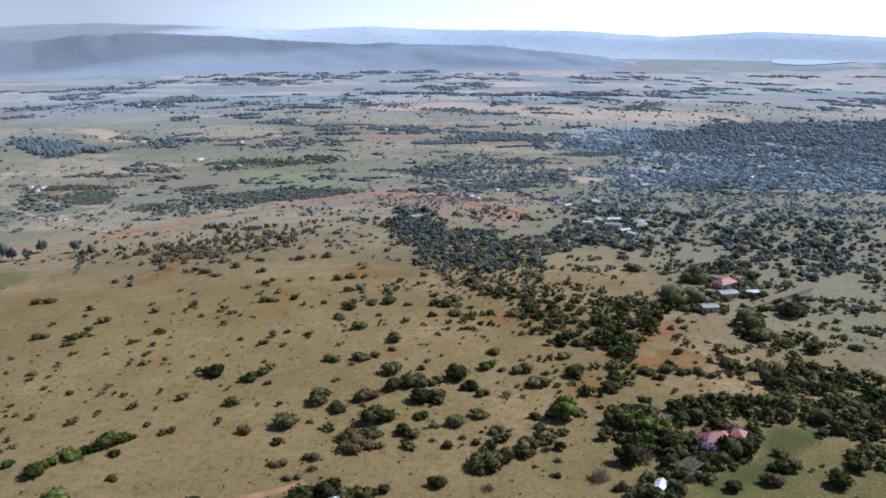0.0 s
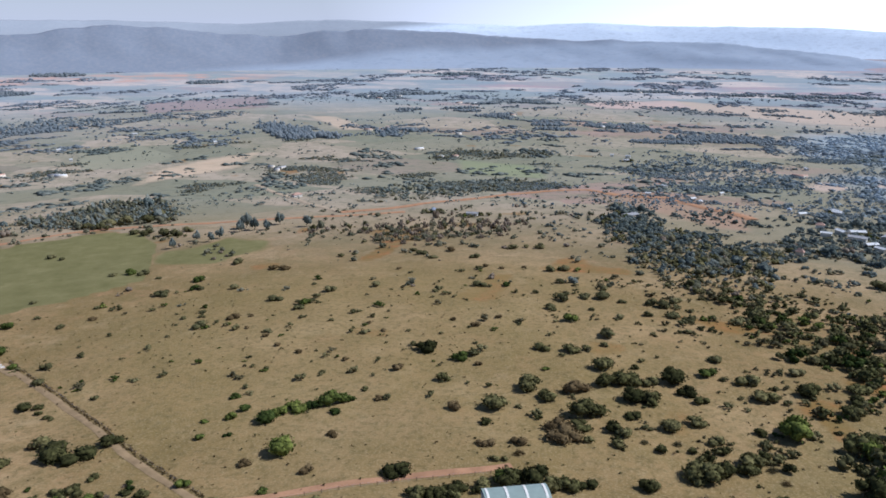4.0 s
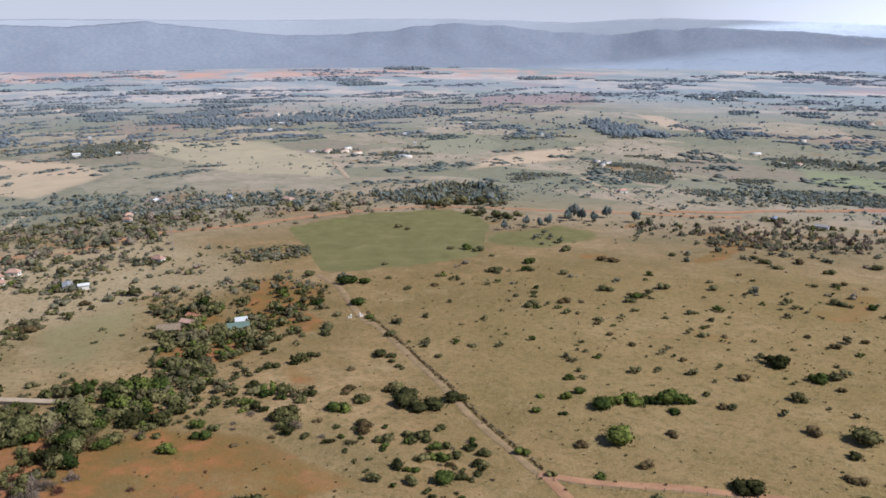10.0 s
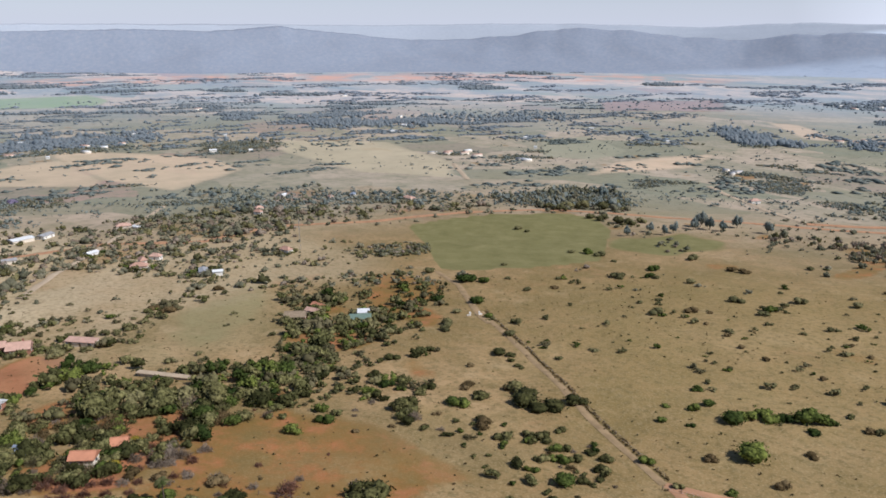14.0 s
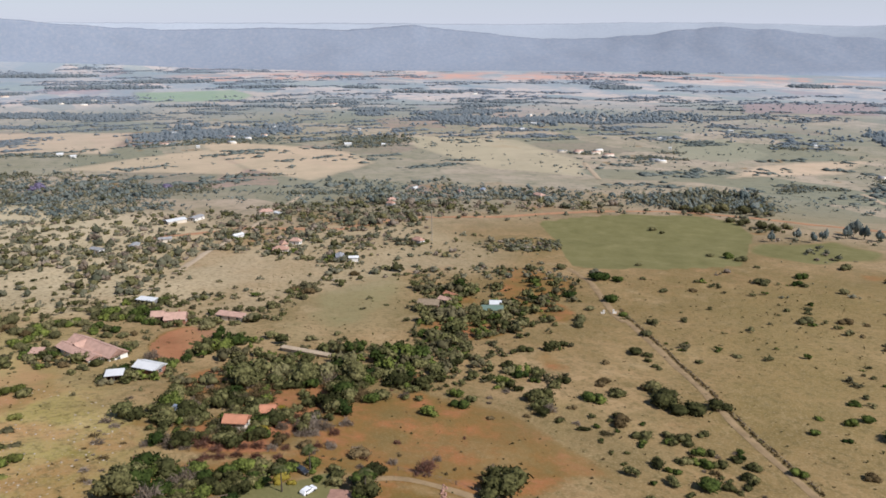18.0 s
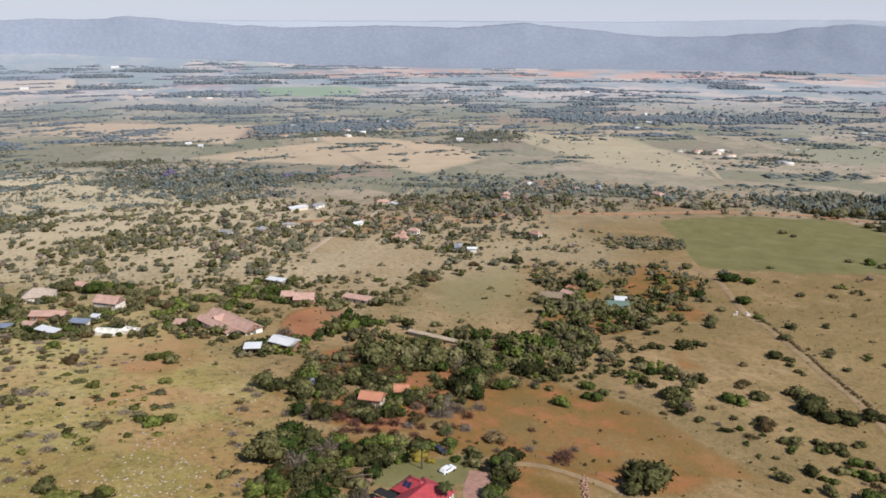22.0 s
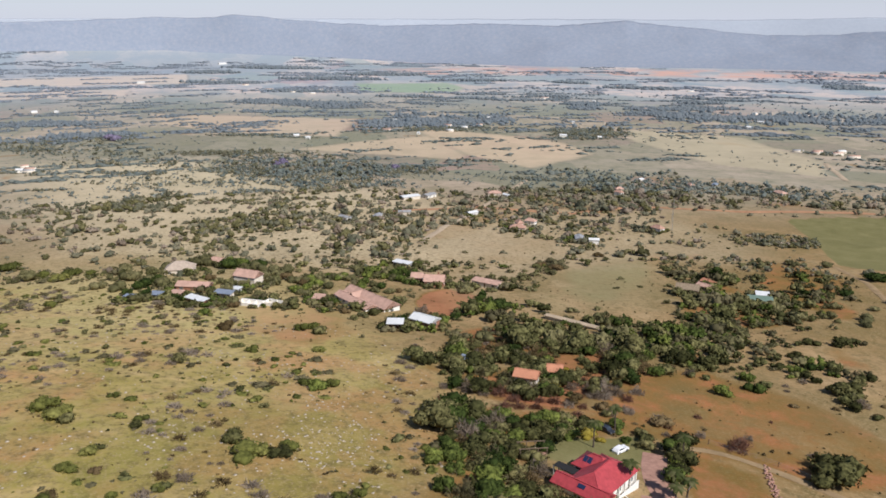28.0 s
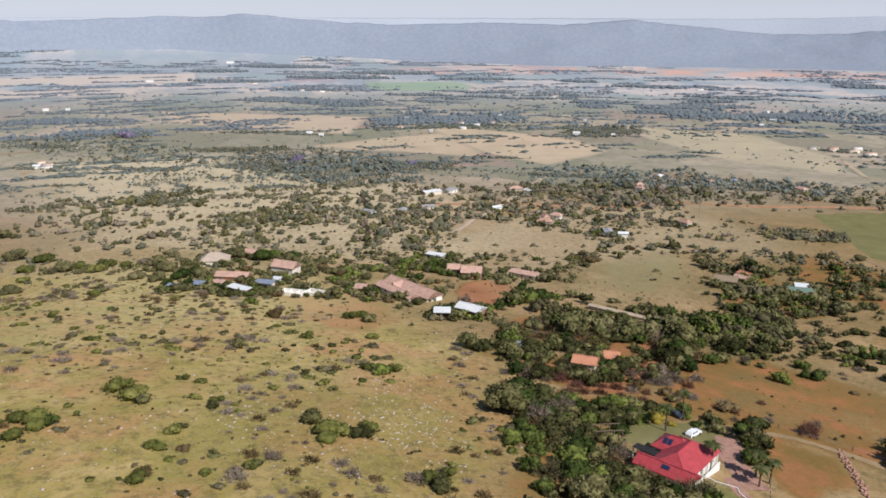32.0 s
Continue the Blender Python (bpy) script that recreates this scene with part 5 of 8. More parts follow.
def plant(x, y, r, kind="o", name="bush", label="", tall=False, high=None, group=""):
    """One bush or tree of crown radius r, with its trunk and crown as parts."""
    i = _rng.randrange(3 if tall else 7)
    # beyond 330 m olive trees take the leaf colour with haze painted in
    if kind == "o" and math.hypot(x + 30, y + 15) > 330:
        kind = "d"
    key = (name, kind, i, tall, label)
    h = (high or r * _rng.uniform(0.74, 1.0))
    z = float(top(x, y))
    m = Matrix.LocRotScale((x, y, z - 0.05), Euler((0, 0, _rng.uniform(0, 6.28))), (r, r * _rng.uniform(0.88, 1.12), h))
    if key not in _first:
        base = new(name)
        tagged(base, label or SAY[kind], "tree" if tall or name.endswith("tree") else "bush", group or ("bushes in the veld" if name == "bush" else ""))
        part("trunk", trunk_mesh(i % 3), base)
        part("crown", tree_mesh(kind, i, tall), base)
        base.matrix_basis = m
        base.empty_display_size = 0.5
        _first[key] = base
        return base
    src = _first[key]
    twin = copy_thing(src, Matrix.Identity(4))
    twin.matrix_basis = m
    return twin


TAKEN = []
for lot in (BUSH_BANK, BUSH_FIELD_0, BUSH_FIELD_1, BUSH_FIELD_2, BUSH_FIELD_3, BUSH_FIELD_4, BUSH_FIELD_5, BUSH_FIELD_6, BUSH_WEST_0, BUSH_WEST_1, BUSH_HILL_0, BUSH_HILL_1):
    slope = lot in (BUSH_HILL_0, BUSH_HILL_1)
    for n, (x, y, r, kind) in enumerate(lot):
        plant(x, y, max(r, 1.0) * (1.45 if slope else 1.08), "h" if slope and n % 3 else kind)
        TAKEN.append((x, y))


def scatter(name, label, category, places, shapes, materials, pick=None, sink=0.05):
    """Plants past counting, as one object: places are rows of x, y, radius, height; shapes are crowns."""
    places = np.asarray(places, float)
    if not len(places):
        return None
    rng = np.random.default_rng(len(places))
    z = top(places[:, 0], places[:, 1])
    vs, fs, sh, mi, n = [], [], [], [], 0
    which = rng.integers(0, len(shapes), len(places))
    mats = pick if pick is not None else np.zeros(len(places), int)
    turn, tone = rng.uniform(0, 6.283, len(places)), rng.uniform(0, 1, len(places))
    for s, (v, f) in enumerate(shapes):
        idx = np.where(which == s)[0]
        if not len(idx):
            continue
        c, q = np.cos(turn[idx])[:, None], np.sin(turn[idx])[:, None]
        r, h = places[idx, 2][:, None], places[idx, 3][:, None]
        X = (v[:, 0] * c - v[:, 1] * q) * r + places[idx, 0][:, None]
        Y = (v[:, 0] * q + v[:, 1] * c) * r + places[idx, 1][:, None]
        Z = v[:, 2] * h + z[idx][:, None] - sink
        vs.append(np.stack([X, Y, Z], -1).reshape(-1, 3))
        fs.append((f[None] + (np.arange(len(idx)) * len(v))[:, None, None] + n).reshape(-1, 3))
        sh.append(np.repeat(tone[idx], len(v)))
        mi.append(np.repeat(mats[idx], len(f)))
        n += len(idx) * len(v)
    me = mesh_of(name, np.concatenate(vs), np.concatenate(fs), materials, index=np.concatenate(mi))
    a = me.attributes.new("shade", "FLOAT", "POINT")
    a.data.foreach_set("value", np.concatenate(sh).astype(np.float32))
    return tagged(new(name, me), label, category, kind="stuff")


def fill(poly, gap, seed, rag=0.0):
    """Places inside an outline, about one gap apart, and how far inside its ragged rim (0 to 1) they lie."""
    rng = np.random.default_rng(seed)
    xs, ys = [p[0] for p in poly], [p[1] for p in poly]
    m = gap * rag
    gx, gy = np.meshgrid(np.arange(min(xs) - m, max(xs) + m, gap), np.arange(min(ys) - m, max(ys) + m, gap))
    x = gx.ravel() + rng.uniform(-0.5, 0.5, gx.size) * gap
    y = gy.ravel() + rng.uniform(-0.5, 0.5, gx.size) * gap
    wx, wy = x + (vnoise(x, y, gap * 6 + 1, seed + 3) - 0.5) * m * 2, y + (vnoise(x, y, gap * 6 + 1, seed + 4) - 0.5) * m * 2
    rim = inside(poly, wx, wy, 0.5 + m)
    ok = rim > (0.25 if rag else 0.5)
    return x[ok], y[ok], rim[ok]


MIDCROWN = [crown(200 + i, 3 + i % 3, 12, 0.165, base=ICO1, lift=0.25, core=0.82) for i in range(8)]
PLOTCROWN = [crown(240 + i, 2, 5, 0.24, base=ICO1, spread=0.55, lift=0.15) for i in range(8)]
OCT = (np.array([[1, 0, 0], [-1, 0, 0], [0, 1, 0], [0, -1, 0], [0, 0, 1], [0, 0, -0.6]], float), np.array([[0, 2, 4], [2, 1, 4], [1, 3, 4], [3, 0, 4], [2, 0, 5], [1, 2, 5], [3, 1, 5], [0, 3, 5]]))
OUTCROWN = [crown(250 + i, 2, 1, 0.3, base=OCT, spread=0.6, lift=0.14, jit=0.4) for i in range(7)]
FARLOBE = [(OCT[0] * np.array([1.0, 0.7 + 0.06 * i, 0.8]) * (1 + 0.25 * np.sin(OCT[0][:, ::-1] * (3 + i) + i)) + [0, 0, 0.3], OCT[1]) for i in range(6)]
SCRUB = [crown(270 + i, 1, 8, 0.3, base=ICO1, spread=0.4, lift=0.1) for i in range(4)]
TUFT = [crown(276 + i, 1, 8, 0.32, base=OCT, spread=0.4, lift=0.1, jit=0.4) for i in range(4)]

CLEAR = []          # rounds kept free of trees for houses and yards: x, y, radius


def free(x, y):
    ok = np.ones(len(x), bool)
    for cx, cy, cr in CLEAR:
        ok &= np.hypot(x - cx, y - cy) > cr
    return ok

# ---- houses and yards ----


def poly_mesh(name, verts, faces, material):
    me = bpy.data.meshes.new(name)
    me.from_pydata([tuple(v) for v in verts], [], [tuple(f) for f in faces])
    me.materials.append(material)
    me.update()
    return me


def box(x0, x1, y0, y1, z0, z1):
    v = [(x, y, z) for z in (z0, z1) for x, y in ((x0, y0), (x1, y0), (x1, y1), (x0, y1))]
    return v, [(3, 2, 1, 0), (4, 5, 6, 7), (0, 1, 5, 4), (1, 2, 6, 5), (2, 3, 7, 6), (3, 0, 4, 7)]


def boxes(name, material, *dims):
    vs, fs = [], []
    for d in dims:
        v, f = box(*d)
        fs += [tuple(i + len(vs) for i in q) for q in f]
        vs += v
    return poly_mesh(name, vs, fs, material)


def roof_mesh(form, L, W, eave, rise, over, material, name="roof", thick=0.18):
    """Hip, gable, lean-to, barrel or flat roof over an L by W plan."""
    a, b = L / 2 + over, W / 2 + over
    if form == "flat":
        return boxes(name, material, (-a, a, -b, b, eave, eave + thick + 0.1))
    if form == "lean":
        v = [(-a, -b, eave), (a, -b, eave), (a, b, eave + rise), (-a, b, eave + rise)]
    elif form == "barrel":
        k = [(-math.cos(i * math.pi / 8) * b, eave + math.sin(i * math.pi / 8) * rise) for i in range(9)]
        v = [(x, y, z) for x in (-a, a) for y, z in k] + [(x, y, z - thick) for x in (-a, a) for y, z in k]
        f = [(i, i + 9, i + 10, i + 1) for i in range(8)] + [(18 + i + 1, 18 + i + 10, 18 + i + 9, 18 + i) for i in range(8)]
        f += [(i, i + 1, 19 + i, 18 + i) for i in range(8)] + [(10 + i, 9 + i, 27 + i, 28 + i) for i in range(8)]
        return poly_mesh(name, v, f, material)
    else:
        c = a - (b if form == "hip" else 0)
        c = max(c, 0.2)
        v = [(-a, -b, eave), (a, -b, eave), (a, b, eave), (-a, b, eave), (-c, 0, eave + rise), (c, 0, eave + rise)]
        low = [(x, y, z - thick) for x, y, z in v]
        f = [(0, 1, 5, 4), (2, 3, 4, 5), (1, 2, 5), (3, 0, 4)]
        g = [tuple(6 + i for i in q[::-1]) for q in f[:2]] + ([tuple(6 + i for i in q[::-1]) for q in f[2:]])
        rim = [(1, 0, 6, 7), (2, 1, 7, 8), (3, 2, 8, 9), (0, 3, 9, 6)]
        return poly_mesh(name, v + low, f + g + rim, material)
    low = [(x, y, z - thick) for x, y, z in v]
    return poly_mesh(name, v + low, [(0, 1, 2, 3), (7, 6, 5, 4), (1, 0, 4, 5), (2, 1, 5, 6), (3, 2, 6, 7), (0, 3, 7, 4)], material)


def window(parent, x, y, z, w, h, turn):
    m = pose(x, y, z, 0, 0, turn)
    win = part("window", boxes("window", M_WHITE, (-w / 2 - 0.08, w / 2 + 0.08, -0.06, 0.02, -0.1, 0), (-w / 2 - 0.08, w / 2 + 0.08, -0.05, 0.02, h, h + 0.08),
                               (-w / 2 - 0.08, -w / 2, -0.05, 0.02, 0, h), (w / 2, w / 2 + 0.08, -0.05, 0.02, 0, h), (-0.03, 0.03, -0.04, 0.02, 0, h)), parent)
    win.matrix_basis = m
    part("pane", boxes("pane", M_GLASS, (-w / 2, w / 2, -0.015, 0.01, 0, h)), win)


def house(x, y, turn, L, W, wall=2.8, rise=1.8, form="hip", roof=M_PINKROOF, walls=M_WALL, label="", name="house", category="house", windows=True, over=0.5, clear=1.15, open_front=False, chimney=False, base=None, scale=0.76):
    """A one-storey building: plinth, walls with door and windows, and a roof with eaves."""
    L, W = L * scale, W * scale
    c, s = math.cos(radians(turn)), math.sin(radians(turn))
    zs = [float(top(x + c * u * L / 2 - s * v * W / 2, y + s * u * L / 2 + c * v * W / 2)) for u in (-1, 0, 1) for v in (-1, 0, 1)]
    z = base if base is not None else sum(zs) / 9 + 0.15
    ob = tagged(new(name), label, category)
    ob.matrix_basis = pose(x, y, z, 0, 0, turn)
    deep = z - min(zs) + 0.4
    a, b, t = L / 2, W / 2, 0.22
    if open_front:
        part("wall", boxes("wall", walls, (-a, a, b - t, b, -deep, wall), (-a, -a + t, -b, b - t, -deep, wall), (a - t, a, -b, b - t, -deep, wall)), ob)
        for k in range(3):
            px = -a + 0.15 + k * (2 * a - 0.3) / 2
            part("post", boxes("post", M_STEEL, (px - 0.07, px + 0.07, -b, -b + 0.14, -deep, wall)), ob)
    else:
        part("wall", boxes("wall", walls, (-a, a, -b, -b + t, -deep, wall), (-a, a, b - t, b, -deep, wall), (-a, -a + t, -b + t, b - t, -deep, wall), (a - t, a, -b + t, b - t, -deep, wall)), ob)
    if form == "gable":
        part("gable", poly_mesh("gable", [(-a + 0.02, -b, wall), (-a + 0.02, b, wall), (-a + 0.02, 0, wall + rise * b / (b + over) - 0.1), (a - 0.02, -b, wall), (a - 0.02, b, wall), (a - 0.02, 0, wall + rise * b / (b + over) - 0.1),
                                            (-a + 0.2, -b, wall), (-a + 0.2, b, wall), (-a + 0.2, 0, wall + rise * b / (b + over) - 0.1), (a - 0.2, -b, wall), (a - 0.2, b, wall), (a - 0.2, 0, wall + rise * b / (b + over) - 0.1)],
                                  [(0, 2, 1), (3, 4, 5), (6, 7, 8), (9, 11, 10), (0, 6, 8, 2), (1, 2, 8, 7), (3, 5, 11, 9), (4, 10, 11, 5)], walls), ob)
    part("roof", roof_mesh(form, L, W, wall + 0.02, rise, over, roof), ob)
    if form in ("hip", "gable"):
        cc = max(a + over - (b + over if form == "hip" else 0), 0.2)
        part("ridge_cap", boxes("ridge_cap", roof, (-cc, cc, -0.14, 0.14, wall + rise - 0.03, wall + rise + 0.1)), ob)
    if windows and not open_front:
        n = max(1, int(L / 4.5))
        for side, yy, tt in ((-1, -b, 0), (1, b, 180)):
            for k in range(n):
                px = -a + (k + 0.5) * L / n
                if side < 0 and k == n // 2:
                    part("door", boxes("door", M_TIMBER, (px - 0.45, px + 0.45, -b - 0.05, -b + 0.02, 0, 2.05)), ob)
                else:
                    window(ob, px, yy, 0.9, 1.5, 1.2, tt)
        for yy, tt, sx in ((0, 90, a), (0, 270, -a)):
            window(ob, sx, yy, 0.9, 1.4, 1.2, tt)
    if chimney:
        part("chimney", boxes("chimney", M_BRICK, (a * 0.3, a * 0.3 + 0.7, 0.3, 1.0, wall, wall + rise + 0.9), (a * 0.3 - 0.08, a * 0.3 + 0.78, 0.22, 1.08, wall + rise + 0.9, wall + rise + 1.02)), ob)
    CLEAR.append((x, y, max(L, W) / 2 * clear))
    return ob


def red_house():
    """The villa with red painted tile roofs: main range, cross range, low front wing with a gable, and a decked court."""
    ob = tagged(new("villa"), "white villa with red painted tile hip roofs and solar panels", "house")
    z = float(ground(-172, 36)) + 0.25
    ob.matrix_basis = pose(-172, 36, z, 0, 0, -60)
    wings = ((1.6, 0.7, 0, 14.4, 8.2, 2.5, "hip", 2.75), (-1.7, -2.4, 90, 7.8, 5.6, 2.25, "hip", 2.67), (7.7, 0.0, 90, 11.6, 3.9, 1.35, "gable", 2.71))
    for k, (px, py, turn, L, W, rise, form, e) in enumerate(wings):
        a, b, t = L / 2, W / 2, 0.22
        w = part("wall", boxes("wall", M_WHITE, (-a, a, -b, -b + t, -5, e), (-a, a, b - t, b, -5, e), (-a, -a + t, -b + t, b - t, -5, e), (a - t, a, -b + t, b - t, -5, e)), ob)
        w.matrix_basis = pose(px, py, 0, 0, 0, turn)
        r = part("roof", roof_mesh(form, L, W, e + 0.02, rise, 0.5, M_REDROOF), ob)
        r.matrix_basis = pose(px, py, 0, 0, 0, turn)
        c = a + 0.5 if form == "gable" else max(a - b, 0.2)
        q = part("ridge_cap", boxes("ridge_cap", M_REDROOF, (-c, c, -0.16, 0.16, e + rise - 0.03, e + rise + 0.12)), ob)
        q.matrix_basis = pose(px, py, 0, 0, 0, turn)
        if form == "gable":
            for sx in (-1, 1):
                g = part("gable", poly_mesh("gable", [(0.1 * o, y, h) for o in (-1, 1) for y, h in ((-b, e - 0.02), (b, e - 0.02), (0, e + rise * b / (b + 0.5) - 0.12))],
                                            [(0, 1, 2), (5, 4, 3), (0, 3, 4, 1), (1, 4, 5, 2), (2, 5, 3, 0)], M_WHITE), ob)
                g.matrix_basis = pose(px, py, 0, 0, 0, turn) @ pose(sx * (a - 0.11), 0, 0)
        else:       # hip caps
            for sx in (-1, 1):
                for sy in (-1, 1):
                    p0, p1 = Vector((sx * c, 0, e + rise)), Vector((sx * (a + 0.5), sy * (b + 0.5), e + 0.02))
                    d = (p1 - p0).normalized()
                    n = Vector((-d.y, d.x, 0)).normalized() * 0.13
                    u = Vector((0, 0, 0.09))
                    cap = part("hip_cap", poly_mesh("hip_cap", [p0 + n, p0 - n, p0 + u, p1 + n, p1 - n, p1 + u], [(0, 2, 5, 3), (2, 1, 4, 5), (0, 1, 2), (3, 5, 4), (0, 3, 4, 1)], M_REDROOF), ob)
                    cap.matrix_basis = pose(px, py, 0, 0, 0, turn)
        for j in range(3):
            window(w, -a + (j + 0.5) * L / 3, -b, 0.9, 1.6, 1.2, 0)
            window(w, -a + (j + 0.5) * L / 3, b, 0.9, 1.6, 1.2, 180)
        window(w, a, 0, 0.9, 1.6, 1.2, 90)
        window(w, -a, 0, 0.9, 1.6, 1.2, 270)
    deck = part("court_roof", boxes("court_roof", M_RUBBER, (-1.2, 1.2, -3.3, 3.3, 0, 0.1)), ob, "black heating mats on the court roof")
    deck.matrix_basis = pose(3.6, -5.9, 2.6, 0, -4, 0)
    for sx, sy in ((2.6, -9.0), (4.6, -9.0), (2.6, -4.6), (4.6, -4.6)):
        part("post", boxes("post", M_WHITE, (sx - 0.1, sx + 0.1, sy - 0.1, sy + 0.1, -4, 2.55)), ob)
    for k in range(2):
        sp = part("solar_panel", boxes("solar_panel", M_SOLAR, (-0.7, 0.7, -0.45, 0.45, 0, 0.06)), ob, "dark blue solar panel")
        sp.matrix_basis = pose(-0.25, -4.3 + 1.05 * k, 3.95, 0, 34.5, 0)
    sp = part("solar_panel", boxes("solar_panel", M_SOLAR, (-0.45, 0.45, -0.8, 0.8, 0, 0.06)), ob, "dark blue solar panel")
    sp.matrix_basis = pose(8.65, 0.3, 3.65, 0, 29, 0)
    part("veranda", boxes("veranda", M_WHITE, (-5.0, 6.0, 5.6, 5.8, -5, 0.9), (6.0, 6.2, 5.8, 9.0, -5, 0.7)), ob, "white veranda wall")
    for k in range(5):
        part("column", boxes("column", M_WHITE, (-4.8 + k * 2.3, -4.55 + k * 2.3, 5.05, 5.3, -4, 2.7)), ob)
    part("yard_wall", boxes("yard_wall", M_WHITE, (6.5, 13.0, 9.3, 9.5, -4, 0.2), (12.8, 13.0, 6.5, 9.3, -4, 0.4)), ob, "low white garden wall")
    CLEAR.append((-175, 38, 7))
    CLEAR.append((-169, 32, 8))


def car(x, y, turn, label, paint=M_CARPAINT):
    """A small car: body with bonnet and cabin, windows, wheels and lamps."""
    ob = tagged(new("car"), label, "car")
    ob.matrix_basis = pose(x, y, float(top(x, y)) + 0.05, 0, 0, turn)
    side = [(-2.1, 0.35), (-2.1, 0.85), (-1.95, 1.0), (-1.5, 1.42), (0.35, 1.48), (1.0, 1.02), (2.0, 0.85), (2.1, 0.6), (2.1, 0.35)]
    n = len(side)
    v = [(px, s * 0.85 * (0.86 if pz > 1.2 else 1), pz) for s in (-1, 1) for px, pz in side]
    f = [tuple(range(n)), tuple(range(2 * n - 1, n - 1, -1))] + [((i + 1) % n, i, n + i, n + (i + 1) % n) for i in range(n)]
    body = part("body", poly_mesh("body", v, f, paint), ob)
    for s in (-1, 1):
        part("side_window", boxes("side_window", M_GLASS, (-1.35, 0.4, s * 0.79 - 0.03, s * 0.79 + 0.03, 1.02, 1.36)), body)
        for px in (-1.3, 1.3):
            w = part("wheel", mesh_of("wheel", *disc(0.32, 0.22), [M_RUBBER]), ob)
            w.matrix_basis = pose(px, s * 0.78, 0.32)
        part("headlight", boxes("headlight", M_STEEL, (2.08, 2.13, s * 0.6 - 0.15, s * 0.6 + 0.15, 0.6, 0.78)), body)
    ws = part("windscreen", poly_mesh("windscreen", [(0.42, -0.66, 1.47), (0.42, 0.66, 1.47), (1.03, 0.74, 1.06), (1.03, -0.74, 1.06), (0.38, -0.66, 1.44), (0.38, 0.66, 1.44), (0.99, 0.74, 1.03), (0.99, -0.74, 1.03)],
                                      [(0, 3, 2, 1), (4, 5, 6, 7), (0, 1, 5, 4), (2, 3, 7, 6), (1, 2, 6, 5), (3, 0, 4, 7)], M_GLASS), body)
    ws.matrix_basis = pose(0, 0, 0.02)
    return ob


def disc(r, w):
    k = np.arange(14) * 2 * math.pi / 14
    ring = np.stack([np.cos(k) * r, np.zeros(14), np.sin(k) * r], -1)
    v = np.concatenate([ring + [0, -w / 2, 0], ring + [0, w / 2, 0], [[0, -w / 2, 0], [0, w / 2, 0]]])
    f = []
    for i in range(14):
        j = (i + 1) % 14
        f += [[i, j, 14 + j], [i, 14 + j, 14 + i], [28, j, i], [29, 14 + i, 14 + j]]
    return v, np.array(f)


def palm(x, y, h, label="tall palm tree beside the villa"):
    ob = tagged(new("palm_tree"), label, "palm tree")
    ob.matrix_basis = pose(x, y, float(top(x, y)), 0, 0, (x * 37) % 360)
    k = np.arange(8) * math.pi / 4
    rings = [np.stack([np.cos(k) * r + 0.15 * (z / h) ** 2, np.sin(k) * r, np.full(8, z)], -1) for z, r in ((-0.3, 0.26), (h * 0.3, 0.18), (h * 0.7, 0.15), (h, 0.17))]
    f = [[q * 8 + i, q * 8 + (i + 1) % 8, q * 8 + 8 + (i + 1) % 8, q * 8 + 8 + i] for q in range(3) for i in range(8)]
    part("trunk", mesh_of("trunk", np.concatenate(rings), f, [M_BARK], True), ob)
    rng = np.random.default_rng(int(abs(x * 10)))
    for i in range(16):
        a, up = i * 6.283 / 16 + rng.uniform(-0.1, 0.1), rng.uniform(-0.2, 0.9)
        L = rng.uniform(1.9, 2.5)
        s = np.linspace(0, 1, 6)
        out, z = s * L * 0.9, up * L * 0.55 * s - 0.75 * L * s ** 2 * (0.6 + 0.2 * up)
        w = 0.42 * np.sin(np.pi * np.clip(s * 0.92 + 0.08, 0, 1)) + 0.02
        d, n = np.array([math.cos(a), math.sin(a), 0]), np.array([-math.sin(a), math.cos(a), 0])
        mid = out[:, None] * d + z[:, None] * np.array([0, 0, 1.0])
        v = np.concatenate([mid + n * w[:, None] - [0, 0, 0.12], mid, mid - n * w[:, None] - [0, 0, 0.12]])
        fr = [[q, q + 1, q + 7, q + 6] for q in range(5)] + [[6 + q, 7 + q, 13 + q, 12 + q] for q in range(5)]
        p = part("frond", mesh_of("frond", v, fr, [M_PALM]), ob)
        p.matrix_basis = pose(0.15, 0, h)
    return ob


red_house()
car(-187.0, 49.5, 110, "white car parked on the lawn behind the villa")
car(-198.4, 52.3, 20, "dark parked car under garden trees", M_CARNIGHT)
for px, py, ph in ((-169, 40.8, 6.5), (-190, 44, 6.5), (-166, 49.5, 5.5), (-163, 50.5, 5), (-180, 61.5, 7), (-199, 55, 6.5), (-162, 47, 4.5)):
    palm(px, py, ph)

# the neighbours on the slope
house(-236, 47.5, 52, 8.4, 6, 2.7, 1.5, "gable", M_ORANGEROOF, M_WALL, "low house with orange tile gable roof among trees")
house(-240, 58.5, 60, 5.4, 4.6, 2.7, 1.6, "gable", M_ORANGEROOF, M_WALL, "small orange tiled wing half hidden by a tree")
house(-252, 35, 40, 7, 4, 2.5, 0.5, "lean", M_BLUEROOF, M_WALL, "small outbuilding with blue-grey sheet roof")
house(-344, 25, 24.5, 28, 8.0, 3.0, 2.5, "gable", M_PINKROOF, M_WHITE, "long white farmhouse with faded clay tile gable roof", scale=1.0, clear=0.62)
house(-343.5, 18.4, 22, 23, 5.6, 2.4, 1.3, "gable", M_PINKROOF, M_WHITE, "lower front range of the farmhouse with faded tile roof", scale=1.0, clear=0.6)
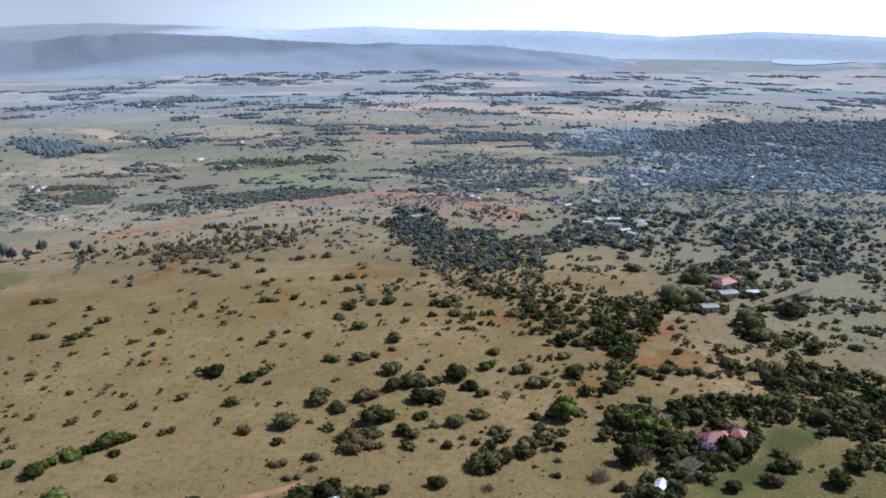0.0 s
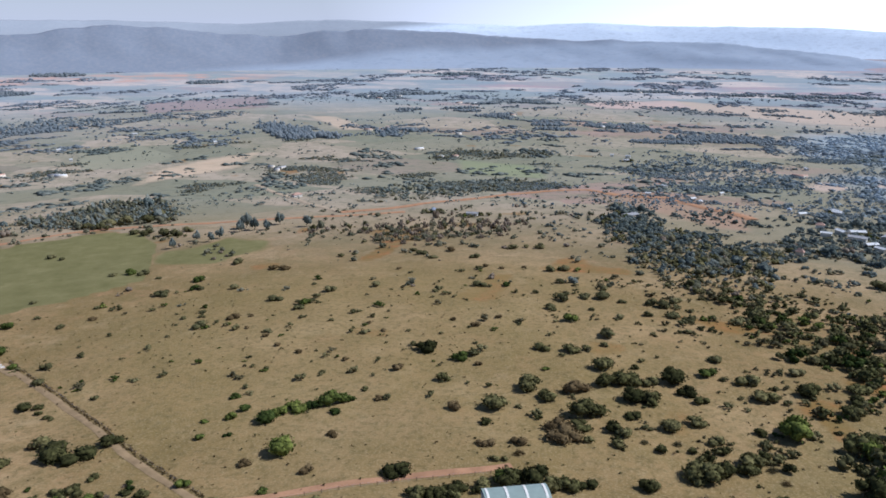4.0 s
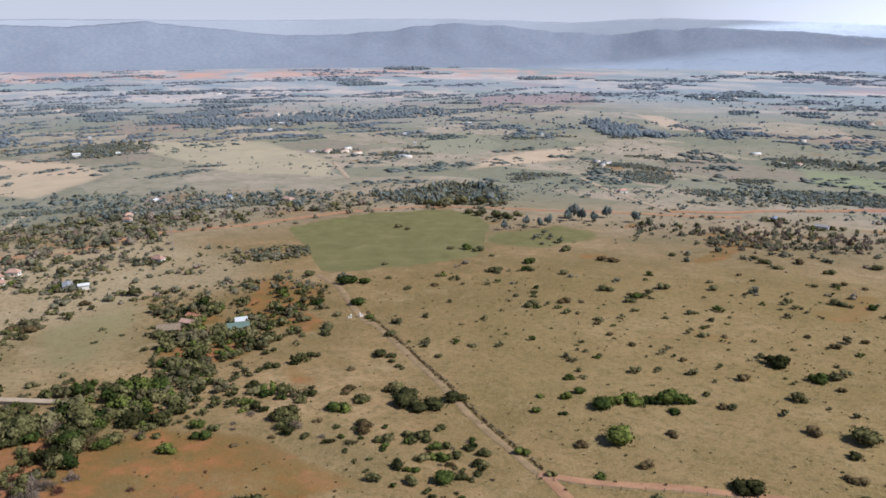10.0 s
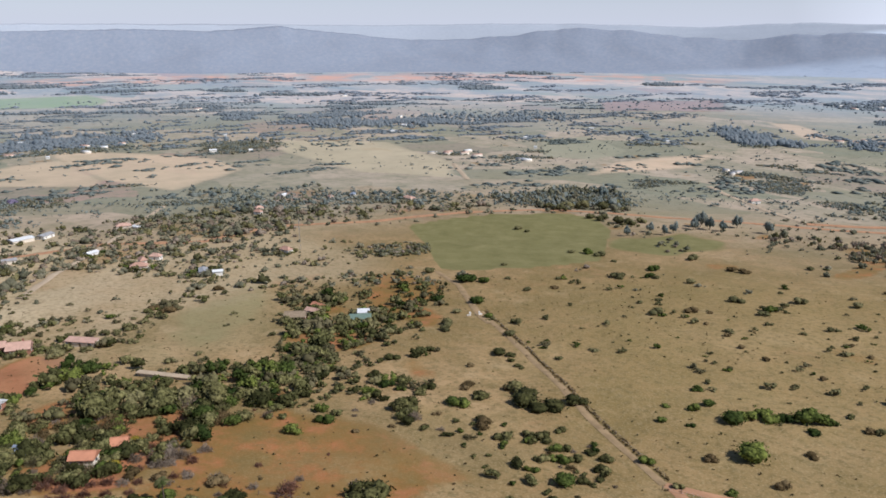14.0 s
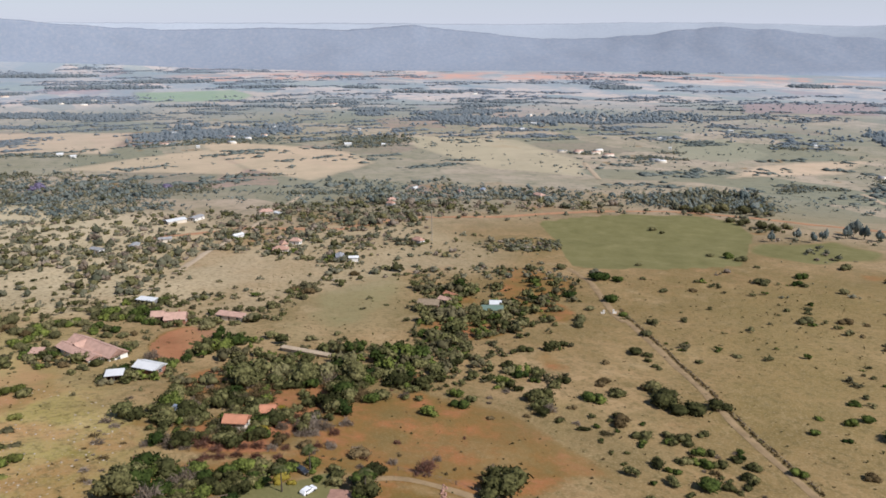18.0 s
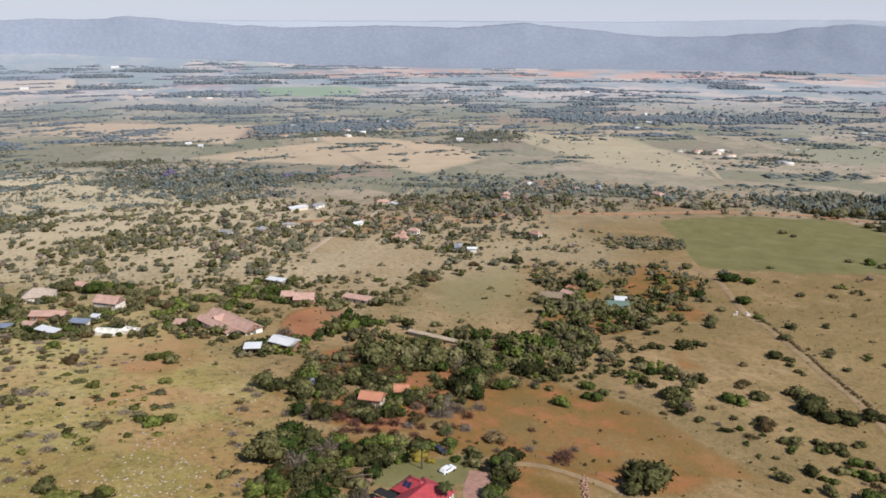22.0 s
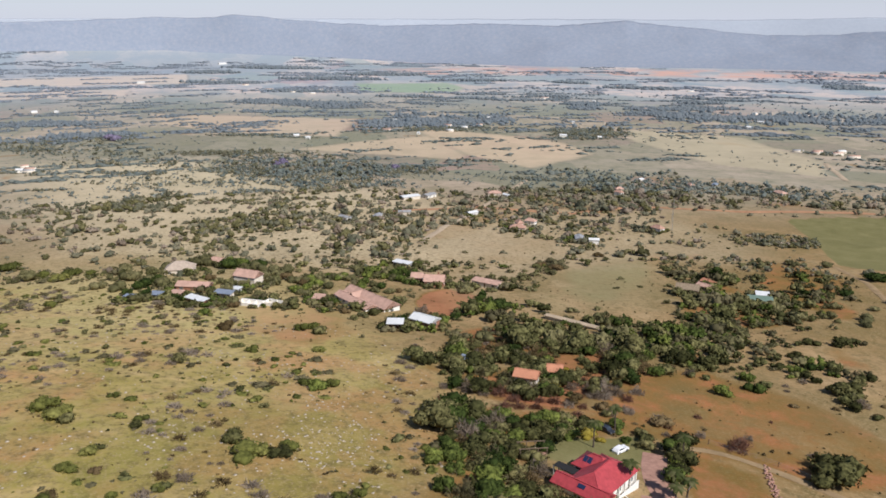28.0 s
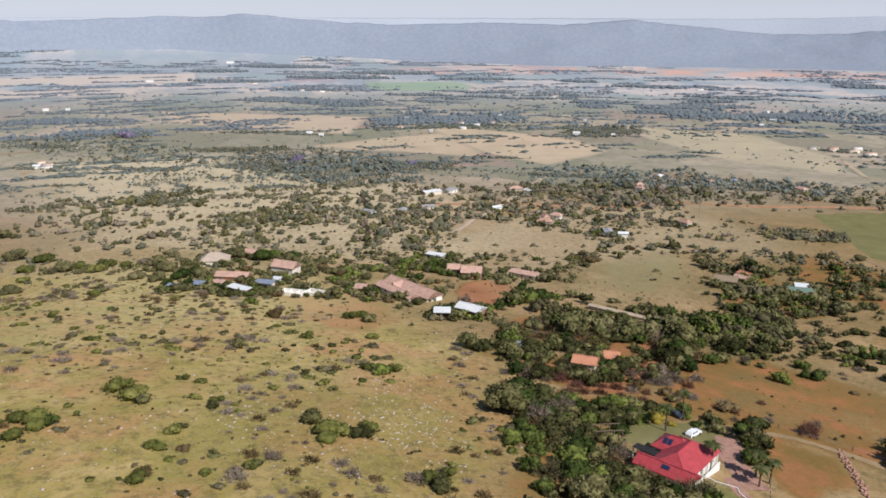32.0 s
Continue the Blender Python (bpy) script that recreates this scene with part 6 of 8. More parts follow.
house(-347.9, 20.3, 114.5, 6, 5.6, 3.0, 2.4, "gable", M_PINKROOF, M_WHITE, "cross gable range of the white farmhouse with tile roof", windows=False, scale=1.0, clear=0.6)
house(-303, 25, 70, 7, 5, 2.7, 0.5, "lean", M_WHITEROOF, M_BRICK, "brick garage with white sheet roof", open_front=True, name="garage", category="garage")
house(-307, 37.5, 36, 12.5, 8, 2.8, 1.4, "gable", M_WHITEROOF, M_BRICK, "brick barn with pale sheet roof", name="barn", category="barn")
house(-380, 64, 65, 12, 9, 3.0, 2.4, "gable", M_PINKROOF, M_BRICK, "brick house with pink tile gable roof", chimney=True)
house(-389, 58, 65, 7, 6, 3.0, 2.0, "gable", M_PINKROOF, M_BRICK, "brick house wing with pink tile roof")
house(-429, 61, 40, 13, 5, 2.6, 0.4, "lean", M_WHITEROOF, M_GREYROOF, "long open shed with white sheet roof", open_front=True, name="shed", category="shed")
house(-371, 87, 40, 18, 5, 2.6, 0.6, "lean", M_PINKROOF, M_WALL, "low pinkish roofed outbuilding", name="outbuilding", category="outbuilding")
house(-441, -52, 80, 18, 12, 3.0, 3.4, "hip", M_PALETHATCH, M_WALL, "large house with pale hipped roof")
house(-399, -21, 50, 15, 9, 4.6, 2.4, "gable", M_PINKROOF, M_WALL, "two-level cream house with faded tile roof")
house(-391, -45, 65, 19, 8, 2.6, 1.4, "gable", M_PINKROOF, M_BRICK, "long low house with brownish tile roof")
house(-369, -33, 55, 10, 4, 2.6, 0.5, "lean", M_BLUEROOF, M_WALL, "carport with blue sheet roof", open_front=True, name="carport", category="carport")
house(-357, -44, 40, 13, 4, 2.6, 0.4, "lean", M_WHITEROOF, M_BRICK, "long shed with pale sheet roof", open_front=True, name="shed", category="shed")
house(-366, -70, 60, 5, 4, 2.3, 0.4, "lean", M_BLUEROOF, M_WALL, "little hut with blue sheet roof", name="hut", category="hut")
house(-371, -60, 60, 6, 4, 2.3, 0.4, "lean", M_BLUEROOF, M_WALL, "little hut with blue sheet roof", name="hut", category="hut")
house(-372, -52, 60, 6, 4, 2.4, 0.4, "lean", M_PINKROOF, M_BRICK, "little brick hut with rusty roof", name="hut", category="hut")


def pens(x, y, turn, L, W, cells, label, high=1.7):
    """White yard walls without a roof: four outer walls and the walls between the cells."""
    z = float(top(x, y))
    ob = tagged(new("pen"), label, "pen")
    ob.matrix_basis = pose(x, y, z, 0, 0, turn)
    a, b, t = L / 2, W / 2, 0.25
    for u0, u1, v0, v1 in ((-a, a, -b, -b + t), (-a, a, b - t, b), (-a, -a + t, -b + t, b - t), (a - t, a, -b + t, b - t)):
        part("wall", boxes("wall", M_WHITE, (u0, u1, v0, v1, -0.8, high)), ob)
    for k in range(1, cells):
        q = -a + k * L / cells
        part("wall", boxes("wall", M_WHITE, (q - t / 2, q + t / 2, -b + t, b - t, -0.8, high * 0.9)), ob)
    part("slab", boxes("slab", M_WALL, (-a + t, a - t, -b + t, b - t, -0.6, 0.12)), ob)
    CLEAR.append((x, y, max(L, W) * 0.55))


pens(-350.5, -23.5, 55, 10, 5, 3, "roofless white walled pens beside a bush")
pens(-348.5, -14.0, 45, 9, 4.5, 2, "roofless white walled pens on trodden earth")
pens(-396, -18.5, 50, 11, 5, 1, "white walled terrace before a cream house", 1.1)
house(-351.5, 4.5, 60, 5.5, 4.5, 2.5, 0.7, "lean", M_PINKROOF, M_BRICK, "little brick hut with faded pink roof", name="hut", category="hut")
house(-459, -33, 50, 9, 6, 2.8, 1.6, "gable", M_PINKROOF, M_WALL, "pink roofed cottage behind garden trees")
house(-377.5, -27.5, 55, 4, 4.2, 2.5, 0.3, "flat", M_WHITEROOF, M_WHITE, "white store at the end of a carport", name="store", category="store")
# farm under dark trees
house(-324, 207, 55, 7, 5, 3.0, 0.6, "lean", M_WHITEROOF, M_WHITE, "white shed among dark trees", name="shed", category="shed")
house(-317, 200, 55, 13, 9, 2.6, 0.3, "flat", M_NET, M_NET, "green shade-net house among trees", windows=False, name="shade_house", category="shade house")
house(-341, 178, 50, 13, 8, 2.9, 2.0, "gable", M_THATCH, M_BRICK, "brown roofed brick farmhouse among trees", clear=0.75)
house(-345, 190, 20, 7, 5, 2.7, 1.2, "gable", M_PINKROOF, M_WHITE, "white cottage with tiled roof among trees")
house(-352, 198, 10, 8, 5, 2.7, 1.2, "gable", M_ORANGEROOF, M_BRICK, "brick cottage with orange roof among trees", clear=0.75)


def barrel_shed():
    """The farm hall with a pale green barrel roof and white arches."""
    ob = tagged(new("farm_hall"), "farm hall with pale green barrel roof and white arches", "hall")
    z = float(top(-37, 186)) + 0.1
    ob.matrix_basis = pose(-37.5, 184.5, z, 0, 0, 24)
    part("wall", boxes("wall", M_WHITE, (-9, 9, -4.6, -4.4, -1.5, 2.6), (-9, 9, 4.4, 4.6, -1.5, 2.6), (-9, -8.8, -4.4, 4.4, -1.5, 2.6), (8.8, 9, -4.4, 4.4, -1.5, 2.6)), ob)
    part("roof", roof_mesh("barrel", 18, 9, 2.6, 2.4, 0.3, M_GREENROOF), ob)
    for k in range(4):
        m = part("arch", roof_mesh("barrel", 0.7, 9.2, 2.68, 2.46, 0.0, M_WHITE, "arch"), ob, "white roof arch")
        m.matrix_basis = pose(-8.2 + k * 5.47, 0, 0)
    for k in range(4):
        window(ob, -6.5 + k * 4.3, -4.6, 0.8, 1.6, 1.3, 0)
    for k in range(5):
        px = -13 + k * 0.9 if k < 2 else 9.6 + (k - 2) * 0.9
        part("pillar", boxes("pillar", M_WHITE, (px - 0.14, px + 0.14, -4.3, -4.0, -1.5, 1.9), (px - 0.22, px + 0.22, -4.4, -3.9, 1.9, 2.05)), ob)
    CLEAR.append((-37, 185, 12))


barrel_shed()


def patio(x, y, turn):
    """A brick paved seat with a low wall and a timber rail frame beside the villa's lawn."""
    ob = tagged(new("patio"), "brick paved patio with timber posts beside a lawn", "patio")
    ob.matrix_basis = pose(x, y, float(top(x, y)) + 0.15, 0, 0, turn)
    part("floor", boxes("floor", M_PAVE, (-3.2, 3.2, -1.7, 1.7, -1.0, 0.04)), ob)
    part("low_wall", boxes("low_wall", M_STONE, (-3.4, 3.4, 1.7, 1.95, -1.0, 0.5)), ob)
    for k in range(4):
        for sy in (-1.5, 1.5):
            part("post", boxes("post", M_TIMBER, (-3.0 + k * 2 - 0.08, -3.0 + k * 2 + 0.08, sy - 0.08, sy + 0.08, 0.04, 2.3)), ob)
    for sy in (-1.5, 1.5):
        part("beam", boxes("beam", M_TIMBER, (-3.3, 3.3, sy - 0.07, sy + 0.07, 2.3, 2.48)), ob)


patio(-187.3, 27.0, 78)
# sunward side
house(65, 199, 60, 5.5, 3.6, 2.4, 0.9, "gable", M_WHITEROOF, M_GREYROOF, "small shed with white gable roof under trees", windows=False, name="shed", category="shed")
house(92, 229, 10, 13, 8, 2.8, 2.2, "hip", M_ROSEROOF, M_WHITE, "pink roofed house under dark trees")
house(101, 232, 60, 7, 5, 2.8, 1.6, "hip", M_ROSEROOF, M_WHITE, "pink roofed cottage under dark trees")


def terrace(x, y, turn):
    """A walled stone terrace under an open timber frame."""
    ob = tagged(new("terrace"), "low walled stone terrace under an open timber frame", "terrace")
    ob.matrix_basis = pose(x, y, float(top(x, y)) + 0.2, 0, 0, turn)
    part("floor", boxes("floor", M_PAVE, (-3.2, 3.2, -2.6, 2.6, -1.2, 0.05)), ob)
    for d in ((-3.4, 3.4, -2.8, -2.6), (-3.4, 3.4, 2.6, 2.8), (-3.4, -3.2, -2.6, 2.6)):
        part("parapet", boxes("parapet", M_STONE, (*d, -1.2, 0.85)), ob)
    for px in (-3.0, 0.0, 3.0):
        for py in (-2.4, 2.4):
            part("post", boxes("post", M_TIMBER, (px - 0.09, px + 0.09, py - 0.09, py + 0.09, 0.05, 2.5)), ob)
    for py in (-2.4, 2.4):
        part("beam", boxes("beam", M_TIMBER, (-3.3, 3.3, py - 0.08, py + 0.08, 2.5, 2.72)), ob)
    for k in range(7):
        part("rafter", boxes("rafter", M_WALL, (-3.0 + k - 0.05, -3.0 + k + 0.05, -2.9, 2.9, 2.72, 2.86)), ob)
    CLEAR.append((x, y, 3.2))


terrace(78, 211, 40)
house(167, 428, 30, 17, 10, 3.0, 2.4, "hip", M_ROSEROOF, M_WALL, "house with red-pink roof among trees")
house(161, 407, 10, 13, 8, 2.8, 0.9, "gable", M_GREYROOF, M_WALL, "grey sheet roofed outbuilding", name="outbuilding", category="outbuilding")
house(175, 408, 10, 9, 6, 2.8, 0.9, "gable", M_WHITEROOF, M_WALL, "white sheet roofed outbuilding", name="outbuilding", category="outbuilding")
house(141, 379, 5, 11, 7, 2.8, 0.7, "gable", M_GREYROOF, M_WALL, "barn with grey sheet roof", name="barn", category="barn")
house(189, 402, 34, 59, 4, 2.2, 0.5, "lean", M_THATCH, M_WHITE, "long low white walled poultry shed with dark roof", windows=False, name="poultry_shed", category="shed", scale=1.0, clear=0.2)

# ---- houses of the valley, from the nearer plots to the far farms ----
PLOTS = [(-169, 674, 16, "g"), (-27, 694, 22, "g"), (-212, 689, 12, "b"), (159, 771, 14, "w"), (152, 661, 18, "w"), (170, 642, 20, "g"), (326, 1143, 10, "w"), (-53, 1208, 14, "w"),
         (-498, 265, 13, "o"), (-521, 168, 16, "o"), (-597, 162, 13, "w"), (-476, 192, 14, "g"), (-677, 340, 12, "o"), (-693, 219, 18, "p"), (-767, 420, 12, "w"), (-718, 450, 12, "p"),
         (-606, 63, 14, "g"), (-615, 112, 14, "g"), (-704, 159, 20, "g"), (-539, 177, 12, "o"), (-546, 189, 12, "p"), (-697, 352, 12, "p"), (-716, 478, 14, "b"), (-649, 504, 20, "p"),
         (423, 1030, 12, "w"), (513, 1307, 12, "w"), (600, 1450, 10, "w"), (380, 856, 16, "o"), (-395, 767, 16, "p"), (-701, 140, 26, "w"), (-605, 88, 14, "g"), (-679, 225, 10, "w"), (-466, 197, 9, "w")]
FARMS = [(-1369, 1082, 26, "w"), (-1279, 979, 18, "w"), (-1256, 571, 26, "w"), (-1461, 696, 10, "w"), (-1119, -255, 18, "w"), (-1214, 619, 14, "w"), (-1406, 128, 22, "w"), (-1367, 143, 18, "w"),
         (-3157, -220, 60, "w"), (-4300, 120, 90, "w"), (-2117, -407, 30, "w"), (-2096, -355, 20, "w"), (-1616, 361, 16, "w"), (-1368, 340, 12, "w"), (-1613, 570, 12, "w"), (-1023, 1103, 14, "w"),
         (-1045, 1340, 20, "w"), (-1943, 1007, 16, "w"), (-805, 1255, 12, "w"), (-79, 1267, 10, "w"), (-909, 1003, 10, "w"), (-53, 1255, 16, "w"), (-3068, 3110, 60, "w"), (-2990, 3190, 40, "w")]
VILLAGE = [(160, 779, 16, "w"), (146, 632, 20, "g"), (149, 605, 14, "w"), (168, 623, 22, "g"), (140, 659, 14, "w"), (126, 644, 12, "w"), (125, 749, 12, "w"), (118, 774, 10, "b"), (152, 590, 12, "w"), (129, 685, 10, "p"), (32, 828, 9, "w"), (39, 809, 9, "w"), (18, 849, 9, "g")]
VILLAGE += [(-14, 853, 9, "w"), (64, 884, 9, "w"), (73, 796, 9, "p"), (4, 934, 10, "w"), (251, 934, 14, "w"), (257, 985, 10, "g"), (204, 1208, 12, "w"), (539, 1324, 16, "w"), (495, 1178, 16, "w"), (583, 1245, 14, "w"), (520, 1504, 16, "w"), (93, 556, 8, "p")]
PLOTS += VILLAGE
ROOFS = {"w": (M_WHITEROOF, "white sheet roof"), "g": (M_GREYROOF, "grey sheet roof"), "b": (M_BLUEROOF, "dark sheet roof"), "o": (M_BROWNROOF, "faded orange-brown tile roof"), "p": (M_PINKROOF, "faded tile roof")}
garden = []
for n, (x, y, L, k) in enumerate(PLOTS):
    L *= 0.85
    for _ in range(9 if n < 33 else 4):          # trees close round the house
        a, d = _rng.uniform(0, 6.283), L * _rng.uniform(0.55, 1.25) + 2
        g = _rng.uniform(1.6, 3.8)
        garden.append((x + d * math.cos(a), y + d * math.sin(a), g, g * _rng.uniform(0.8, 1.2)))
    house(x, y, (n * 47) % 180, L, L * 0.55, 2.9, 2.0 if k in "op" else 0.9, "hip" if k in "op" else "gable", ROOFS[k][0], M_WALL if n % 2 else M_WHITE, "plot house with " + ROOFS[k][1] + " among bushes", windows=n < 24)
for n, (x, y, L, k) in enumerate(FARMS):
    az = math.degrees(math.atan2(-(x - CX), y - CY))
    house(x, y, az + (n * 31) % 40 - 20, L, L * 0.4, 3.0 + L * 0.02, 1.2 + L * 0.02, "gable", ROOFS[k][0], M_WHITE, "long white farm shed on the valley floor", name="farm_shed", category="shed", windows=False, scale=0.46)

# ---- thickets and scattered trees ----
CLEAR += [(-187, 27, 3.0)] + [(-298 + k * 4.1, 99 + k * 2.9, 3.8) for k in range(-4, 5)] + [(-294.5 + k * 4.1, 96 + k * 2.9, 2.0) for k in range(-3, 4, 2)]       # along the cold frame
NEARISH = 430
rng = np.random.default_rng(11)
near_rows, near_pick, mid_rows, mid_pick = [], [], [], []


OPEN = (RED_YARD, CROP_SAND_C, CROP_SAND_D, YARD_OPEN, OPEN_A, OPEN_B, GREEN_RIGHT, LAWN)


def crowd(x, y, rad, q, share=0.35):
    """Adds smaller neighbours that lean against a share of the plants."""
    pick = q.uniform(0, 1, len(x)) < share
    a, d = q.uniform(0, 6.283, len(x)), rad * q.uniform(0.7, 1.25, len(x))
    small = rad * q.uniform(0.4, 0.8, len(x))
    bx, by = x + d * np.cos(a), y + d * np.sin(a)
    pick &= free(bx, by)
    return np.concatenate([x, bx[pick]]), np.concatenate([y, by[pick]]), np.concatenate([rad, small[pick]])


def thicket(poly, gap, seed, r=(1.6, 3.4), tall=1.0, mix=(0.6, 0.25, 0.15), cut=0.33, thorn=0.5, rag=4.0, clear=True):
    """Fill an outline with trees: dark olive, fresh green and dry ones in the given shares."""
    x, y, rim = fill(poly, gap, seed, rag)
    q = np.random.default_rng(seed + 1)
    keep = free(x, y) & (vnoise(x, y, gap * 4, seed) * 0.6 + vnoise(x, y, gap * 1.6, seed + 9) * 0.25 + vnoise(x, y, gap * 13, seed + 5) * 0.15 + 0.12 - 0.5 * (1 - rim) > cut)
    for pl in OPEN if clear else ():
        keep &= inside(pl, x, y, 4) < 0.4 + 0.3 * vnoise(x, y, 20, 44)
    x, y = x[keep], y[keep]
    x, y = x + q.normal(size=len(x)) * gap * 0.32, y + q.normal(size=len(x)) * gap * 0.32
    rad = (r[0] + (r[1] * 1.15 - r[0]) * q.uniform(0, 1, len(x)) ** 1.8) * (0.72 + 0.56 * vnoise(x, y, 30, seed + 2))
    x, y, rad = crowd(x, y, rad, q)
    h = rad * q.uniform(0.85, 1.25, len(x)) * tall
    kind = np.searchsorted(np.cumsum(mix), q.uniform(0, sum(mix) * 0.999, len(x)))
    kind[(kind == 0) & (q.uniform(0, 1, len(x)) < thorn)] = 3
    d = np.hypot(x - CX, y - CY)
    for a, b, c, e, m, dd in zip(x, y, rad, h, kind, d):
        (near_rows if dd < NEARISH else mid_rows).append((a, b, c, e))
        (near_pick if dd < NEARISH else mid_pick).append(m)


thicket(THICKET_A, 5.8, 1, (1.6, 5.0), 1.0, (0.6, 0.16, 0.24), 0.5, 0.6, rag=2.0)
thicket(THICKET_B, 5.2, 2, (1.8, 4.6), 1.05, (0.55, 0.35, 0.1), rag=1.4)
thicket(THICKET_C, 5.4, 3, (1.8, 5.0), 1.0, (0.62, 0.26, 0.12), 0.33, rag=2.0)
thicket(THICKET_D, 5.6, 4, (2.4, 5.6), 1.05, (0.68, 0.2, 0.12), 0.33, rag=2.0)
thicket(THICKET_E, 5.4, 5, (1.6, 4.8), 1.1, (0.68, 0.1, 0.22), 0.57, 0.75, rag=2.0)
thicket(THICKET_F, 4.3, 6, (1.4, 4.2), 1.15, (0.45, 0.3, 0.25), 0.42, rag=2.0)
thicket(THICKET_G, 6.2, 7, (1.6, 5.0), 1.0, (0.58, 0.18, 0.24), 0.48, 0.6, rag=1.4)
thicket(THICKET_M, 5.8, 8, (1.8, 4.8), 1.0, (0.62, 0.18, 0.2), 0.5, 0.8, rag=1.4)
thicket(BRUSH_EDGE, 6.2, 19, (1.3, 4.2), 1.0, (0.55, 0.2, 0.25), 0.42, 0.7, rag=1.5)
thicket(THICKET_D2, 8.0, 12, (2.0, 4.8), 1.0, (0.7, 0.12, 0.18), 0.52, 0.3)
thicket(THICKET_D3, 8.0, 13, (1.8, 4.2), 1.0, (0.7, 0.12, 0.18), 0.4, 0.3)
thicket(SHRUB_SLOPE, 6.5, 9, (1.0, 2.2), 0.9, (0.55, 0.25, 0.2))
thicket(BUSH_MID, 10.5, 14, (1.2, 5.4), 0.9, (0.62, 0.13, 0.25), 0.56, 0.8)
thicket(THICKET_AA, 5.8, 15, (2.0, 5.0), 1.0, (0.7, 0.2, 0.1), 0.42, 0.6, rag=2.0)
thicket(GUM_BELT, 9.5, 16, (1.2, 3.6), 1.5, (0.3, 0.05, 0.65), 0.55, 0.5)
thicket(CROP_SAND_D, 8.0, 17, (0.7, 1.9), 0.95, (0.6, 0.1, 0.3), 0.5, 0.6, clear=False)
thicket(CROP_SAND_C, 10.0, 18, (0.7, 1.8), 0.95, (0.6, 0.1, 0.3), 0.54, 0.6, clear=False)
thicket(RED_VILLAGE, 9.0, 45, (1.4, 4.6), 1.0, (0.65, 0.15, 0.2), 0.45, 0.6)
thicket(SHRUB_WEST, 10.0, 10, (1.3, 4.0), 0.9, (0.55, 0.1, 0.35), 0.45, 0.8)
for n, (pl, gap, mixx) in enumerate(((THICKET_I, 11, (0.5, 0.12, 0.38)), (THICKET_K, 9, (0.75, 0.15, 0.1)), (THICKET_J, 8, (0.92, 0.08, 0.0)), (THICKET_H, 8.2, (0.6, 0.1, 0.3)),
                                     (THICKET_L, 13, (0.7, 0.1, 0.2)), (THICKET_N, 11.5, (0.45, 0.08, 0.47)), (THICKET_O, 5.5, (0.9, 0.1, 0.0)), (THICKET_S, 9.5, (0.8, 0.1, 0.1)),
                                     (THICKET_T, 9.5, (0.85, 0.05, 0.1)), (THICKET_V, 7, (0.95, 0.05, 0.0)), (THICKET_R, 9, (0.9, 0.1, 0)), (THICKET_W, 9, (0.75, 0.2, 0.05)),
                                     (THICKET_X, 9, (0.9, 0.1, 0)), (THICKET_Y, 14, (0.95, 0.05, 0)), (THICKET_Z, 13, (0.9, 0.1, 0)), (THICKET_P, 5.5, (1, 0, 0)), (THICKET_Q, 11, (1, 0, 0)), (BUSHLAND, 10.0, (0.85, 0.05, 0.1)))):
    start = len(mid_pick)
    thicket(pl, gap * 0.95, 20 + n, (2.0, 6.6), 1.25 if pl in (THICKET_O, THICKET_P) else 1.0, mixx, 0.46 if pl is BUSHLAND else 0.54 if pl is THICKET_H else 0.43, 0.5, 5.0 if pl is BUSHLAND else 3.0)
    if pl is THICKET_H:         # grey-green gums stand in this wood
        mid_pick[start:] = [6 if _rng.random() < 0.8 else k for k in mid_pick[start:]]


def loose(count, r0, r1, size, seed, bare=(), patch=120, cut=0.45, a0=-38, a1=110):
    """Single trees strewn between two distances, in loose groups."""
    q = np.random.default_rng(seed)
    az = q.uniform(a0, a1, count * 4)
    r = np.sqrt(q.uniform(r0 * r0, r1 * r1, count * 4))
    x, y = polar(az, r)
    if patch:
        ok = (vnoise(x, y, patch, seed) * 0.6 + vnoise(x, y, patch / 3, seed + 1) * 0.4 > cut) & free(x, y)
    else:       # belts that run across the valley
        ok = vnoise(az * 0.35, np.log(r) * 40, 1.6, seed) * 0.6 + vnoise(az * 0.9, np.log(r) * 60, 1.0, seed + 1) * 0.4 > cut
    for pl in bare:
        ok &= inside(pl, x, y, 0.5) < 0.5
    if size[1] > 1:
        for pl in (OPEN_A, OPEN_B):
            ok &= (inside(pl, x, y, 3) < 0.5) | (q.uniform(0, 1, len(x)) < 0.12)
    x, y = x[ok][:count], y[ok][:count]
    rad = size[0] + (size[1] * 1.25 - size[0]) * q.uniform(0, 1, len(x)) ** 1.9
    x, y, rad = crowd(x, y, rad, q, 0.45)
    return np.stack([x, y, rad, rad * q.uniform(0.8, 1.15, len(x))], -1)


FIELD_OPEN = (GREEN_FIELD, PALE_FIELD, RED_PLOT, HILLSIDE)
more = loose(420, 260, 470, (0.8, 2.6), 61, (*FIELD_OPEN, LAWN), 60, 0.5)
for a in more:
    near_rows.append(tuple(a))
    near_pick.append(int(_rng.random() * 2.99) if _rng.random() < 0.5 else 0)
more = np.vstack([loose(2500, 430, 900, (0.9, 4.2), 62, (GREEN_FIELD, PALE_FIELD), 70, 0.48), loose(1700, 820, 1500, (1.3, 4.6), 66, (PALE_FIELD,), 130, 0.46), loose(2400, 1480, 2700, (1.8, 4.6), 70, (), 220, 0.46), loose(800, 400, 800, (0.9, 4.4), 67, (GREEN_FIELD, PALE_FIELD, WEST_LAWN), 50, 0.45, 58, 108)])
for a in more:
    mid_rows.append(tuple(a))
    mid_pick.append(2 if _rng.random() < 0.2 else 0)
for a in garden:
    mid_rows.append(a)
    mid_pick.append(0)
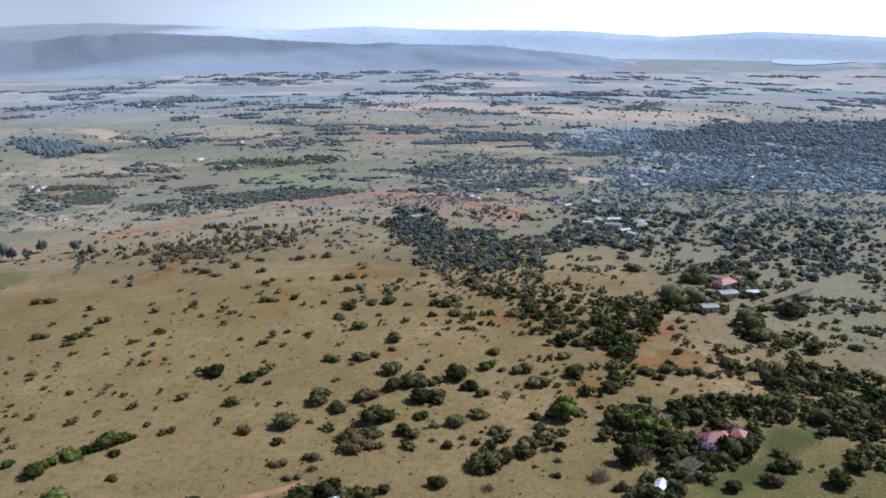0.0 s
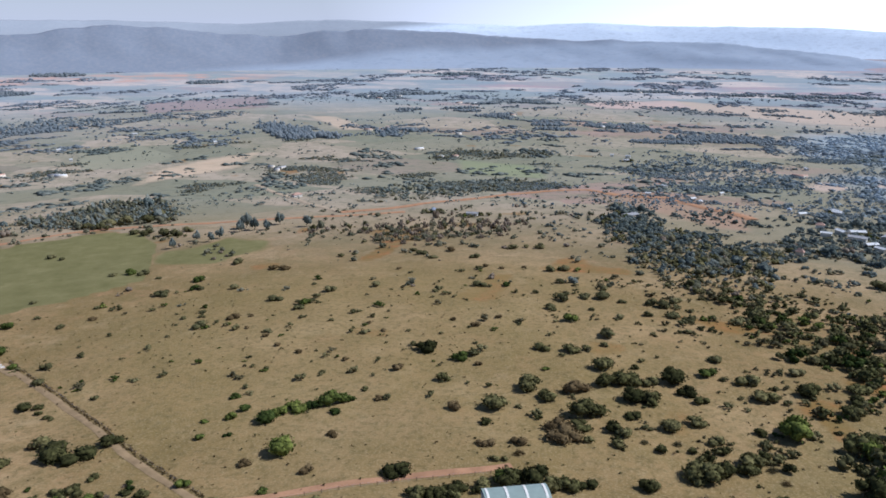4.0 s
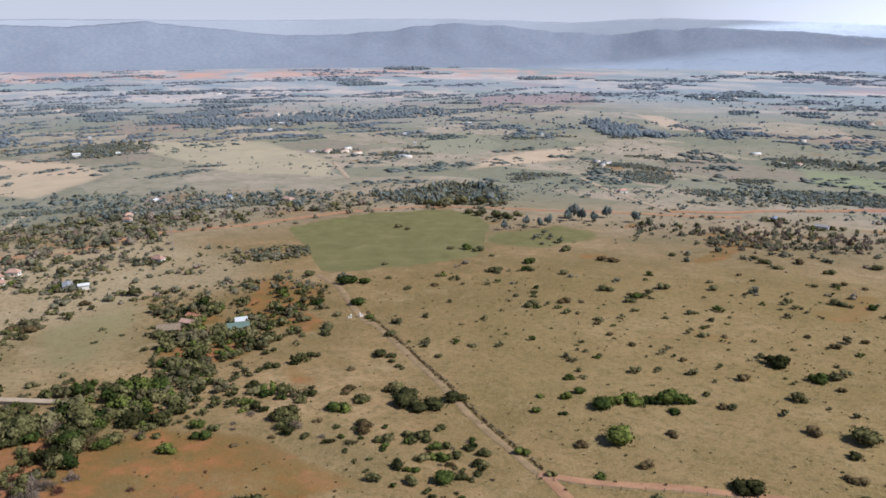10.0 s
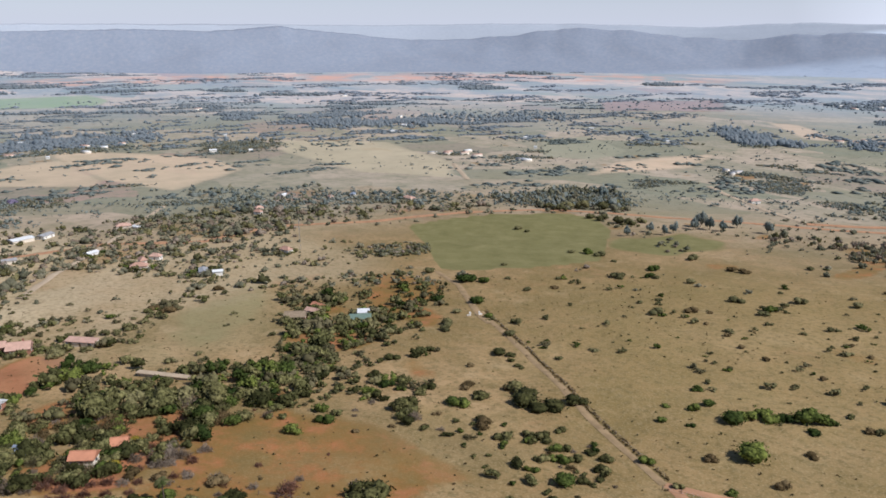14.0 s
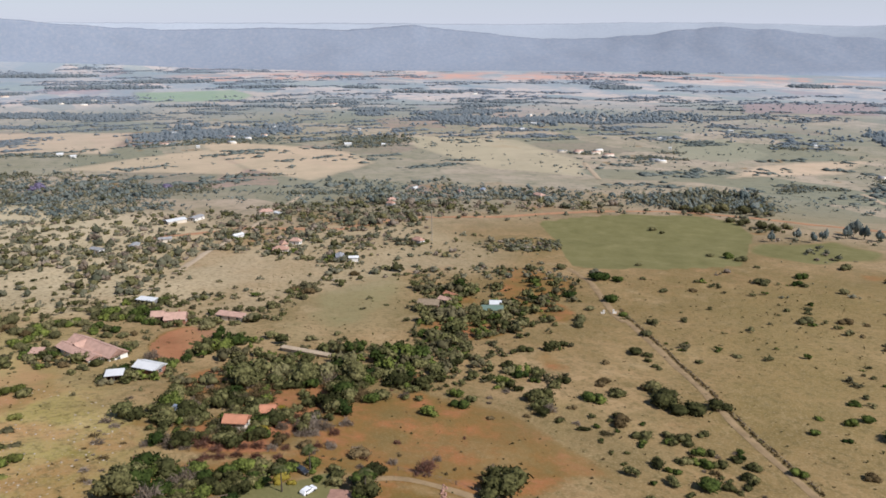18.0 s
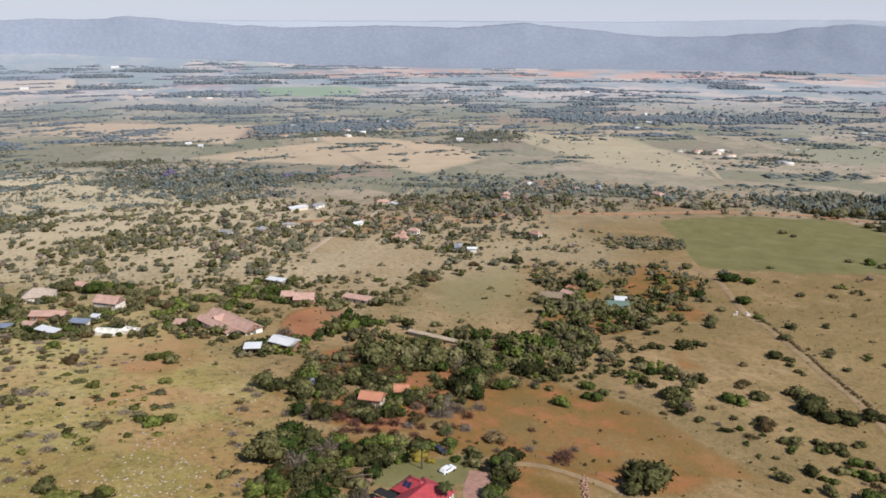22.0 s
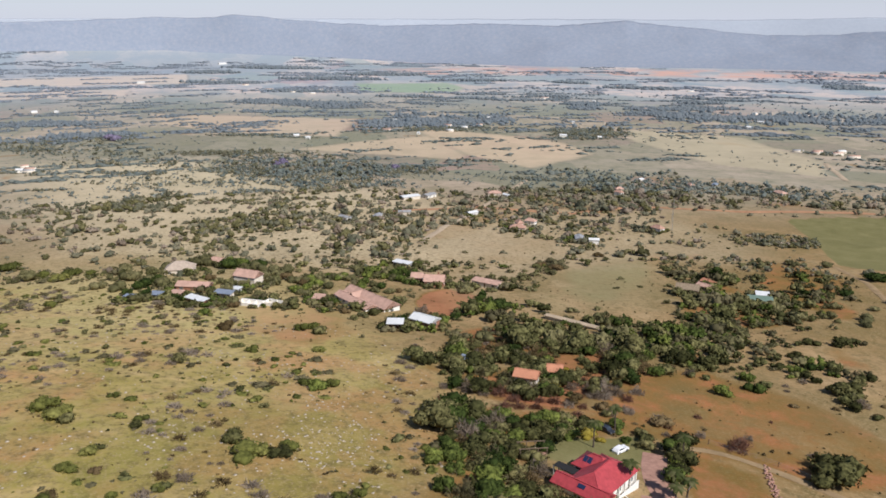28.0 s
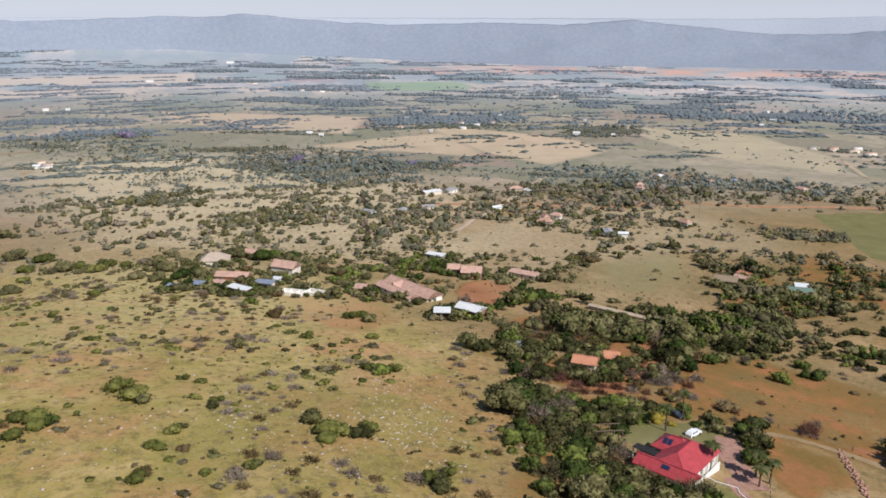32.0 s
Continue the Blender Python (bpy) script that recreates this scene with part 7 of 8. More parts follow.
more = np.vstack([loose(700, 230, 450, (0.7, 2.4), 68, (RED_PLOT, GREEN_FIELD, LAWN), 40, 0.45, 52, 106), loose(650, 170, 450, (0.6, 2.2), 69, (GREEN_RIGHT,), 50, 0.46, -38, 4)])
for a, on_slope in zip(more, inside(HILLSIDE, more[:, 0], more[:, 1], 4) > 0.5):
    if on_slope and _rng.random() < 0.65:
        continue
    near_rows.append(tuple(a))
    near_pick.append(2 if _rng.random() < 0.4 else 0)
# clumps and woods: middle, half width, half depth, slant
for n, (x, y, w, d, slant) in enumerate(CLUMPS):
    q = np.random.default_rng(300 + n)
    r = math.hypot(x - CX, y - CY)
    big = max(1.0, (r / 900) ** 0.75)
    gap = (5.2 if r < NEARISH else 5.4) * big
    cnt = int(min(260, max(5, 4.2 * w * d / gap ** 2)) * (2.2 if r > 760 else 1))
    a, e = q.uniform(0, 6.283, cnt), np.sqrt(q.uniform(0, 1, cnt)) * q.uniform(0.7, 1.15, cnt)
    u, v = e * np.cos(a) * w, e * np.sin(a) * d
    ca, sa = math.cos(radians(slant)), math.sin(radians(slant))
    px, py = x + u * ca - v * sa, y + u * sa + v * ca
    g = (1.5 + 2.6 * q.uniform(0, 1, cnt) ** 1.5) * big
    dark = 1 if q.uniform() < 0.12 else 0
    for b, c, s in zip(px, py, g):
        if all(math.hypot(b - cx, c - cy) > cr * 0.95 for cx, cy, cr in CLEAR) and max(inside(GREEN_FIELD, [b], [c], 0.5)) < 0.5:
            (near_rows if r < NEARISH else mid_rows).append((b, c, s, s * q.uniform(0.75, 1.1)))
            (near_pick if r < NEARISH else mid_pick).append(3 if q.uniform() < 0.45 else (2 if q.uniform() < 0.2 else dark))
# trees close round the nearer houses
for n, (cx, cy, cr) in enumerate(CLEAR[:55]):
    for _ in range(15):
        a, d, g = _rng.uniform(0, 6.283), cr * _rng.uniform(0.85, 1.6) + 1.5, _rng.uniform(1.8, 4.2)
        b, c = cx + d * math.cos(a), cy + d * math.sin(a)
        if math.hypot(b + 172, c - 38) > 26 and all(math.hypot(b - ex, c - ey) > er * 0.72 + g * 0.45 for ex, ey, er in CLEAR):
            near_rows.append((b, c, g, g * _rng.uniform(0.8, 1.2)))
            near_pick.append(_rng.choice((0, 0, 1, 3, 3, 2)))
# hedges along the plot boundaries
for line in (HEDGE_A, HEDGE_B, HEDGE_C):
    for (ax, ay), (bx, by) in zip(line, line[1:]):
        n = int(math.hypot(bx - ax, by - ay) / 3.2)
        for k in range(n):
            if _rng.random() < 0.78:
                g = _rng.uniform(0.9, 2.6)
                near_rows.append((ax + (bx - ax) * k / n + _rng.gauss(0, 1.6), ay + (by - ay) * k / n + _rng.gauss(0, 1.6), g, g * _rng.uniform(0.8, 1.1)))
                near_pick.append(_rng.choice((0, 3, 3, 2)))
near_rows, near_pick = np.array(near_rows), np.array(near_pick)
clear_yard = inside(RED_YARD, near_rows[:, 0], near_rows[:, 1], 0.5) < 0.5
near_rows, near_pick = near_rows[clear_yard], near_pick[clear_yard]
nd = np.hypot(near_rows[:, 0] - CX, near_rows[:, 1] - CY) < 258
bare = nd & ((near_pick == 2) | (rng.uniform(0, 1, len(nd)) < 0.1))
leafy = nd & ~bare
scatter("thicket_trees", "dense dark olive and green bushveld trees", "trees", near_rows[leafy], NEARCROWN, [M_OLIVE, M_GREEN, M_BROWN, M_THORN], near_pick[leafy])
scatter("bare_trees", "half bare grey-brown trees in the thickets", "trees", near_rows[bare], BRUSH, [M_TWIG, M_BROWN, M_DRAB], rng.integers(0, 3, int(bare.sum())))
scatter("farther_thicket_trees", "olive and brownish bushveld trees in loose thickets", "trees", near_rows[~nd], MIDCROWN, [M_HAZEOLIVE, M_GREEN, M_DRAB, M_THORN], near_pick[~nd])
mid = np.array(mid_rows)
midp = np.array(mid_pick)
md = np.hypot(mid[:, 0] - CX, mid[:, 1] - CY)
maz = np.degrees(np.arctan2(-(mid[:, 0] - CX), mid[:, 1] - CY))
midp[(maz < 4 + rng.uniform(-6, 6, len(mid))) & (md + rng.uniform(-150, 150, len(mid)) > 540)] = 4          # bush east of the road takes leaf colours blued with painted haze
midp[(midp == 2) & (rng.uniform(0, 1, len(mid)) < 0.5)] = 5
b1 = md < 760
scatter("plot_trees", "dark bushes and trees round the valley plots", "trees", mid[b1], PLOTCROWN, [M_PLOT, M_HAZEOLIVE, M_PLOT, M_HAZEOLIVE, M_HAZEBUSH, M_TWIG, M_GUM], midp[b1])
b2 = (md >= 760) & (md < 1500)
scatter("valley_trees", "trees and belts on the valley floor, greyed by painted haze", "trees", mid[b2], OUTCROWN, [M_GUM, M_PLOT, M_GUM, M_PLOT, M_MIDBUSH, M_GUM, M_GUM], midp[b2])
b3 = md >= 1500
far = mid[b3]
scatter("far_woods", "woods and plantations far across the valley, blued by painted haze", "trees", far, FARLOBE, [M_FARGUM])
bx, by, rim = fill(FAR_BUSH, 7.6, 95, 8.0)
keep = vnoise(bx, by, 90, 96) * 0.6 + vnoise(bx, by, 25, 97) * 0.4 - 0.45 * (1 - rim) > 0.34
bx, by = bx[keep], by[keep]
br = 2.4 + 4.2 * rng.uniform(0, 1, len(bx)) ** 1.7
scatter("far_bushveld", "continuous bushveld on the far plain, blued by painted haze", "trees", np.stack([bx + rng.normal(size=len(bx)) * 3, by + rng.normal(size=len(bx)) * 3, br, br * 0.42], -1), FARLOBE, [M_FARBUSH])


def belts(count, r0, r1, size, length, seed, a0=-38, a1=108):
    """Lines and strips of trees along the field edges, most of them across the valley."""
    q = np.random.default_rng(seed)
    rows = []
    while len(rows) < count:
        az, r = q.uniform(a0, a1), math.exp(q.uniform(math.log(r0), math.log(r1)))
        if vnoise(az * 0.25, math.log(r) * 20, 1.5, seed) < 0.42:
            continue
        x, y = polar(az, r)
        L, slant = length * q.uniform(0.25, 1) ** 1.5 * r / r0, radians(az) + q.normal() * 0.28
        n = int(L / size[0] * 1.7) + 2
        wide = q.uniform(0.3, 1) ** 2 * 8 * size[1]
        for k in range(n):
            s = (k / n - 0.5) * L
            g = q.uniform(*size) * (0.5 + q.uniform(0, 0.8))
            bend = (float(vnoise(s + x, y, L * 0.3 + 20, seed + 3)) - 0.5) * L * 0.35
            if float(vnoise(s + x, y, L * 0.12 + 8, seed + 4)) < 0.3:
                continue
            rows.append((x + s * math.cos(slant) - bend * math.sin(slant) + q.normal() * wide * 0.3, y + s * math.sin(slant) + bend * math.cos(slant) + q.normal() * wide, g * 2.0, g * q.uniform(0.4, 0.8)))
    return np.array(rows)


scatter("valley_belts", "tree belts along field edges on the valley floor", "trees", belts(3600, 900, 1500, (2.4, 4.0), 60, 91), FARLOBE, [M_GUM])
scatter("far_belts", "tree belts between far fields, blued by painted haze", "trees", belts(16000, 1450, 2500, (2.2, 4.4), 95, 92), FARLOBE, [M_FARGUM])
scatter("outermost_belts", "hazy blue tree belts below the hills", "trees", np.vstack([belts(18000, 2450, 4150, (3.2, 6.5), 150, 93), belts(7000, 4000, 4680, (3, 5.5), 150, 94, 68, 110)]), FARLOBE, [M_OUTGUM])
gx, gy = fill(THICKET_U, 11.5, 71, 2.0)[:2]
gr = rng.uniform(1.5, 3.4, len(gx))
gums = np.stack([gx, gy, gr, gr * 2.3], -1)
scatter("gum_trees", "half bare gum trees along the road", "trees", gums, THINBRUSH + MIDCROWN[:3], [M_TWIG, M_TWIG, M_PLOT], rng.integers(0, 3, len(gx)))


def hamlets():
    """Farmsteads and sheds far across the valley, too small to tell one from the next."""
    q = np.random.default_rng(77)
    vs, fs, mi, n = [], [], [], 0
    for x, y, w, d, slant in CLUMPS:
        r = math.hypot(x - CX, y - CY)
        if r < 1000 or q.uniform() < 0.72:
            continue
        for _ in range(q.integers(1, 5)):
            px, py = x + q.normal() * w * 0.7, y + q.normal() * max(w * 0.4, 20)
            a, b, h = q.uniform(4, 9) * (r / 1300) ** 0.5, q.uniform(2.5, 4.5) * (r / 1300) ** 0.5, q.uniform(2.6, 3.6)
            t = radians(slant) + q.normal() * 0.4
            z = float(top(px, py))
            pts = [(u * a, v * b, k) for k in (-1.0, h) for u, v in ((-1, -1), (1, -1), (1, 1), (-1, 1))] + [(-a, 0, h + 1.4), (a, 0, h + 1.4)]
            vs += [(px + u * math.cos(t) - v * math.sin(t), py + u * math.sin(t) + v * math.cos(t), z + k) for u, v, k in pts]
            fs += [[n + i for i in g] for g in ((0, 1, 5, 4), (1, 2, 6, 5), (2, 3, 7, 6), (3, 0, 4, 7), (4, 5, 9, 8), (6, 7, 8, 9), (5, 6, 9, 9), (7, 4, 8, 8))]
            mi += [0] * 4 + [int(q.integers(1, 4))] * 2 + [0, 0]
            n += 10
    tri = np.array([t for g in fs for t in ((g[0], g[1], g[2]), (g[0], g[2], g[3])) if len(set(t)) == 3])
    idx = np.array([m for g, m in zip(fs, mi) for t in ((g[0], g[1], g[2]), (g[0], g[2], g[3])) if len(set(t)) == 3])
    me = mesh_of("far_farmsteads", vs, tri, [M_WALL, M_WHITEROOF, M_GREYROOF, M_PINKROOF], index=idx)
    tagged(new("far_farmsteads", me), "small white farmsteads and sheds far across the valley", "buildings", kind="stuff")


hamlets()

# ---- undergrowth ----
HEATH = [crown(280 + i, 3, 12, 0.22, base=ICO1, spread=0.75, lift=0.1) for i in range(4)]
tufts = loose(3600, 150, 460, (0.25, 0.7), 81, (GREEN_FIELD,), 45, 0.42)
scatter("veld_tufts", "small dark tufts and shrublets in dry grass", "shrubs", tufts, TUFT, [M_BROWN, M_OLIVE], (rng.uniform(0, 1, len(tufts)) < 0.4).astype(int), 0.03)
px, py = fill(RED_PLOT, 4.2, 97)[:2]
keep = vnoise(px, py, 12, 98) > 0.52
px, py = px[keep], py[keep]
pr = 0.3 + 0.9 * rng.uniform(0, 1, len(px)) ** 2
scatter("plot_shrubs", "small brown and russet shrubs on red earth", "shrubs", np.stack([px, py, pr, pr * 0.7], -1), SCRUB + HEATH, [M_BROWN, M_RUST, M_OLIVE], np.searchsorted([0.55, 0.75], rng.uniform(0, 1, len(px))), 0.03)
hx, hy = fill(HILLSIDE, 5.0, 82)[:2]
near_hill = (np.hypot(hx - CX, hy - CY) < 420) & (vnoise(hx, hy, 18, 87) > 0.57)
hx, hy = hx[near_hill], hy[near_hill]
hr = (0.4 + 2.4 * rng.uniform(0, 1, len(hx)) ** 2.2) * (0.6 + 0.8 * vnoise(hx, hy, 25, 83))
scatter("hillside_shrubs", "low green and brown shrubs on the stony hillside", "shrubs", np.stack([hx, hy, hr, hr * 0.45 + 0.15], -1), SCRUB + HEATH, [M_DRAB, M_THORN, M_HILLBUSH, M_HILLBUSH],
        np.searchsorted([0.4, 0.52, 0.76], rng.uniform(0, 1, len(hx))), 0.03)
tx, ty = fill(HILLSIDE, 5.5, 88)[:2]
keep = (np.hypot(tx - CX, ty - CY) < 400) & (vnoise(tx, ty, 20, 89) > 0.5)
tx, ty = tx[keep], ty[keep]
tr = 0.8 + 2.3 * rng.uniform(0, 1, len(tx)) ** 1.8
scatter("hillside_twigs", "grey leafless twiggy shrubs on the hillside", "shrubs", np.stack([tx, ty, tr, tr * 0.7], -1), THINBRUSH, [M_TWIG, M_BROWN], (rng.uniform(0, 1, len(tx)) < 0.3).astype(int), 0.03)
sx, sy = fill(HILLSIDE, 2.6, 84)[:2]
keep = (np.hypot(sx - CX, sy - CY) < 330) & (vnoise(sx, sy, 16, 85) * 0.6 + vnoise(sx, sy, 5, 86) * 0.4 > 0.575)
sx, sy = sx[keep], sy[keep]
sr = 0.08 + 0.36 * rng.uniform(0, 1, len(sx)) ** 2.5
for cx, cy in ((-214, -46), (-198, -49), (-196, -25), (-204, -11), (-229, -15), (-191, -15), (-184, -14), (-198, -18)):
    q = rng.normal(size=(70, 2)) * (9.0, 6.0)
    sx, sy, sr = np.append(sx, cx + q[:, 0]), np.append(sy, cy + q[:, 1]), np.append(sr, 0.12 + 0.3 * rng.uniform(0, 1, 70) ** 2)
scatter("hillside_stones", "pale boulders and stones strewn over the slope", "stones", np.stack([sx, sy, sr, sr * 0.5], -1), [(ICO1[0] * (1 + 0.25 * np.sin(ICO1[0][:, ::-1] * (5 + i))), ICO1[1]) for i in range(3)], [M_STONE], None, 0.02)

# ---- gardens: single trees round the houses ----
YARD_A_0 = [(-412.4, 33.9, 3.2, "o"), (-407.2, 37.3, 3.2, "g"), (-406.1, 41.4, 2.9, "o"), (-401.1, 44.7, 3.1, "g"), (-397.4, 48.1, 3.1, "o"), (-392.6, 51.3, 3.4, "g"), (-389.1, 54.7, 3.3, "o"), (-392.8, 13.0, 3.0, "o"), (-403.7, 18.5, 3.4, "o"), (-403.7, 24.0, 3.4, "o"), (-381.0, 28.4, 2.9, "g"), (-370.0, 32.8, 2.6, "o"), (-366.3, 38.6, 2.8, "o"), (-367.8, 42.8, 2.3, "b"), (-336.7, 17.1, 2.3, "o"), (-325.8, 21.9, 3.0, "o"), (-317.5, 12.8, 2.0, "o"), (-326.5, 42.1, 4.2, "k"), (-361.2, 73.3, 3.9, "o"), (-324.1, 67.5, 5.4, "g"), (-328.5, 75.8, 5.0, "g"), (-315.3, 52.6, 2.7, "g"), (-355.6, 10.5, 2.5, "o"), (-371.6, 9.0, 2.3, "o"), (-329.4, 11.4, 2.5, "b")]
YARD_H = [(-398, 3, 3.4, "o"), (-402, 8, 3.2, "g"), (-407, 13, 3.8, "o"), (-405, 18, 3.4, "g"), (-403, 23, 3.8, "g"), (-397, 28, 3.6, "o"), (-391, 32, 3.4, "g"), (-383, 35, 3.2, "o"), (-376, 37, 3.0, "g"), (-415, 42, 5.0, "g"), (-409, 48, 4.6, "o"), (-404, 53, 5.2, "g"), (-399, 58, 4.6, "g"), (-420, 36, 4.0, "o"), (-376, -2, 3.6, "g"), (-370, 0, 3.0, "o"), (-363, 2, 3.4, "o"), (-382, 4, 3.4, "g"), (-390, 9, 3.6, "g"), (-384, 14, 3.0, "o")]
YARD_I = [(-445, -28, 5.2, "g"), (-450, -22, 4.6, "g"), (-444, -14, 5.0, "g"), (-438, -20, 4.0, "o"), (-410, -60, 4.8, "g"), (-416, -66, 4.4, "o"), (-405, -67, 4.2, "g"), (-399, -70, 3.4, "g"), (-413, -12, 4.0, "o"), (-418, -6, 3.8, "o"), (-409, -4, 3.6, "b"), (-384, -72, 3.0, "g"), (-432, -76, 4.2, "o"), (-405, -34, 2.8, "o")]
YARD_B_0 = [(-460.1, -79.8, 4.2, "o"), (-426.2, -73.7, 4.8, "o"), (-446.7, -66.6, 3.1, "o"), (-451.7, -58.9, 4.4, "o"), (-404.1, -58.5, 4.5, "o"), (-409.3, -52.7, 3.1, "o"), (-461.4, -41.1, 6.8, "o"), (-462.4, -34.8, 4.8, "o"), (-451.3, -26.8, 4.4, "g"), (-416.1, -37.8, 2.9, "b"), (-394.6, -24.1, 2.7, "o"), (-435.9, -14.6, 4.6, "o"), (-426.0, -7.6, 3.9, "o"), (-371.8, -18.9, 2.6, "o"), (-347.4, -29.7, 3.3, "b"), (-344.2, -13.5, 2.8, "o"), (-332.7, -40.9, 2.5, "g"), (-304.9, -34.4, 3.3, "b"), (-398.2, -77.8, 4.4, "o"), (-407.7, -87.1, 3.7, "o"), (-471.8, -72.1, 3.3, "o"), (-422.6, -1.5, 4.4, "o"), (-400.5, -0.7, 3.3, "o"), (-392.8, 2.5, 2.7, "b"), (-428.8, -21.3, 2.4, "o")]
YARD_C_0 = [(-189.8, 69.2, 3.2, "o"), (-178.3, 61.1, 3.3, "o"), (-174.2, 55.0, 2.1, "o"), (-188.2, 56.4, 2.3, "o"), (-192.1, 54.0, 1.5, "g"), (-197.1, 46.8, 1.8, "y"), (-201.3, 52.3, 1.4, "o"), (-227.2, 38.5, 2.6, "r"), (-224.1, 42.1, 2.9, "r"), (-215.0, 40.8, 2.2, "r"), (-200.8, 70.3, 2.9, "b"), (-184.7, 80.5, 3.7, "r"), (-225.2, 49.7, 3.8, "o"), (-243.1, 64.0, 2.3, "y"), (-238.1, 52.4, 2.1, "g"), (-230.8, 35.9, 2.4, "o"), (-217.9, 54.2, 2.7, "b"), (-222.1, 62.3, 2.8, "k"), (-213.1, 59.1, 2.1, "b"), (-244.4, 37.9, 2.6, "o"), (-253.6, 36.4, 2.5, "g"), (-214.5, 30.3, 2.3, "r"), (-196.7, 54.5, 1.2, "g"), (-194.6, 67.2, 1.5, "k")]
YARD_G_0 = [(-231.8, 70.2, 3.6, "k"), (-222.4, 62.4, 2.6, "k"), (-230.3, 59.0, 3.0, "k"), (-208.7, 59.2, 2.4, "k"), (-203.5, 70.7, 2.8, "k"), (-199.7, 70.8, 2.2, "r"), (-232.7, 20.9, 1.8, "k"), (-225.8, 34.0, 2.6, "r"), (-229.7, 31.3, 2.0, "k"), (-218.4, 47.5, 2.6, "r"), (-215.5, 50.5, 2.2, "k"), (-223.5, 17.4, 1.7, "r"), (-236, 66, 2.4, "r"), (-212, 66, 1.8, "k"), (-193, 76, 2.0, "k"), (-189.5, 88, 1.8, "k"), (-178, 98, 2.0, "k"), (-205, 84, 1.6, "r")]
YARD_D_0 = [(-167.2, 94.7, 6.5, "o"), (-186.7, 83.2, 3.1, "r"), (-165.6, 87.4, 2.9, "o"), (-1046.2, 64.0, 9.8, "m"), (-956.3, 192.0, 6.3, "m"), (-1454.0, -174.9, 13.7, "m")]
YARD_E_0 = [(84.6, 223.0, 5.6, "m"), (76.8, 243.0, 6.0, "k"), (48.4, 207.0, 4.5, "k"), (77.3, 224.4, 5.5, "o"), (96.4, 222.6, 6.6, "o"), (100.1, 203.8, 3.9, "b"), (110.2, 211.8, 3.7, "o"), (89.3, 247.6, 5.1, "o"), (76.7, 232.4, 4.2, "o"), (98.2, 241.0, 4.4, "o"), (68.8, 224.4, 4.0, "o"), (107.6, 236.9, 3.3, "o"), (67.8, 252.0, 4.4, "o"), (43.9, 251.9, 6.7, "g"), (69.8, 208.0, 2.9, "o"), (27.1, 221.4, 3.3, "o"), (13.8, 215.3, 5.7, "o"), (19.5, 218.9, 3.8, "o"), (-2.4, 203.6, 2.7, "o"), (-34.7, 199.5, 4.2, "o"), (-24.3, 197.8, 3.6, "o"), (67.5, 274.7, 4.2, "o"), (55.3, 288.7, 4.8, "o"), (120.3, 203.4, 4.4, "o"), (132.8, 213.8, 4.2, "o"), (87.9, 199.9, 2.9, "o"), (129.5, 389.7, 11.3, "o"), (153.4, 352.8, 8.5, "o"), (153.3, 439.2, 9.1, "o"), (152.2, 336.1, 6.7, "o")]
YARD_E_1 = [(181.9, 372.4, 8.1, "o"), (122.0, 466.0, 5.6, "o")]
GUMS_0 = [(-352.8, 583.0, 5.6, "e"), (-351.3, 568.8, 4.0, "e"), (-341.3, 577.6, 4.5, "e"), (-366.4, 527.0, 3.4, "e"), (-351.7, 525.6, 3.3, "e"), (-351.9, 539.2, 3.9, "e"), (-331.2, 579.0, 3.5, "e"), (-330.4, 603.2, 4.1, "e"), (-369.2, 497.8, 3.3, "e"), (-301.4, 598.2, 4.0, "e"), (-425.8, 543.7, 5.7, "o"), (-409.1, 542.1, 6.1, "o"), (-398.0, 543.8, 5.5, "o"), (-441.2, 547.0, 4.7, "o"), (-397.1, 560.2, 4.6, "o"), (-449.4, 459.1, 3.4, "o"), (-436.9, 455.9, 2.4, "o"), (-485.1, 590.7, 8.5, "o"), (-465.6, 597.6, 7.3, "o"), (-470.2, 623.3, 8.7, "o"), (-495.9, 581.6, 7.4, "o"), (-509.1, 570.7, 5.7, "o")]
YARD_F_0 = [(-163.5, 15.3, 3.2, "o"), (-161.9, 18.9, 3.2, "o"), (-159.9, 22.2, 2.6, "o"), (-167.3, 13.2, 2.8, "g"), (-164.8, 7.9, 2.6, "g"), (-171.2, 8.5, 2.5, "o"), (-179.7, 24.1, 2.3, "o"), (-187.1, 25.6, 2.2, "o"), (-192.0, 24.0, 2.3, "o"), (-197.2, 21.6, 2.3, "g"), (-201.0, 18.3, 2.3, "g"), (-189.4, 8.8, 2.2, "g"), (-180.5, 6.8, 2.2, "g"), (-197.6, 11.1, 2.0, "o"), (-196.7, 35.5, 2.1, "o"), (-202.6, 43.0, 1.9, "o"), (-204.6, 49.2, 1.7, "o"), (-208.1, 58.3, 1.7, "o"), (-202.2, 35.6, 2.2, "o"), (-204.2, 32.1, 2.0, "o"), (-183.1, 12.5, 2.2, "o"), (-159.8, 8.4, 2.7, "o"), (-155.5, 24.7, 2.8, "o"), (-155.2, 15.0, 3.3, "o"), (-163.5, 0.1, 2.4, "g"), (-214.8, 19.4, 2.5, "o"), (-208.8, 12.2, 2.1, "g")]
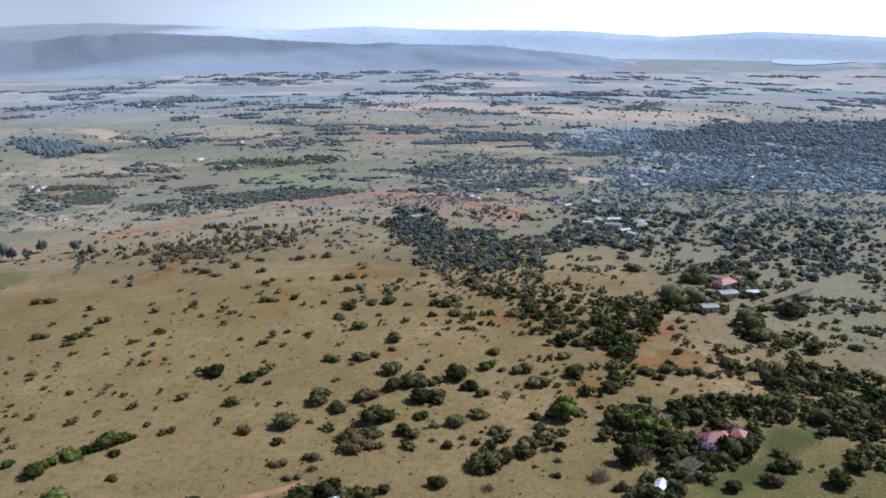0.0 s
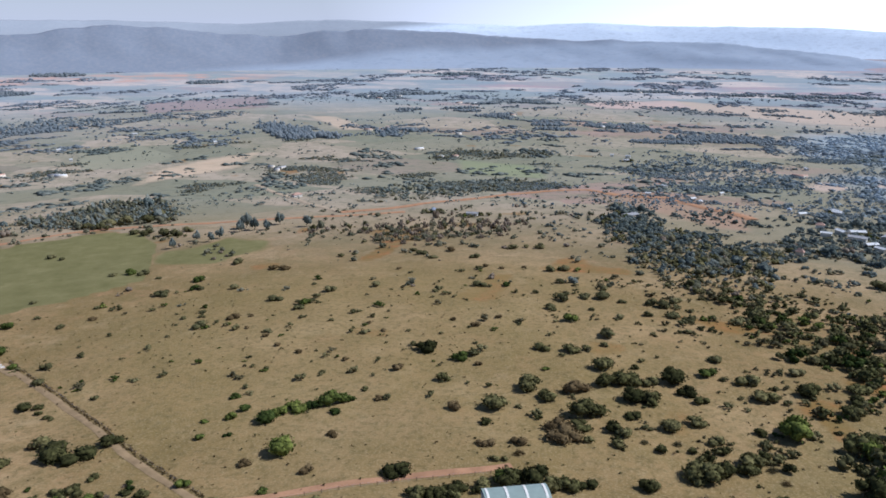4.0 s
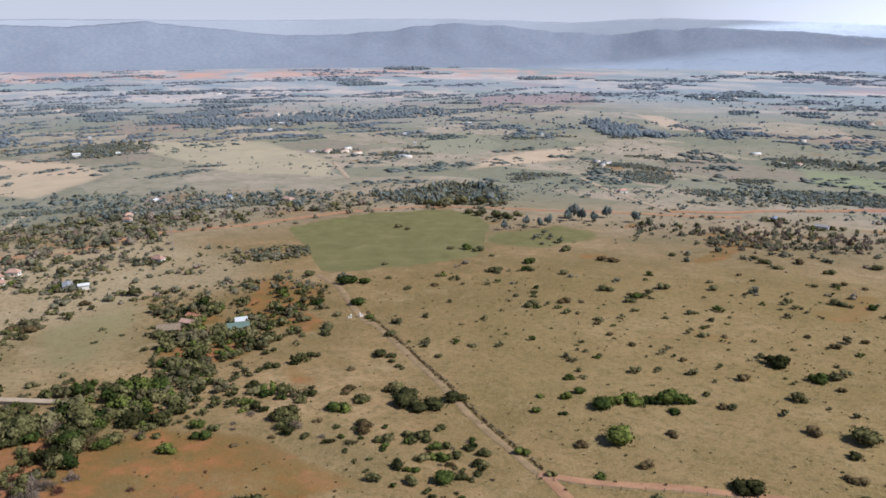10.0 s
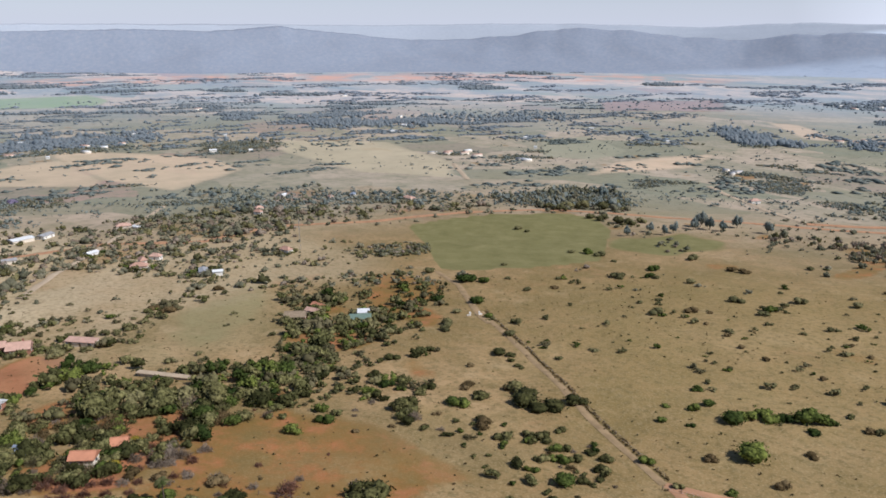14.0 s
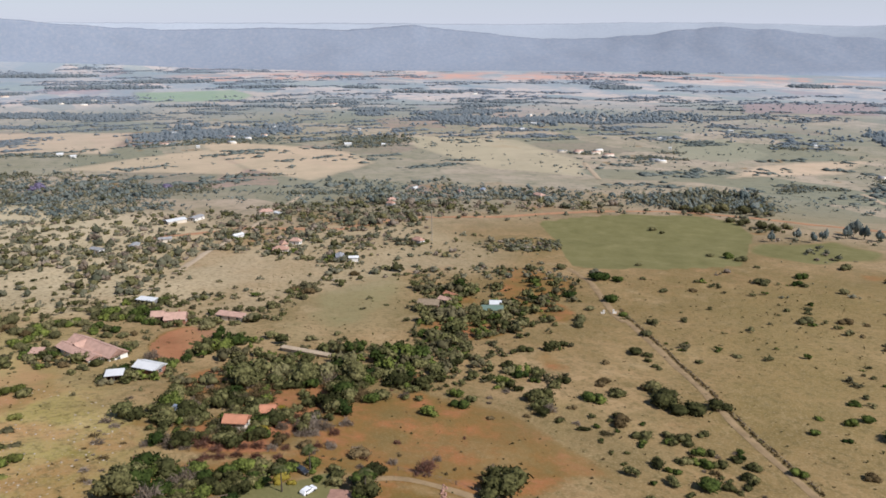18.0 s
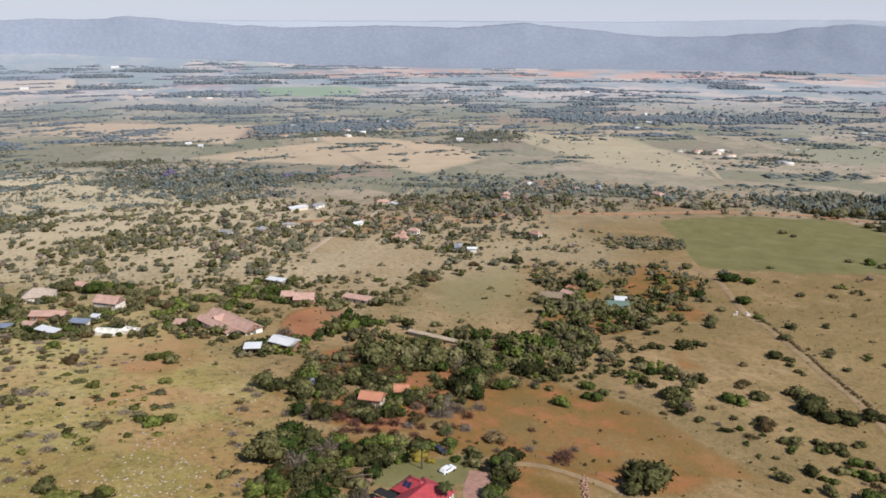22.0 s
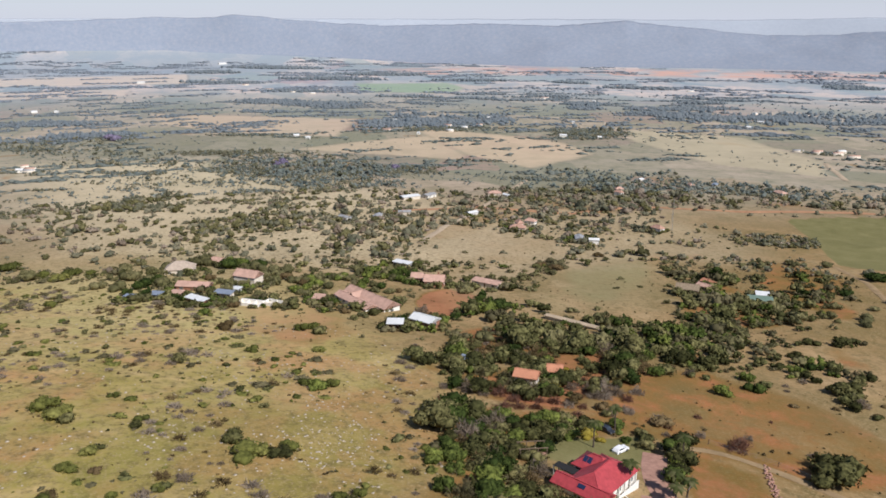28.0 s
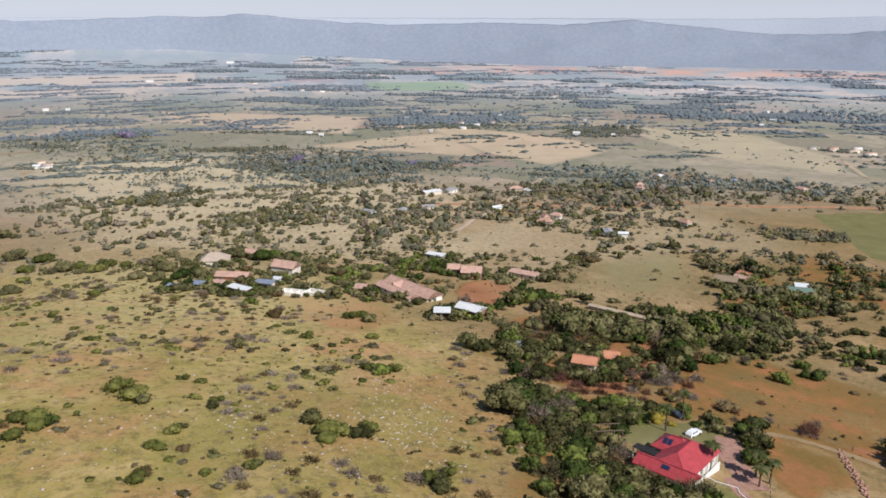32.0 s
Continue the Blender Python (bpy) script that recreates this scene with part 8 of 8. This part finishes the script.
YARD_V = [(-182.3, 62.8, 3.4, "o"), (-171.5, 54.0, 3.0, "g"), (-174.5, 57.0, 2.6, "o"), (-191, 59.5, 2.4, "o"), (-186, 64, 2.4, "g"), (-195.5, 44.8, 1.7, "y"), (-193.0, 47.5, 1.3, "y"), (-178.5, 59.5, 2.4, "g"), (-200, 47, 3.0, "o"), (-204, 42, 3.2, "g"), (-197, 40, 2.8, "o"), (-193, 35, 2.8, "o"), (-188, 31, 2.6, "g"), (-184, 26, 2.8, "o")]
YARD_X = [(-202.6, 18.7, 3.0, "g"), (-208.3, 24.1, 2.8, "g"), (-209.7, 28.5, 3.0, "g"), (-200, 24, 3.2, "o"), (-204, 28.7, 3.2, "g"), (-199.5, 29.4, 2.8, "o"), (-205, 34.7, 3.2, "g"), (-196.5, 31, 2.8, "o"), (-199, 35, 3.2, "o"), (-206, 39.7, 3.2, "g"), (-198, 38.5, 3.0, "g"), (-203.6, 43.3, 3.4, "o"), (-196, 41, 2.8, "g"), (-195, 25.6, 2.8, "g"), (-194, 21.5, 2.8, "o"), (-193, 9, 2.6, "g"), (-186, 7.6, 3.0, "g"), (-186, 3.5, 2.8, "g"), (-190, 14, 3.0, "o"), (-226, 50, 3.4, "g"), (-228, 52.5, 2.4, "y"), (-200, 50, 2.6, "g"), (-201, 57, 2.4, "g"), (-187, 64, 3.0, "g"), (-195, 60, 2.0, "o")]
YARD_Y = [(-221, 65, 2.6, "k"), (-224, 70, 3.2, "k"), (-219, 71, 2.4, "r"), (-224, 77, 2.8, "k"), (-212, 62.6, 2.0, "r"), (-209.5, 65.6, 2.2, "k"), (-228, 36, 2.8, "r"), (-217, 33, 2.2, "r"), (-223, 57.5, 2.0, "r"), (-229, 64, 3.0, "k"), (-216, 36.5, 2.4, "r"), (-232, 69, 3.0, "o"), (-231, 33, 2.4, "r"), (-221, 37, 2.6, "r"), (-220, 44, 2.2, "r"), (-212, 45, 2.0, "r"), (-214, 54, 2.0, "r"), (-209, 50, 1.8, "r"), (-226, 30, 2.2, "k")]
YARD_W_0 = [(-176.8, 18.0, 3.2, "o"), (-168.9, 17.0, 3.3, "o"), (-165.9, 20.5, 3.2, "b"), (-162.4, 23.4, 2.9, "o"), (-159.6, 26.1, 2.9, "g"), (-188.3, 22.6, 2.9, "o"), (-168.4, 10.0, 3.4, "g"), (-161.6, 10.1, 3.3, "o"), (-159.2, 14.1, 3.1, "g"), (-181.3, 12.4, 3.1, "o"), (-157.7, 28.1, 2.7, "o")]

for lot in (YARD_A_0, YARD_H, YARD_I, YARD_B_0, YARD_C_0, YARD_D_0, YARD_G_0, YARD_E_0, YARD_E_1, YARD_F_0, YARD_V, YARD_X, YARD_Y, YARD_W_0, GUMS_0):
    for x, y, r, kind in lot:
        if lot is YARD_W_0 or kind == "m" or all(math.hypot(x - cx, y - cy) > cr * 0.8 for cx, cy, cr in CLEAR[:55]):
            gum = kind == "e"
            plant(x, y, r * (1.1 if gum else 1.05), kind, "gum_tree" if gum else "garden_tree", {"o": "dark olive garden tree beside the houses", "g": "leafy green garden tree beside the houses", "b": "brownish garden tree beside the houses", "k": "grey-brown leafless shrub on red earth", "r": "russet half bare shrub on red earth"}.get(kind, ""),
                  tall=gum, high=r * (1.7 if gum else 1.12), group="garden trees")


def post_mesh():
    if "post" not in _meshes:
        _meshes["post"] = boxes("post", M_TIMBER, (-0.07, 0.07, -0.07, 0.07, -0.4, 1.35))
    return _meshes["post"]


def fence(line, gap, off, label):
    """Timber posts and three wires beside a track."""
    ob = tagged(new("fence"), label, "fence")
    a = np.array(line, float)
    spots = []
    for p, q in zip(a, a[1:]):
        L = np.linalg.norm(q - p)
        n = np.array([-(q - p)[1], (q - p)[0]]) / L
        for k in range(int(L / gap)):
            spots.append(p + (q - p) * (k * gap / L) + n * off)
    spots = np.array(spots)
    z = top(spots[:, 0], spots[:, 1])
    for (x, y), h in zip(spots, z):
        o = part("post", post_mesh(), ob)
        o.matrix_basis = pose(float(x), float(y), float(h), 0, 0, float(x * 40 % 90))
    for e in (0.4, 0.8, 1.2):
        v, f = [], []
        for k, ((x, y), h) in enumerate(zip(spots, z)):
            v += [(x, y - 0.015, h + e), (x, y + 0.015, h + e), (x, y, h + e + 0.025)]
            if k:
                b = 3 * k - 3
                f += [(b, b + 1, b + 4, b + 3), (b + 1, b + 2, b + 5, b + 4), (b + 2, b, b + 3, b + 5)]
        part("wire", poly_mesh("wire", v, f, M_STEEL), ob)
    return spots


line = fence(TRACK_FENCE, 4.0, 2.6, "old timber post and wire field fence along a track")
brush = []
_d = np.array(TRACK_FENCE[-1], float) - np.array(TRACK_FENCE[0], float)
DITCH = _d / np.linalg.norm(_d)
for x, y in line:
    for k in range(15):
        u = _rng.uniform(-2, 2)
        brush.append((x + u * DITCH[0] + _rng.gauss(0, 0.5), y + u * DITCH[1] + _rng.gauss(0, 0.5), _rng.uniform(0.3, 0.75), _rng.uniform(0.35, 0.9)))
scatter("fence_scrub", "dark scrub and dead stalks grown along a fence", "shrubs", brush, SCRUB, [M_BROWN])
fence([(-171.5, 58), (-164.7, 52), (-158.2, 46.4), (-152, 41)], 2.5, 0.0, "close set timber post fence beside the villa drive")
fence(ROAD_HOUSE, 5.0, 2.8, "timber post and wire fence beside a drive")
fence(ROAD_FARM, 5.0, -3.2, "timber post and wire fence beside a farm road")


def mast(x, y, h):
    """A slim three-legged lattice mast."""
    ob = tagged(new("radio_mast"), "slim galvanised lattice radio mast above the bushes", "mast")
    ob.matrix_basis = pose(x, y, float(top(x, y)))
    feet = [(math.cos(a) * 0.9, math.sin(a) * 0.9) for a in (0, 2.094, 4.189)]

    def rod(p, q, r):
        p, q = Vector(p), Vector(q)
        d = (q - p).normalized()
        u = d.orthogonal().normalized()
        w = d.cross(u)
        v = [c + u * math.cos(k * 1.571) * r + w * math.sin(k * 1.571) * r for c in (p, q) for k in range(4)]
        return v, [(i, (i + 1) % 4, 4 + (i + 1) % 4, 4 + i) for i in range(4)]

    for px, py in feet:
        v, f = rod((px, py, -0.3), (px * 0.25, py * 0.25, h), 0.07)
        part("leg", poly_mesh("leg", v, f, M_STEEL), ob)
    for k in range(12):
        z0, z1 = h * k / 12, h * (k + 1) / 12
        s0, s1 = 1 - 0.75 * k / 12, 1 - 0.75 * (k + 1) / 12
        for i in range(3):
            p, q = feet[i], feet[(i + 1) % 3]
            v, f = rod((p[0] * s0, p[1] * s0, z0), (q[0] * s1, q[1] * s1, z1), 0.035)
            part("brace", poly_mesh("brace", v, f, M_STEEL), ob)


mast(-500, 278, 24)


def stone_wall(line, label):
    """A dry wall of single rough stones."""
    ob = tagged(new("stone_wall"), label, "wall")
    if "rock" not in _meshes:
        _meshes["rock"] = mesh_of("stone", ICO1[0] * np.array([0.42, 0.3, 0.26]) * (1 + 0.2 * np.sin(ICO1[0][:, ::-1] * 6)), ICO1[1], [M_PAVE])
    for (ax, ay), (bx, by) in zip(line, line[1:]):
        L = math.hypot(bx - ax, by - ay)
        for k in range(int(L / 0.55)):
            for lay in range(2):
                s = k * 0.55 / L
                x, y = ax + (bx - ax) * s + _rng.uniform(-0.7, 0.7), ay + (by - ay) * s + _rng.uniform(-0.7, 0.7)
                o = part("stone", _meshes["rock"], ob)
                o.matrix_basis = pose(x, y, float(top(x, y)) + 0.1 + lay * 0.12, _rng.uniform(-15, 15), _rng.uniform(-15, 15), _rng.uniform(0, 360))


stone_wall([(-175.4, 81.1), (-169.1, 77.3), (-159.8, 71.4), (-155.4, 67.9)], "tumbled low wall of reddish stones by the drive")
strip("pavement_1", "brick paved drive beside the villa", [(-185, 57.5), (-179, 53), (-171.5, 48.5), (-166, 46.5), (-160.5, 46)], 5.5, M_PAVE, 0.12, "paving", 0.4)
strip("pavement_2", "brick paved path in front of the villa", [(-166, 43.2), (-163, 41.5), (-158, 40.5)], 2.6, M_PAVE, 0.14, "paving", 0.4)
house(-298, 99, 35, 42, 2.6, 0.8, 0.2, "flat", M_PALEROAD, M_GREYROOF, "long low pale grey cold frame among trees", windows=False, name="cold_frame", category="cold frame")


def kerb(line, label):
    """A low rounded border of white painted stones set end to end."""
    ob = tagged(new("kerb"), label, "kerb")
    if "kerbstone" not in _meshes:
        v, f = ICO1
        _meshes["kerbstone"] = mesh_of("stone", np.sign(v) * np.abs(v) ** 0.7 * np.array([0.27, 0.13, 0.16]), f, [M_WHITE])
    for (ax, ay), (bx, by) in zip(line, line[1:]):
        L = math.hypot(bx - ax, by - ay)
        n = max(1, round(L / 0.5))
        for k in range(n):
            x, y = ax + (bx - ax) * (k + 0.5) / n, ay + (by - ay) * (k + 0.5) / n
            o = part("stone", _meshes["kerbstone"], ob)
            o.matrix_basis = pose(x, y, float(top(x, y)) + 0.16, 0, 0, math.degrees(math.atan2(by - ay, bx - ax)) + _rng.uniform(-6, 6))


kerb([(-166.3, 38.1), (-164.5, 38.5), (-162.8, 40.4), (-161.7, 41.5), (-159.7, 40.4), (-157.0, 40.2)], "white painted stone border round the front lawn")


def gate(x, y, turn):
    ob = tagged(new("gate"), "white plastered gate pillars with a steel gate on a track", "gate")
    ob.matrix_basis = pose(x, y, float(top(x, y)), 0, 0, turn)
    for s in (-1, 1):
        part("pillar", boxes("pillar", M_WHITE, (s * 2.4 - 0.35, s * 2.4 + 0.35, -0.35, 0.35, -0.3, 1.8), (s * 2.4 - 0.45, s * 2.4 + 0.45, -0.45, 0.45, 1.8, 1.95)), ob)
        part("side_wall", boxes("side_wall", M_WHITE, (min(s * 2.75, s * 3.9), max(s * 2.75, s * 3.9), -0.12, 0.12, -0.3, 1.0)), ob)
    for k in range(9):
        part("bar", boxes("bar", M_STEEL, (-2.0 + k * 0.5 - 0.02, -2.0 + k * 0.5 + 0.02, -0.02, 0.02, 0.15, 1.3)), ob)


gate(-288, 250, 60)
